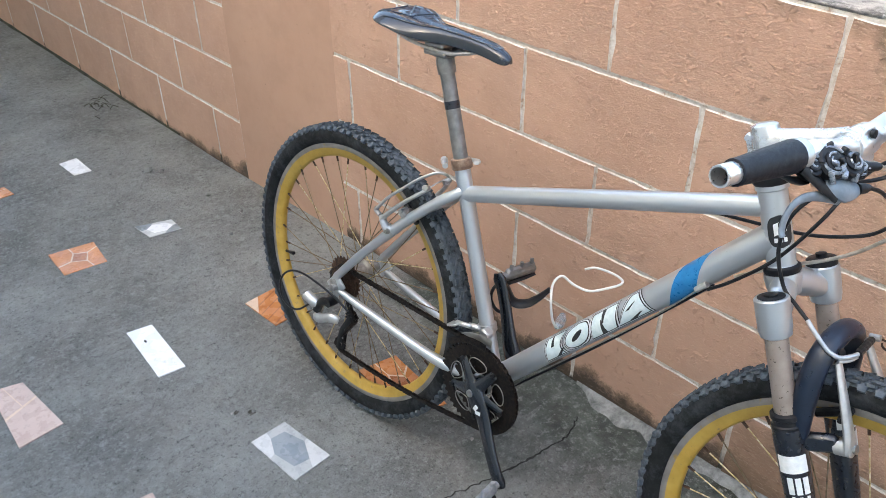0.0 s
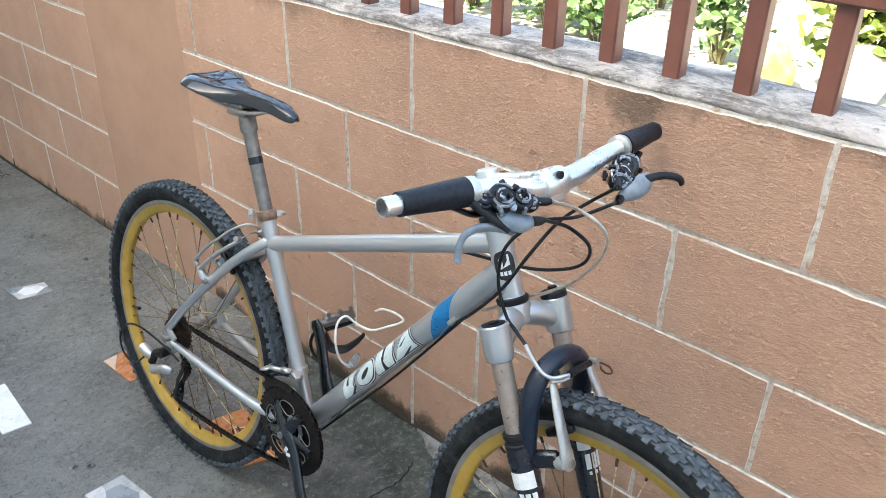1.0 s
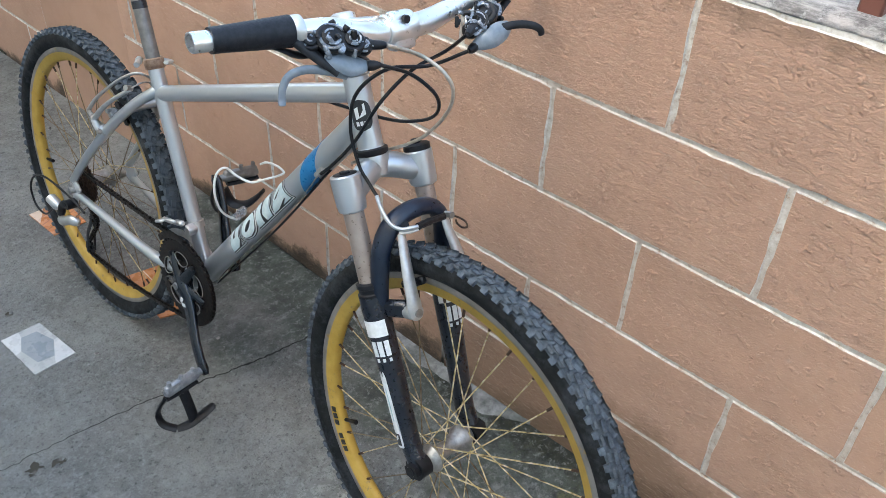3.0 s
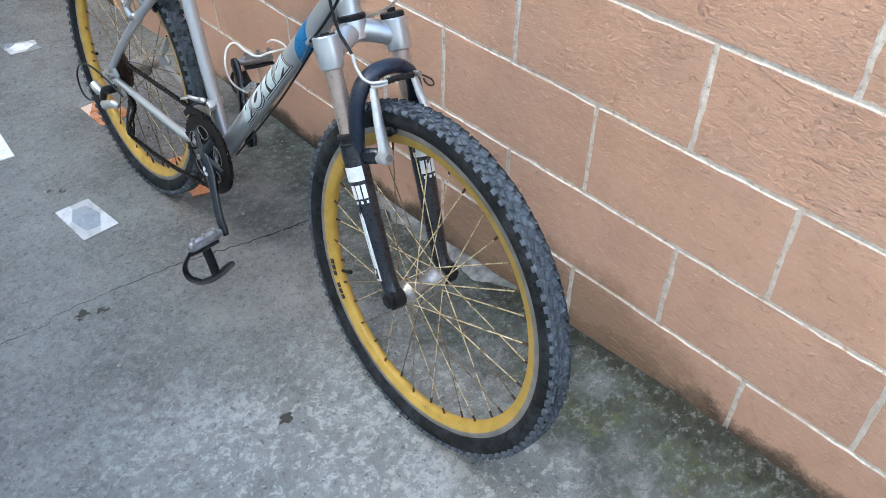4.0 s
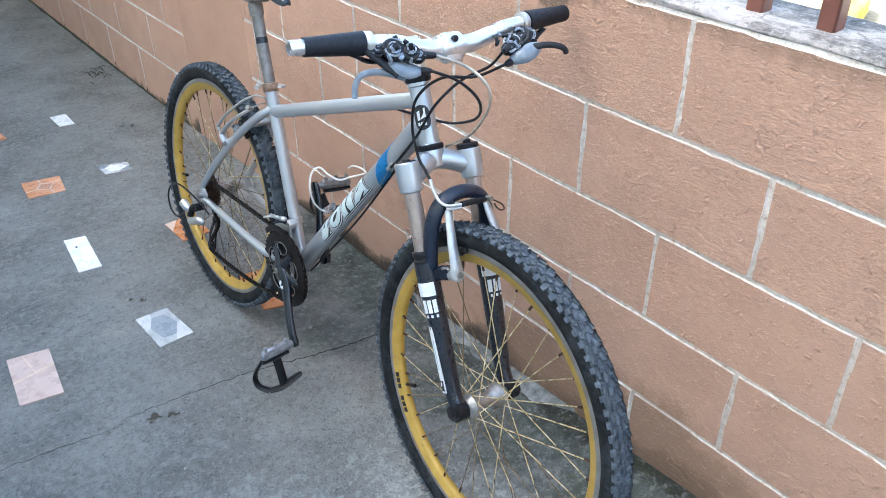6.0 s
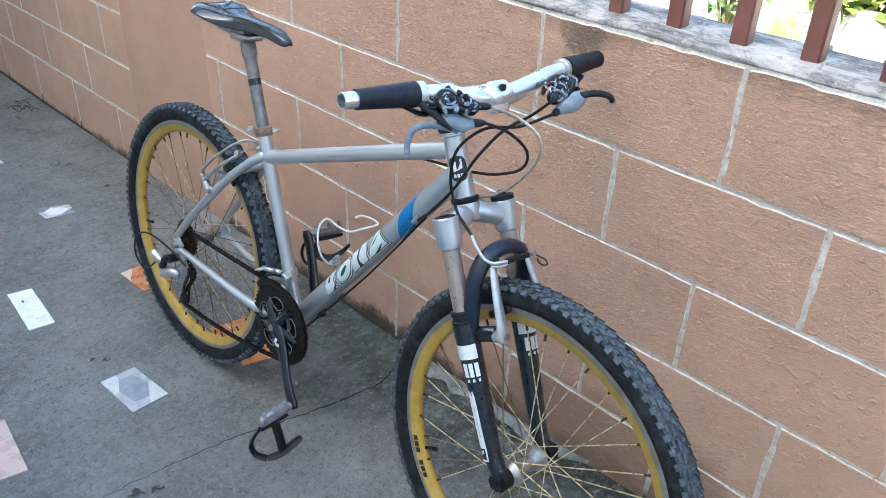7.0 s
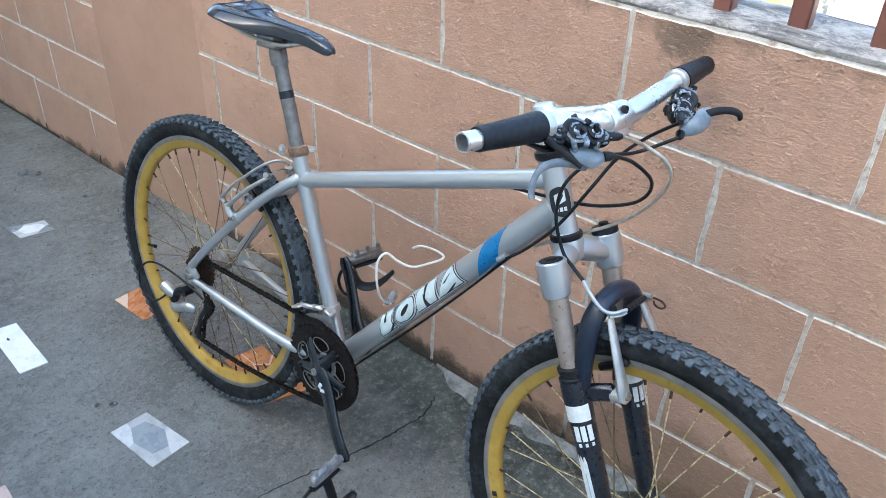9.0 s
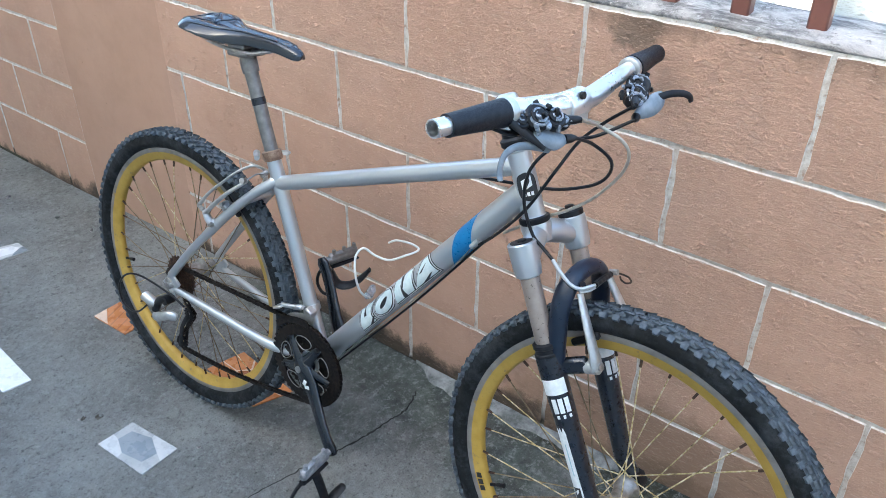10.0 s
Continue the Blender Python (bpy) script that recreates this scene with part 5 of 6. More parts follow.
def crank_arm(sgn, way):
    bm = bmesh.new()
    flare = ((-0.018, 0.060, 0.016), (0.0, 0.0615, 0.0245), (0.028, 0.0625, 0.0225), (0.055, 0.066, 0.0185), (0.085, 0.074, 0.0160), (0.12, 0.083, 0.0150), (0.155, 0.089, 0.0150), (0.175, 0.090, 0.0160), (0.187, 0.090, 0.010))
    pts = [way * q + LEFT * y * sgn for q, y, _ in flare]
    sweep(bm, pts, [r for _, _, r in flare], 16, (0.55, 1.0), side=LEFT)
    a = part("crank_arm", bm, CRANK_M, bicycle, "glossy black crank arm", Matrix.Translation(BB))
    bm = bmesh.new()
    c = LEFT * 0.0725 * sgn
    rod(bm, c, c + LEFT * 0.004 * sgn, 0.0075, 12)
    part("crank_bolt", bm, STEEL, a)
    if sgn < 0:
        for q in (0.030, 0.041):
            bm = bmesh.new()
            side = Vector((-way.z, 0, way.x))
            m = basis(way * q - LEFT * 0.0748, way, side, -LEFT)
            brick(bm, (0.008, 0.013, 0.0016), m @ pose(0, 0, 0, 0, 0, 28 if q < 0.035 else -28), 0.0004)
            part("arm_decal", bm, DECAL_W, a, "small white mark")
    return BB + way * 0.175 + LEFT * 0.090 * sgn


def pedal(spindle, sgn):
    """A worn pedal: studded grey plate along the spindle, and what is left of a black cage hanging below it."""
    m = Matrix.Translation(spindle)
    at = lambda x, y, z: Vector((x, y * sgn, z))
    bm = bmesh.new()
    sweep(bm, [at(0, 0.002, 0), at(0, 0.014, 0), at(0.002, 0.020, 0), at(0.008, 0.060, 0), at(0.013, 0.094, -0.002)], [0.0075, 0.0075, 0.0095, 0.0090, 0.007], 14)
    w, _ = along(at(0.003, 0.016, 0.003), at(0.013, 0.094, 0.001), (1, 0, 0.2))
    brick(bm, (0.078, 0.013, 0.025), w @ pose(0.039, 0, 0), 0.004)
    p = part("pedal", bm, PEDAL_M if sgn < 0 else POST_ALLOY, bicycle, "worn pedal with a scuffed grey body and a broken black cage", m)
    for q in (0.010, 0.038, 0.066):
        bm = bmesh.new()
        c = at(0.004 + q * 0.12, 0.018 + q, 0.012)
        rod(bm, c, c + Vector((0, 0, 0.0105)), 0.0052, 8, 0.004)
        part("stud", bm, PEDAL_M if sgn < 0 else POST_ALLOY, p)
    bm = bmesh.new()
    sweep(bm, spline([at(0.006, 0.022, -0.014), at(0.010, 0.060, -0.016), at(0.012, 0.094, -0.016)], 4), 0.0065, 8, (1.3, 0.7), side=(1, 0, 0))
    part("cage_bar", bm, BLACK, p)
    if sgn > 0:
        bm = bmesh.new()
        sweep(bm, spline([at(0.000, 0.006, -0.010), at(-0.012, 0.000, -0.030), at(-0.010, -0.006, -0.052), at(0.012, -0.010, -0.066), at(0.040, 0.000, -0.066)], 5), 0.0045, 8, (0.8, 1.5), side=(0, 0, 1))
        part("cage", bm, BLACK, p)
        bm = bmesh.new()
        line = spline([at(0.010, 0.010, -0.020), at(0.028, 0.018, -0.048), at(0.050, 0.034, -0.048), at(0.068, 0.048, -0.030), at(0.084, 0.058, -0.006)], 5)
        sweep(bm, line, [0.012 - 0.006 * (i / (len(line) - 1)) ** 2 for i in range(len(line))], 8, (0.6, 1.2), side=(0, 0, 1))
        part("strap", bm, BLACK, p)
        return
    bm = bmesh.new()
    sweep(bm, spline([at(0.012, 0.094, -0.014), at(0.000, 0.100, -0.040), at(-0.010, 0.101, -0.070), at(0.000, 0.097, -0.091), at(0.022, 0.080, -0.098)], 5), 0.0055, 8, (0.75, 1.7), side=(0, 0, 1))
    part("cage", bm, BLACK, p)
    bm = bmesh.new()
    loop = spline([at(0.022, 0.080, -0.098), at(0.033, 0.055, -0.090), at(0.042, 0.026, -0.070), at(0.046, 0.008, -0.058)], 5)
    sweep(bm, loop, [0.0060 + 0.0022 * math.sin(math.pi * i / (len(loop) - 1)) for i in range(len(loop) - 1)] + [0.003], 8, (0.7, 1.6), side=(0, 0, 1))
    part("cage", bm, BLACK, p)
    bm = bmesh.new()
    sweep(bm, spline([at(0.010, 0.056, -0.014), at(0.022, 0.052, -0.046), at(0.034, 0.048, -0.086)], 5), 0.0085, 8, (1.3, 0.6), side=(0, 1, 0))
    part("strut", bm, BLACK, p)


pedal(crank_arm(-1, arm), -1)
far_arm = Vector((math.cos(radians(-58)), 0, math.sin(radians(-58))))
pedal(crank_arm(1, -far_arm), 1)

# chain: outer and inner links along both runs
def tangent(c0, r0, c1, r1, up):
    d = (c1 - c0)
    a0 = math.atan2(d.z, d.x)
    off = math.asin((r0 - r1) / d.length)
    t = a0 + (math.pi / 2 - off) * up
    u = Vector((math.cos(t), 0, math.sin(t)))
    return c0 + u * r0, c1 + u * r1


JOCKEY_A, JOCKEY_B = Vector((0.035, -0.049, 0.258)), Vector((0.004, -0.049, 0.168))
sprocket_c, ring_c = Vector((0, -0.049, WHEEL_R)), Vector((BB.x, -0.049, BB.z))
top = tangent(sprocket_c, 0.034, ring_c, 0.0925, 1)
low = tangent(JOCKEY_B, 0.019, ring_c, 0.0925, -1)
path = [top[0] + (top[1] - top[0]) * k / 30 for k in range(31)]
a1 = math.atan2((top[1] - ring_c).z, (top[1] - ring_c).x)
a2 = math.atan2((low[1] - ring_c).z, (low[1] - ring_c).x)
path += [ring_c + 0.0925 * Vector((math.cos(a1 + (a2 - a1) * k / 24), 0, math.sin(a1 + (a2 - a1) * k / 24))) for k in range(1, 25)]
path += [low[1] + (low[0] - low[1]) * k / 32 - Vector((0, 0, 0.012 * math.sin(math.pi * k / 32))) for k in range(1, 33)]
path += spline([low[0], JOCKEY_B + Vector((-0.018, 0, -0.004)), (JOCKEY_A + JOCKEY_B) / 2 + Vector((0.002, 0, 0)), JOCKEY_A + Vector((0.019, 0, 0.004)), JOCKEY_A + Vector((0.0, 0, 0.021)), sprocket_c + Vector((0.012, 0, -0.034)), sprocket_c + Vector((-0.012, 0, -0.033)), sprocket_c + Vector((-0.034, 0, 0)), top[0]], 5)
bm = bmesh.new()
walked, last, links = 0.0, path[0], []
for a, b in zip(path, path[1:]):
    seg = (b - a).length
    while walked + seg >= 0.0127:
        k = (0.0127 - walked) / seg
        p = a + (b - a) * k
        links.append((last, p))
        last, a = p, p
        seg = (b - a).length
        walked = 0.0
    walked += seg
for i, (a, b) in enumerate(links):
    w, _ = along(a, b)
    y = 0.0036 if i % 2 else 0.0022
    for sgn in (-1, 1):
        brick(bm, (0.0205, 0.0011, 0.0072), w @ pose(0.0063, y * sgn, 0), 0.0)
    rod(bm, w @ Vector((0, -0.0042, 0)), w @ Vector((0, 0.0042, 0)), 0.0036, 6)
tagged(part("chain", bm, CHAIN_M, bicycle, "oily rusty chain", smooth=0), kind="")

# front derailleur
bm = bmesh.new()
q = BB + seat_way * 0.108
sweep(bm, [q - seat_way * 0.007, q + seat_way * 0.007], 0.0185, 18)
brick(bm, (0.020, 0.020, 0.018), Matrix.Translation(q + Vector((0.016, -0.020, 0.002))) @ pose(0, 0, 0, 0, 20, 0), 0.003)
rod(bm, q + Vector((0.020, -0.030, 0.002)), q + Vector((0.020, -0.010, 0.002)), 0.0065, 8)
brick(bm, (0.030, 0.012, 0.011), Matrix.Translation(q + Vector((-0.010, -0.030, 0.008))) @ pose(0, 0, 0, 0, -18, 0), 0.003)
brick(bm, (0.034, 0.008, 0.009), Matrix.Translation(q + Vector((-0.026, -0.042, 0.010))) @ pose(0, 0, 0, 0, -8, 12), 0.002)
brick(bm, (0.024, 0.020, 0.005), Matrix.Translation(q + Vector((-0.044, -0.048, 0.004))) @ pose(0, 0, 0, 0, -26, 0), 0.0015)
fd = part("front_derailleur", bm, ALLOY, bicycle, "silver front derailleur")
for y in (-0.040, -0.058):
    bm = bmesh.new()
    arc = [Vector((BB.x + 0.104 * math.cos(radians(t)), y, BB.z + 0.104 * math.sin(radians(t)))) for t in range(84, 140, 6)]
    sweep(bm, arc, [0.0085 - 0.0002 * i for i in range(len(arc))], 8, (0.12, 1.0), side=LEFT)
    part("cage_plate", bm, CHAIN_M if y < -0.05 else ALLOY, fd)

# rear derailleur
bm = bmesh.new()
sweep(bm, spline([(-0.034, -0.094, 0.243), (-0.010, -0.096, 0.252), (0.018, -0.092, 0.266), (0.034, -0.082, 0.262)], 5), [0.009, 0.0115, 0.0125, 0.0125, 0.012, 0.0115, 0.011, 0.011, 0.011, 0.0115, 0.012, 0.012, 0.0115, 0.011, 0.010, 0.008], 12, (0.75, 1.0))
rd = part("rear_derailleur", bm, ALLOY, bicycle, "silver and black rear derailleur")
bm = bmesh.new()
rod(bm, (0.006, -0.070, 0.300), (0.006, -0.094, 0.300), 0.0115, 14)
sweep(bm, spline([(0.006, -0.086, 0.300), (-0.016, -0.090, 0.290), (-0.030, -0.093, 0.262)], 4), 0.0095, 10)
part("knuckle", bm, BLACK, rd)
bm = bmesh.new()
sweep(bm, [(-0.062, -0.098, 0.291), (-0.060, -0.098, 0.290), (-0.034, -0.096, 0.282), (-0.026, -0.094, 0.279)], [0.0105, 0.0125, 0.0125, 0.008], 14)
part("barrel", bm, ALLOY, rd)
for y in (-0.0405, -0.0575):
    bm = bmesh.new()
    sweep(bm, spline([JOCKEY_A + Vector((0.002, y + 0.049, 0.012)), JOCKEY_A + Vector((0.004, y + 0.049, 0)), (JOCKEY_A + JOCKEY_B) / 2 + Vector((-0.006, y + 0.049, 0.0)), JOCKEY_B + Vector((0, y + 0.049, 0)), JOCKEY_B + Vector((-0.004, y + 0.049, -0.012))], 4), 0.0058, 8, (0.11, 1.0), side=LEFT)
    part("cage_plate", bm, BLACK, rd)
for c in (JOCKEY_A, JOCKEY_B):
    bm = bmesh.new()
    toothed(bm, 0.0165, 0.005, 11, 0, 0.004, 0.004)
    part("jockey_wheel", bm, BLACK, rd, m=Matrix.Translation(c))
bm = bmesh.new()
sweep(bm, spline([(0.06, -0.078, 0.300), (0.01, -0.084, 0.320), (-0.076, -0.092, 0.332), (-0.128, -0.098, 0.318), (-0.160, -0.100, 0.275), (-0.148, -0.100, 0.232), (-0.10, -0.099, 0.228), (-0.040, -0.097, 0.280)], 8), 0.0025, 8)
part("gear_cable", bm, HOUSING, bicycle, "black looped gear cable housing")

# rear rim brake: two long arms on posts, pads on the rim, bent guide over the tyre
for sgn in (-1, 1):
    up = lambda x, y, z: Vector((x, -y * sgn, z))
    bm = bmesh.new()
    rod(bm, up(0.162, -0.052, 0.530), up(0.150, -0.060, 0.542), 0.0095, 12)
    sweep(bm, spline([up(0.154, -0.064, 0.540), up(0.146, -0.066, 0.553), up(0.140, -0.066, 0.566)], 4), [0.0085, 0.009, 0.009, 0.0088, 0.0085, 0.0082, 0.008, 0.0075, 0.006], 10, (1.0, 0.7))
    line = spline([up(0.143, -0.067, 0.560), up(0.168, -0.062, 0.588), up(0.192, -0.052, 0.613), up(0.214, -0.034, 0.634), up(0.220, -0.024, 0.640)], 5)
    sweep(bm, line, [0.0074 - 0.0022 * k / (len(line) - 1) for k in range(len(line))], 10, (1.0, 0.65))
    brake = part("brake_arm", bm, ALLOY, bicycle, "silver brake arm")
    bm = bmesh.new()
    rod(bm, up(0.220, -0.034, 0.646), up(0.216, -0.020, 0.640), 0.0060, 10)
    part("bolt", bm, STEEL, brake)
    bm = bmesh.new()
    rod(bm, up(0.156, -0.070, 0.539), up(0.158, -0.063, 0.536), 0.0062, 8)
    part("bolt", bm, STEEL, brake)
    bm = bmesh.new()
    brick(bm, (0.016, 0.018, 0.019), Matrix.Translation(up(0.182, -0.046, 0.582)) @ pose(0, 0, 0, 0, -42, 0), 0.003)
    rod(bm, up(0.180, -0.026, 0.580), up(0.184, -0.060, 0.590), 0.0042, 8)
    part("pad_holder", bm, STEEL, brake)
    bm = bmesh.new()
    brick(bm, (0.054, 0.010, 0.012), Matrix.Translation(up(0.178, -0.0245, 0.574)) @ pose(0, 0, 0, 0, 40, 0), 0.003)
    part("brake_pad", bm, BLACK, brake)
bm = bmesh.new()
line = spline([(0.126, -0.066, 0.576), (0.150, -0.060, 0.606), (0.180, -0.049, 0.635), (0.206, -0.034, 0.660), (0.230, -0.018, 0.676), (0.240, -0.004, 0.674), (0.236, 0.012, 0.662)], 6)
sweep(bm, line, [0.0050 - 0.0018 * k / (len(line) - 1) for k in range(len(line))], 8, (1.0, 0.7))
part("brake_noodle", bm, ALLOY, bicycle, "curved silver brake cable guide")
bm = bmesh.new()
sweep(bm, spline([(0.126, -0.066, 0.576), (0.124, -0.067, 0.570), (0.136, -0.067, 0.564)], 4), 0.0048, 8)
part("cable_holder", bm, STEEL, bicycle)
bm = bmesh.new()
sweep(bm, spline([(0.220, -0.026, 0.642), (0.226, 0.0, 0.652), (0.220, 0.026, 0.642)], 6), 0.0016, 6)
part("brake_wire", bm, STEEL, bicycle)

# ---- fork, steered a little away from the wall ----
def axle_at(side):
    """A place on the front axle, in the fork's own frame."""
    return STEER.inverted() @ (FRONT_AT @ Vector((0, side, 0)))



bm = bmesh.new()
sweep(bm, spline([fk(0.044, 0.020, -0.068), fk(0.036, 0.017, -0.048), fk(0.025, 0.010, -0.024), fk(0.020, 0.004, 0), fk(0.025, 0.010, 0.024), fk(0.036, 0.017, 0.048), fk(0.044, 0.020, 0.068)], 5), [0.0185] * 8 + [0.0195] * 15 + [0.0185] * 8, 18, (1.0, 0.88), side=AXIS)
sweep(bm, [fk(0.004, 0, 0), fk(0.012, 0, 0), fk(0.034, 0, 0)], [0.024, 0.025, 0.021], 20)
for sgn in (-1, 1):
    sweep(bm, [fk(s, 0.020, 0.068 * sgn) for s in (0.014, 0.016, 0.040, 0.058, 0.066, 0.068)], [0.0205, 0.0222, 0.0220, 0.0214, 0.0200, 0.0165], 24)
fork = part("fork_crown", bm, SILVER, bicycle, "silver suspension fork crown", STEER)
bm = bmesh.new()
sweep(bm, [fk(s, 0, 0) for s in (0.004, 0.001, -0.005, -0.007)], [0.0225, 0.0245, 0.0245, 0.022], 22)
part("lower_headset", bm, BLACK, fork)
for sgn in (-1, 1):
    c = lambda s, sgn=sgn: fk(s, 0.020, 0.068 * sgn)
    bm = bmesh.new()
    if sgn > 0:
        sweep(bm, [c(0.016), c(0.006), c(0.004)], [0.0205, 0.0205, 0.018], 20)
        sweep(bm, [c(0.006), c(-0.002), c(-0.003)], [0.0075, 0.0075, 0.005], 12)
    else:
        sweep(bm, [c(0.016), c(0.0132), c(0.0128)], [0.0175, 0.0175, 0.0165], 20)
        sweep(bm, [c(0.0135), c(0.0105), c(0.010)], [0.0085, 0.0085, 0.007], 6)
    part("top_cap", bm, BLACK, fork, "black fork top cap")
    bm = bmesh.new()
    rod(bm, c(0.060), c(0.200), 0.0150, 20)
    part("stanchion", bm, STANCHION, fork, "pitted silver stanchion")
    bm = bmesh.new()
    sweep(bm, [c(s) for s in (0.174, 0.176, 0.182, 0.184, 0.190, 0.192, 0.198)], [0.0165, 0.0205, 0.0205, 0.0185, 0.0185, 0.0205, 0.0205], 20)
    part("wiper_seal", bm, BLACK, fork)
    bm = bmesh.new()
    drop = axle_at(0.060 * sgn)
    foot = drop - AHEAD * 0.010
    down = lambda s: c(0.2) + (foot - c(0.2)) * ((s - 0.2) / 0.2775)
    sweep(bm, [c(0.196), down(0.215), down(0.26), down(0.40), down(0.440), down(0.462) + AHEAD * 0.005, drop, drop - AXIS * 0.012], [0.0205, 0.0210, 0.0200, 0.0168, 0.0160, 0.0158, 0.0165, 0.0120], 20)
    m, _ = along(fk(0.218, 0.024, 0.064 * sgn), fk(0.216, 0.078, 0.052 * sgn), (0, 1, 0))
    brick(bm, (0.058, 0.016, 0.026), m @ pose(0.028, 0, 0), 0.005)
    leg = part("fork_leg", bm, FORK_M, fork, "glossy blue-black fork leg with white sticker")
    bm = bmesh.new()
    rod(bm, axle_at(0.046 * sgn), axle_at(0.082 * sgn), 0.0085, 12)
    rod(bm, axle_at(0.050 * sgn), axle_at(0.072 * sgn), 0.0190, 18)
    rod(bm, axle_at(0.072 * sgn), axle_at(0.080 * sgn), 0.0140, 6)
    part("axle_nut", bm, BLACK, fork)
    m, _ = along(c(0.2), down(0.5), AHEAD)
    # stickers: y of m is ahead, z of m lies to the right
    lo, hi = (10, 118) if sgn < 0 else (-40, 75)
    bm = bmesh.new()
    wrap(bm, m, 0.0206, 0.031, 0.056, lo, hi, 0, 4, 12, 0)
    part("sticker", bm, DECAL_W, leg, "plain white sticker block")
    for k in range(3):
        bm = bmesh.new()
        w = (hi - lo) * 0.8 / 3
        wrap(bm, m, 0.0202, 0.063, 0.087, lo + 6 + w * k, lo + 6 + w * (k + 0.72), 0, 3, 5, 0)
        part("sticker_bar", bm, [DECAL_W], leg, "white sticker bar")
        bm = bmesh.new()
        wrap(bm, m, 0.0198, 0.091, 0.096, lo + 8 + w * k, lo + 8 + w * (k + 0.4), 0, 1, 3, 0)
        part("sticker_dash", bm, DECAL_W, leg)
    if sgn < 0:
        bm = bmesh.new()
        wrap(bm, m, 0.0180, 0.103, 0.240, 72, 124, 0, 10, 8, 0)
        wrap(bm, m, 0.0180, 0.216, 0.236, 78, 116, 0, 3, 5, 1, 0.001)
        wrap(bm, m, 0.0180, 0.220, 0.226, 88, 104, 0.004, 2, 3, 0, 0.0014)
        wrap(bm, m, 0.0180, 0.140, 0.195, 88, 93, 0, 5, 2, 2, 0.001)
        part("long_sticker", bm, [DECAL_W, DECAL_K, DECAL_B], leg, "long white worn sticker")
bm = bmesh.new()
arch = spline([fk(0.215, 0.026, -0.064), fk(0.170, 0.040, -0.063), fk(0.122, 0.056, -0.058), fk(0.092, 0.067, -0.038), fk(0.082, 0.071, 0), fk(0.092, 0.067, 0.038), fk(0.122, 0.056, 0.058), fk(0.170, 0.040, 0.063), fk(0.215, 0.026, 0.064)], 6)
sweep(bm, arch, 0.0145, 14, (0.85, 1.1))
part("brake_arch", bm, ARCH_M, fork, "glossy blue-black fork arch")
bm = bmesh.new()
rod(bm, fk(0.100, 0.072, -0.030), fk(0.096, 0.086, -0.032), 0.006, 10)
part("arch_bolt", bm, BLACK, fork)
for sgn in (-1, 1):
    bm = bmesh.new()
    sweep(bm, spline([fk(0.224, 0.090, 0.050 * sgn), fk(0.205, 0.092, 0.051 * sgn), fk(0.165, 0.090, 0.049 * sgn), fk(0.130, 0.086, 0.044 * sgn), fk(0.106, 0.084, 0.041 * sgn)], 5), [0.0125] * 6 + [0.0108 - 0.00030 * i for i in range(15)], 12, (1.0, 0.55), side=LEFT)
    rod(bm, fk(0.220, 0.074, 0.050 * sgn), fk(0.220, 0.094, 0.050 * sgn), 0.012, 14)
    va = part("brake_arm", bm, ALLOY, fork, "silver brake arm")
    bm = bmesh.new()
    rod(bm, fk(0.220, 0.094, 0.050 * sgn), fk(0.220, 0.100, 0.050 * sgn), 0.0065, 8)
    part("pivot_bolt", bm, STEEL, va)
    bm = bmesh.new()
    w, _ = along(fk(0.198, 0.030, 0.0225 * sgn + 0.004), fk(0.182, 0.088, 0.0225 * sgn + 0.004))
    brick(bm, (0.055, 0.011, 0.012), w @ pose(0.030, 0, 0), 0.003)
    rod(bm, fk(0.190, 0.070, 0.022 * sgn + 0.004), fk(0.186, 0.080, 0.046 * sgn), 0.004, 8)
    part("brake_pad", bm, BLACK, va)
bm = bmesh.new()
sweep(bm, spline([(0.9361, -0.045, 0.7455), (0.955, -0.052, 0.7362), (0.975, -0.052, 0.7232), (0.988, -0.044, 0.718), (0.997, -0.030, 0.720), (0.9995, -0.022, 0.7205)], 7), 0.0030, 8)
sweep(bm, spline([(0.988, -0.046, 0.7127), (0.996, -0.034, 0.7135), (1.0, -0.018, 0.7165), (0.998, -0.010, 0.7185)], 5), 0.0024, 8)
part("brake_noodle", bm, ALLOY, fork, "curved silver brake cable guide")
bm = bmesh.new()
boot = spline([(0.9995, -0.022, 0.7205), (0.998, -0.004, 0.7195), (0.996, 0.014, 0.717), (0.9935, 0.034, 0.7135)], 5)
sweep(bm, boot, [0.0054 - 0.0003 * (i % 3) for i in range(len(boot))], 8)
part("rubber_boot", bm, BLACK, fork)
bm = bmesh.new()
rod(bm, (0.988, 0.043, 0.712), (1.001, 0.044, 0.716), 0.0050, 8)
part("pinch_bolt", bm, STEEL, fork)
bm = bmesh.new()
sweep(bm, spline([(0.994, 0.046, 0.712), (1.001, 0.055, 0.709), (1.012, 0.061, 0.705), (1.018, 0.060, 0.6995), (1.012, 0.056, 0.6965), (1.005, 0.052, 0.701), (1.003, 0.050, 0.707)], 6), 0.0015, 6)
part("cable_tail", bm, RUST, fork, "loose rusty cable end")

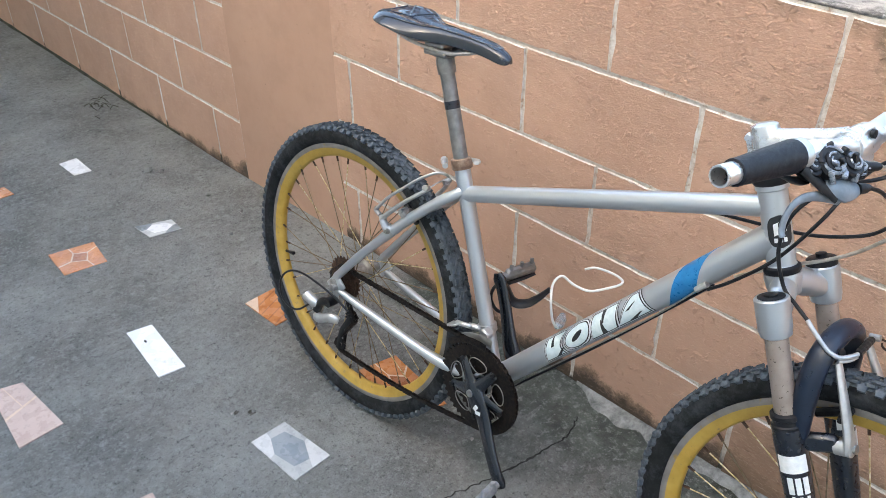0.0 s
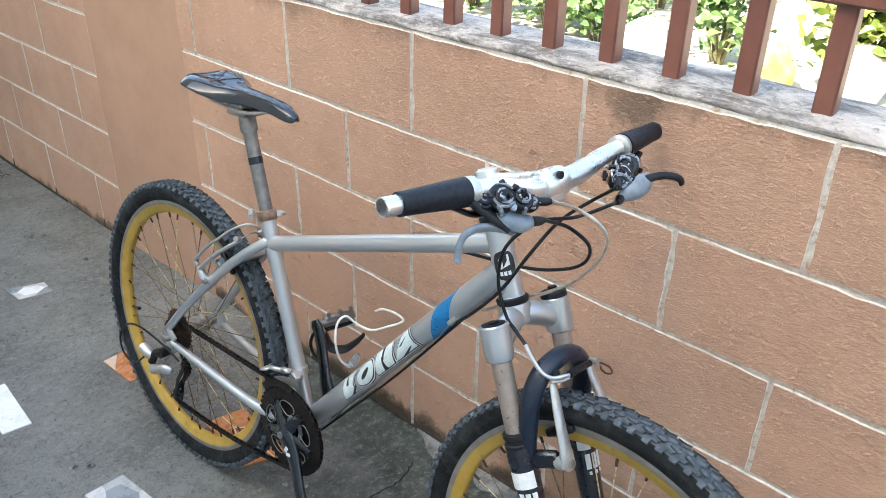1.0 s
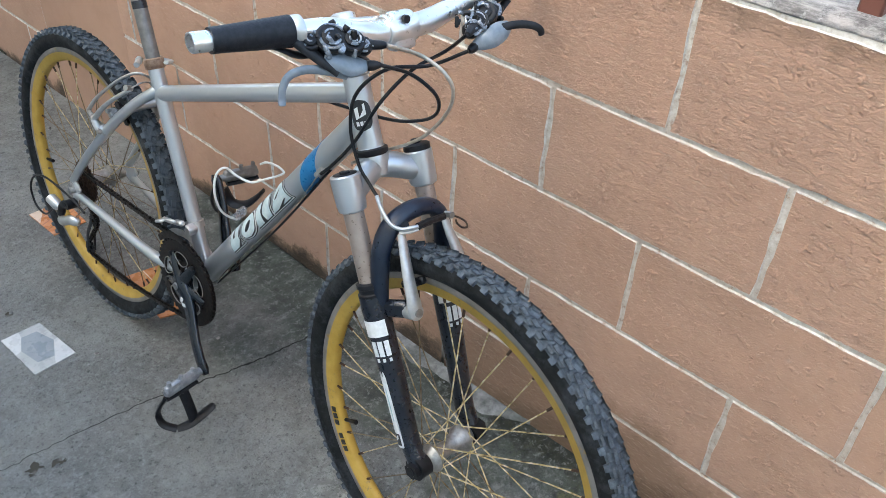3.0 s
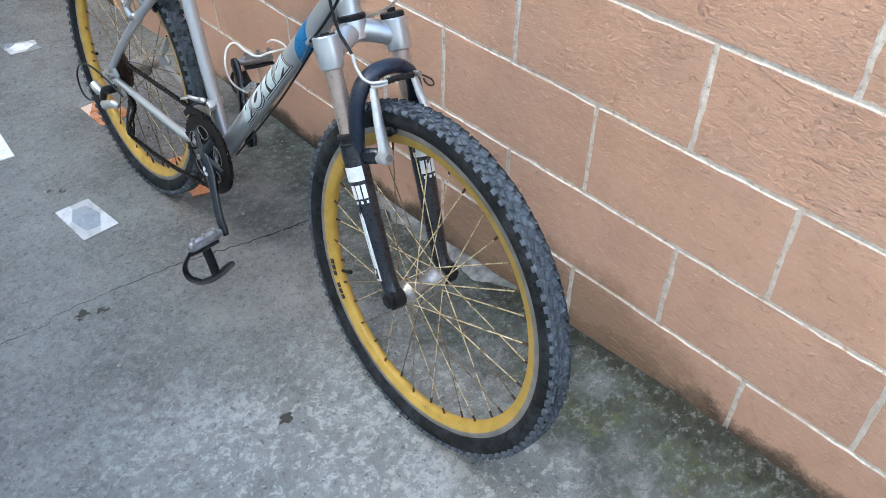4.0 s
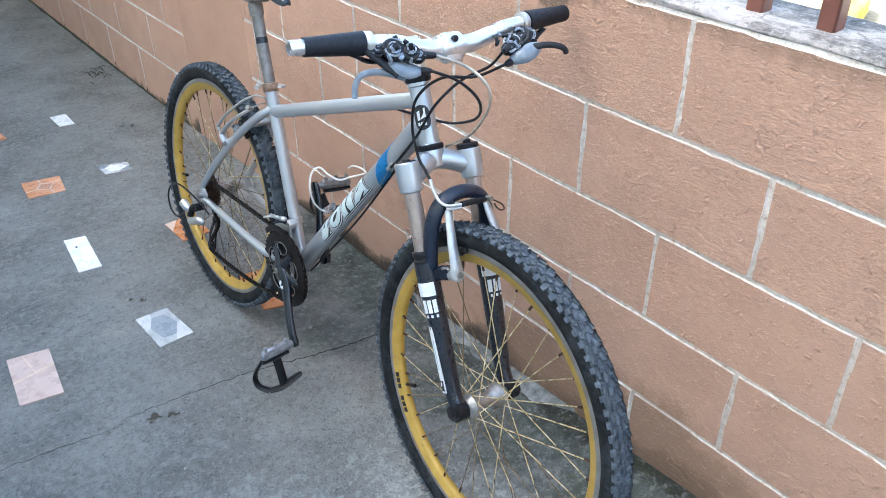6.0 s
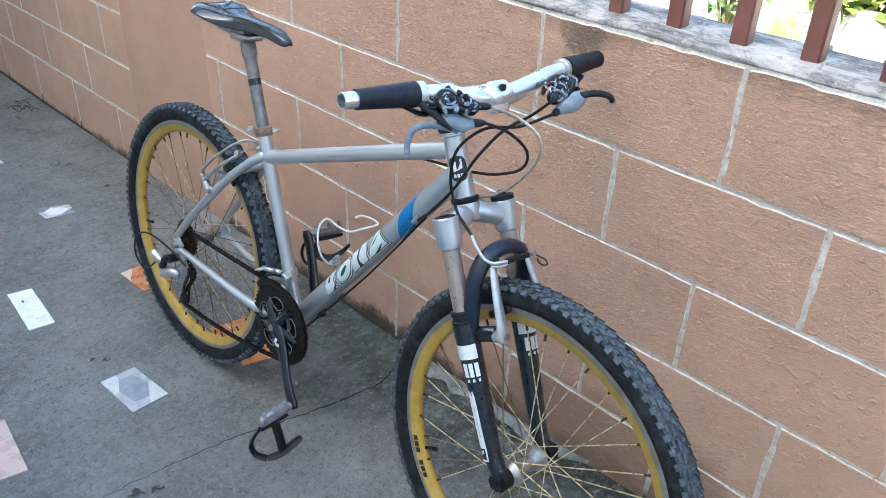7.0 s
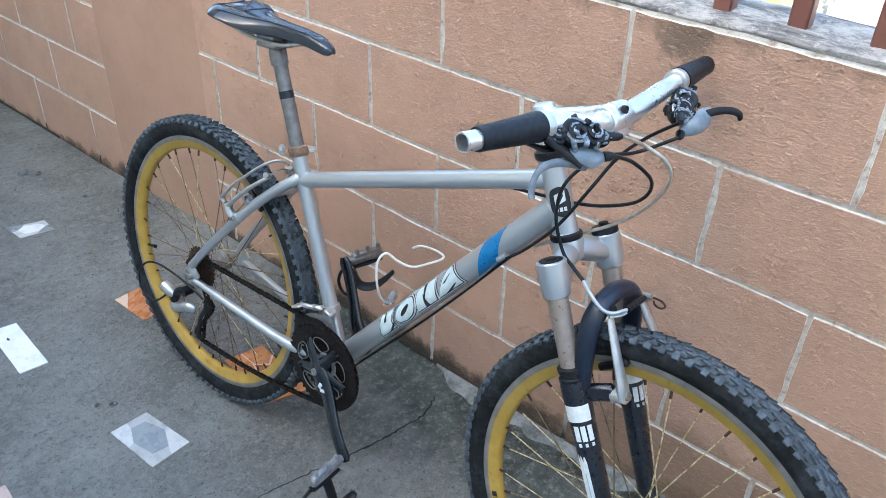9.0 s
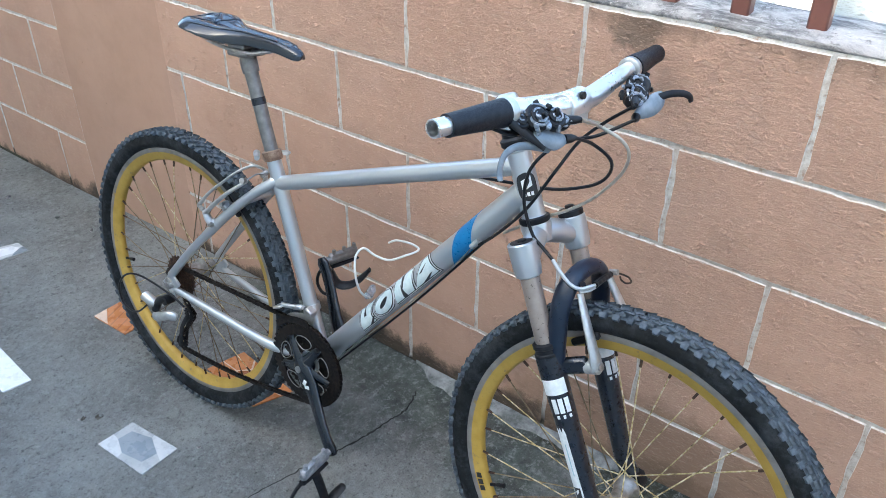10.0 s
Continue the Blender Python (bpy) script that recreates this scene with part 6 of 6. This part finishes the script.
# headset, stem, bar
bm = bmesh.new()
sweep(bm, [fk(s, 0, 0) for s in (-0.118, -0.122, -0.130, -0.134, -0.140, -0.142)], [0.0215, 0.0245, 0.0245, 0.020, 0.020, 0.0165], 22)
headset = part("upper_headset", bm, BLACK, bicycle, "black upper headset", STEER)
bm = bmesh.new()
sweep(bm, [fk(s, 0, 0) for s in (-0.140, -0.144, -0.186, -0.196, -0.199)], [0.0175, 0.0190, 0.0190, 0.0175, 0.012], 20)
BAR_C = Vector((0.905, 0, 0.968))
stem_a = fk(-0.172, 0, 0)
sweep(bm, spline([stem_a, stem_a + (BAR_C - stem_a) * 0.5 + Vector((0, 0, 0.002)), BAR_C - Vector((0.010, 0, 0.001))], 4), [0.0185, 0.018, 0.017, 0.0165, 0.016, 0.0158, 0.0158, 0.0162, 0.017], 16, (0.95, 1.05))
lathe(bm, [(0.0190, -0.024), (0.0205, -0.022), (0.0205, 0.022), (0.0190, 0.024)], 22, BAR_C)
brick(bm, (0.020, 0.040, 0.050), Matrix.Translation(BAR_C + Vector((0.006, 0, 0))) @ pose(0, 0, 0, 0, -15, 0), 0.007, 0, 3)
stem = part("stem", bm, BAR_ALLOY, bicycle, "polished silver handlebar stem", STEER)
for y, z in ((0.0, 0.017), (0.0, -0.018)):
    bm = bmesh.new()
    p = BAR_C + Vector((0.013, y, z))
    rod(bm, p, p + Vector((0.005, 0, 0.001)), 0.0055, 12)
    part("bolt", bm, BLACK, stem)
bm = bmesh.new()
p = fk(-0.170, -0.019, 0)
for q in (-0.012, 0.010):
    rod(bm, p - AXIS * q + LEFT * -0.012, p - AXIS * q + LEFT * 0.012 - AHEAD * 0.004, 0.0045, 10)
brick(bm, (0.012, 0.020, 0.036), Matrix.Translation(p) @ pose(0, 0, 0, 0, -23, 0), 0.003)
part("clamp_ear", bm, BAR_ALLOY, stem)


def bar_at(y):
    """The bar's centre line: it rises from the clamp and sweeps back to the grips."""
    a = abs(y)
    k = max(0.0, min(1.0, (a - 0.035) / 0.10))
    k = k * k * (3 - 2 * k)
    return Vector((BAR_C.x + 0.006 * k - 0.125 * max(0.0, a - 0.12), y, BAR_C.z + 0.024 * k + 0.02 * max(0.0, a - 0.13)))


bm = bmesh.new()
ends = (-0.283, 0.268)
ys = [ends[0] + (ends[1] - ends[0]) * i / 56 for i in range(57)]
sweep(bm, [bar_at(y) for y in ys], [0.0158 - 0.0040 * max(0.0, min(1.0, (abs(y) - 0.05) / 0.09)) for y in ys], 18, caps=False)
sweep(bm, [bar_at(y) for y in ys], [0.0098] * len(ys), 12, caps=False)
for y in ends:
    c, way = bar_at(y), Vector((0, 1, 0))
    lathe(bm, [(0.0098, -0.0004), (0.0118, -0.0004), (0.0118, 0.0004), (0.0098, 0.0004)], 18, c, closed=True)
bar = part("handlebar", bm, BAR_ALLOY, bicycle, "polished silver riser handlebar", STEER)
bm = bmesh.new()
rod(bm, bar_at(-0.262), bar_at(-0.258), 0.0105, 12)
part("bar_plug", bm, BLACK, bar)
for y0, y1 in ((-0.262, -0.166), (0.162, 0.262)):
    bm = bmesh.new()
    n_r = 34
    ys = [y0 + (y1 - y0) * i / n_r for i in range(n_r + 1)]
    inner = -0.166 if y0 < 0 else 0.162
    sweep(bm, [bar_at(y) for y in ys], [0.0146 + (0.0003 if i % 2 else 0) + 0.0042 * max(0.0, 1 - abs(y - inner) / 0.085) for i, y in enumerate(ys)], 20)
    if y0 > 0:
        sweep(bm, [bar_at(0.258), bar_at(0.266), bar_at(0.269)], [0.0150, 0.0148, 0.0110], 18)
    part("grip", bm, GRIP, bar, "black rubber grip")
    bm = bmesh.new()
    a, b = (inner * 0.995, inner * 0.91)
    sweep(bm, [bar_at(a), bar_at(a * 0.985), bar_at(b * 1.015), bar_at(b)], [0.0165, 0.0182, 0.0182, 0.0150], 20)
    part("grip_collar", bm, ALLOY, bar, "silver grip collar")


def disc(bm, c, axis, r, thick, n=16, mat=0):
    """A flat round plate with a softened rim."""
    axis = Vector(axis).normalized()
    c = Vector(c)
    sweep(bm, [c - axis * thick / 2, c - axis * thick * 0.35, c + axis * thick * 0.35, c + axis * thick / 2], [r * 0.9, r, r, r * 0.88], n, mat=mat)


def control(sgn, dx, dz):
    """Shifter pod of stacked discs, brake lever body and two-finger blade under the bar."""
    at = lambda x, y, z: Vector((x + dx, y * sgn, z + dz))
    face = Vector((0.55, -0.45 if sgn > 0 else -0.25, 0.70)).normalized()
    bm = bmesh.new()
    sweep(bm, spline([at(0.912, 0.152, 0.978), at(0.918, 0.135, 0.974), at(0.928, 0.112, 0.970), at(0.938, 0.088, 0.970)], 4), [0.009, 0.011, 0.0125, 0.013, 0.0135, 0.0135, 0.0135, 0.013, 0.0125, 0.012, 0.011, 0.010, 0.007], 12)
    pod = part("shifter", bm, BLACK, bar, "black and grey shifter pod")
    spots = [((0.919, 0.150, 0.980), 0.0135), ((0.929, 0.126, 0.983), 0.0190), ((0.940, 0.102, 0.979), 0.0165), ((0.944, 0.088, 0.973), 0.0115)]
    r_pod = random.Random(5 if sgn < 0 else 8)
    u = face.cross(Vector((0, 1, 0))).normalized()
    v = face.cross(u)
    for p, r in spots:
        tip = (face + Vector((r_pod.uniform(-0.3, 0.3), r_pod.uniform(-0.3, 0.3), r_pod.uniform(-0.3, 0.3)))).normalized()
        bm = bmesh.new()
        disc(bm, at(*p), tip, r, 0.014)
        disc(bm, at(*p) + tip * 0.007, tip, r * 0.62, 0.006)
        part("shifter_disc", bm, BLACK, pod)
        bm = bmesh.new()
        for k in range(8):
            t0, t1, q = r_pod.uniform(0, 6.3), r_pod.uniform(0.7, 2.4), r_pod.choice((0.90, 0.72, 0.50, 0.28))
            ring = [at(*p) + tip * (0.0076 if q > 0.6 else 0.0104) + (u * math.cos(t0 + t1 * i / 6) + v * math.sin(t0 + t1 * i / 6)) * r * q for i in range(7)]
            sweep(bm, ring, r_pod.uniform(0.0010, 0.0022), 6)
        part("shifter_trim", bm, POD_TRIM, pod)
    for k in range(16):
        p = spots[k % 4][0]
        c = at(*p) + face * r_pod.uniform(0.003, 0.011) + u * r_pod.uniform(-0.018, 0.018) + v * r_pod.uniform(-0.018, 0.018)
        m = Matrix.Translation(c) @ Euler((r_pod.uniform(0, 3), r_pod.uniform(0, 3), r_pod.uniform(0, 3))).to_matrix().to_4x4()
        bm = bmesh.new()
        if k % 3 == 0:
            disc(bm, c, m.to_3x3() @ Vector((0.3, -0.4, 0.8)), 0.0042, 0.007, 10)
        else:
            brick(bm, (r_pod.uniform(0.008, 0.018), r_pod.uniform(0.004, 0.008), r_pod.uniform(0.004, 0.007)), m, 0.0012)
        part("shifter_detail", bm, POD_TRIM if k % 3 == 1 else BLACK, pod)
    bm = bmesh.new()
    sweep(bm, spline([at(0.922, 0.128, 0.972), at(0.916, 0.158, 0.966), at(0.906, 0.188, 0.978), at(0.902, 0.202, 0.984)], 5), [0.0065] * 8 + [0.0050] * 8, 8, (1.3, 0.55))
    part("thumb_lever", bm, BLACK, pod)
    bm = bmesh.new()
    sweep(bm, spline([at(0.919, 0.168, 0.986), at(0.932, 0.149, 0.969), at(0.947, 0.126, 0.949)], 5), [0.0066] * 8 + [0.0058] * 3, 8, (1.2, 0.6))
    part("trigger", bm, BLACK, pod)
    bm = bmesh.new()
    q = at(0.947, 0.086, 0.977)
    sweep(bm, [q, q + Vector((0.005, -0.008 * sgn, -0.001)), q + Vector((0.010, -0.016 * sgn, -0.001)), q + Vector((0.013, -0.021 * sgn, -0.001))], [0.0065, 0.0060, 0.0055, 0.0035], 10)
    part("barrel_adjuster", bm, BLACK, pod)
    # lever body: a tapering wedge, with the blade hinged at its foot
    bm = bmesh.new()
    if sgn < 0:
        body = spline([at(0.934, 0.138, 0.968), at(0.941, 0.122, 0.960), at(0.947, 0.106, 0.953), at(0.953, 0.088, 0.952)], 4)
    else:
        body = spline([at(0.964, 0.140, 0.978), at(0.964, 0.126, 0.972), at(0.961, 0.108, 0.963), at(0.953, 0.088, 0.954)], 4)
    sweep(bm, body, [0.0065, 0.0085, 0.0105, 0.0120, 0.0135, 0.0142, 0.0145, 0.0145, 0.0140, 0.0125, 0.0110, 0.0090, 0.0065], 14, (0.5, 1.0), side=Vector((0.80, 0, 0.60)))
    lever = part("brake_lever", bm, LEVER_M, bar, "blue-grey brake lever")
    bm = bmesh.new()
    if sgn < 0:
        way = [(0.946, 0.112, 0.942), (0.940, 0.132, 0.949), (0.934, 0.150, 0.953), (0.930, 0.168, 0.954), (0.928, 0.184, 0.949), (0.928, 0.192, 0.937), (0.929, 0.194, 0.924), (0.933, 0.196, 0.917)]
    else:
        way = [(0.964, 0.124, 0.976), (0.972, 0.140, 0.980), (0.980, 0.154, 0.981), (0.988, 0.166, 0.979), (0.993, 0.173, 0.974), (0.995, 0.175, 0.967)]
    line = spline([at(*p) for p in way], 5)
    sweep(bm, line, [0.0056 - 0.00003 * i for i in range(len(line) - 2)] + [0.0046, 0.0034], 10, (0.55, 1.05))
    part("blade", bm, LEVER_M if sgn < 0 else BLACK, lever)
    bm = bmesh.new()
    e = at(0.953, 0.088, 0.952)
    sweep(bm, [e, e + Vector((0.004, -0.009 * sgn, 0.0)), e + Vector((0.006, -0.016 * sgn, 0.0))], [0.0068, 0.0060, 0.0035], 10)
    part("adjuster", bm, BLACK, lever)
    return STEER @ (e + Vector((0.006, -0.016 * sgn, 0))), STEER @ (q + Vector((0.013, -0.021 * sgn, -0.001)))


brake_r, gear_r = control(-1, 0.0, 0.0)
brake_l, gear_l = control(1, 0.010, -0.006)


def cable(pts, r, mat, label, name="cable", steps=9):
    bm = bmesh.new()
    sweep(bm, spline(pts, steps), r, 8)
    part(name, bm, mat, bicycle, label)


cable([brake_r, (0.958, -0.03, 0.928), (0.974, 0.0, 0.902), (0.966, 0.022, 0.872), (0.943, 0.032, 0.846), (0.899, 0.034, 0.824), (0.856, 0.033, 0.812), (0.800, 0.026, 0.806), (0.74, 0.020, 0.800)], 0.0026, HOUSING, "black looped brake cable housing")
cable([gear_r, (0.957, -0.015, 0.950), (0.986, 0.0, 0.934), (0.995, 0.012, 0.910), (0.982, 0.022, 0.873), (0.943, 0.032, 0.823), (0.906, 0.033, 0.791), (0.862, 0.031, 0.762), (0.80, 0.026, 0.716)], 0.0026, WIRE, "pale worn gear cable housing")
cable([gear_l, (0.925, 0.07, 0.930), (0.912, 0.02, 0.908), (0.902, -0.025, 0.868), (0.868, -0.034, 0.800), (0.822, -0.031, 0.742), (0.788, -0.026, 0.708)], 0.0026, HOUSING, "black gear cable housing")
cable([brake_l, (0.930, 0.035, 0.918), (0.905, -0.020, 0.915), (0.875, -0.045, 0.875), (0.870, -0.047, 0.822), (0.890, -0.046, 0.774), (0.912, -0.047, 0.757), STEER @ Vector((0.9361, -0.045, 0.7455))], 0.0026, HOUSING, "black front brake cable housing")
dt_way = (DT1 - DT0).normalized()
below = Vector((dt_way.z, 0, -dt_way.x))
bm = bmesh.new()
p = DT0 + dt_way * 0.545 + below * 0.016 - LEFT * 0.018
rod(bm, p, p - dt_way * 0.022, 0.0048, 8)
part("cable_stop", bm, ALLOY, down_tube)
cable([p, DT0 + dt_way * 0.40 + below * 0.0255 - LEFT * 0.008, DT0 + dt_way * 0.10 + below * 0.0255 - LEFT * 0.006, DT0 + below * 0.024 - LEFT * 0.004, (0.35, -0.02, 0.288)], 0.0012, STEEL, "bare gear cable", "inner_cable")
cable([p + below * 0.006 + LEFT * 0.012, DT0 + dt_way * 0.30 + below * 0.030 + LEFT * 0.004, DT0 + dt_way * 0.02 + below * 0.030], 0.0022, HOUSING, "black cable under the down tube")
cable([(0.546, 0.041, 0.599), (0.565, 0.041, 0.611), (0.598, 0.040, 0.617), (0.622, 0.034, 0.618), (0.632, 0.014, 0.622), (0.622, -0.004, 0.617), (0.594, -0.014, 0.601), (0.570, -0.026, 0.606), (0.554, -0.040, 0.620), (0.550, -0.056, 0.608), (0.559, -0.066, 0.580), (0.562, -0.058, 0.546), (0.556, -0.036, 0.520), (0.549, -0.016, 0.505)], 0.0021, WHITE_HOUSING, "loose white cable hanging beside the frame", "loose_cable", 6)
bm = bmesh.new()
sweep(bm, [(0.552, -0.024, 0.512), (0.548, -0.012, 0.508), (0.542, 0.002, 0.510), (0.538, 0.010, 0.514)], [0.006, 0.0085, 0.009, 0.005], 10)
part("cable_tip", bm, CLEAR, bicycle, "clear plastic cable end")


# ---- the wall's blocks, each a piece of its own ----
def block_mesh(width, seed):
    """A shallow block face with slightly uneven, softened edges."""
    r = random.Random(seed)
    w, h = width / 2 - JOINT_H / 2, COURSE / 2 - JOINT_H / 2
    edge = []
    for (x0, z0), (x1, z1), k in (((-w, -h), (w, -h), 14), ((w, -h), (w, h), 7), ((w, h), (-w, h), 14), ((-w, h), (-w, -h), 7)):
        for i in range(k):
            edge.append((x0 + (x1 - x0) * i / k + r.gauss(0, 0.0010), z0 + (z1 - z0) * i / k + r.gauss(0, 0.0010)))
    bm = bmesh.new()
    front = [bm.verts.new((0, y * 0.994, z * 0.988)) for y, z in edge]
    back = [bm.verts.new((0.0042, y, z)) for y, z in edge]
    bm.faces.new(front)
    for i in range(len(edge)):
        j = (i + 1) % len(edge)
        bm.faces.new((front[i], front[j], back[j], back[i])).material_index = 1
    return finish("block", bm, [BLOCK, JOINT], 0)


def joint(row, y):
    """Upright joints stray a little from the even bond."""
    return y + SHIFT.get((row, round(y, 2)), 0.006 * noise.noise((row * 5.3, y * 3.7, 0.5)))


SHIFT = {(2, -0.38): 0.014, (3, -0.17): 0.010, (1, -0.17): -0.012, (0, -0.38): -0.003, (3, 0.24): 0.004, (2, 0.03): 0.002, (4, 0.03): -0.002, (4, 0.44): -0.002, (3, 1.06): -0.006}
full = [block_mesh(PITCH, i) for i in range(5)]
cuts = {}
pick = random.Random(11)
for y0, y1 in ((WALL_NEAR, PILLAR_Y0), (PILLAR_Y1, WALL_FAR)):
    for row in range(5):
        start = 0.03 if row % 2 == 0 else 0.235
        # the top course is a little taller, the far foot course reaches down to the lower floor
        tall, lift = (1.058, 0.006) if row == 4 else (1.17, -0.017) if row == 0 and y0 > 1 else (1.0, 0.0)
        first = math.floor((y0 - start) / PITCH)
        for k in range(first, first + 40):
            a, b = max(y0, joint(row, start + PITCH * k)), min(y1, joint(row, start + PITCH * (k + 1)))
            if b - a < 0.035:
                continue
            if abs(b - a - PITCH) < 0.0015:
                me = full[pick.randrange(5)]
            else:
                key = round((b - a) / 0.002)
                if key not in cuts:
                    cuts[key] = block_mesh(key * 0.002, 50 + len(cuts))
                me = cuts[key]
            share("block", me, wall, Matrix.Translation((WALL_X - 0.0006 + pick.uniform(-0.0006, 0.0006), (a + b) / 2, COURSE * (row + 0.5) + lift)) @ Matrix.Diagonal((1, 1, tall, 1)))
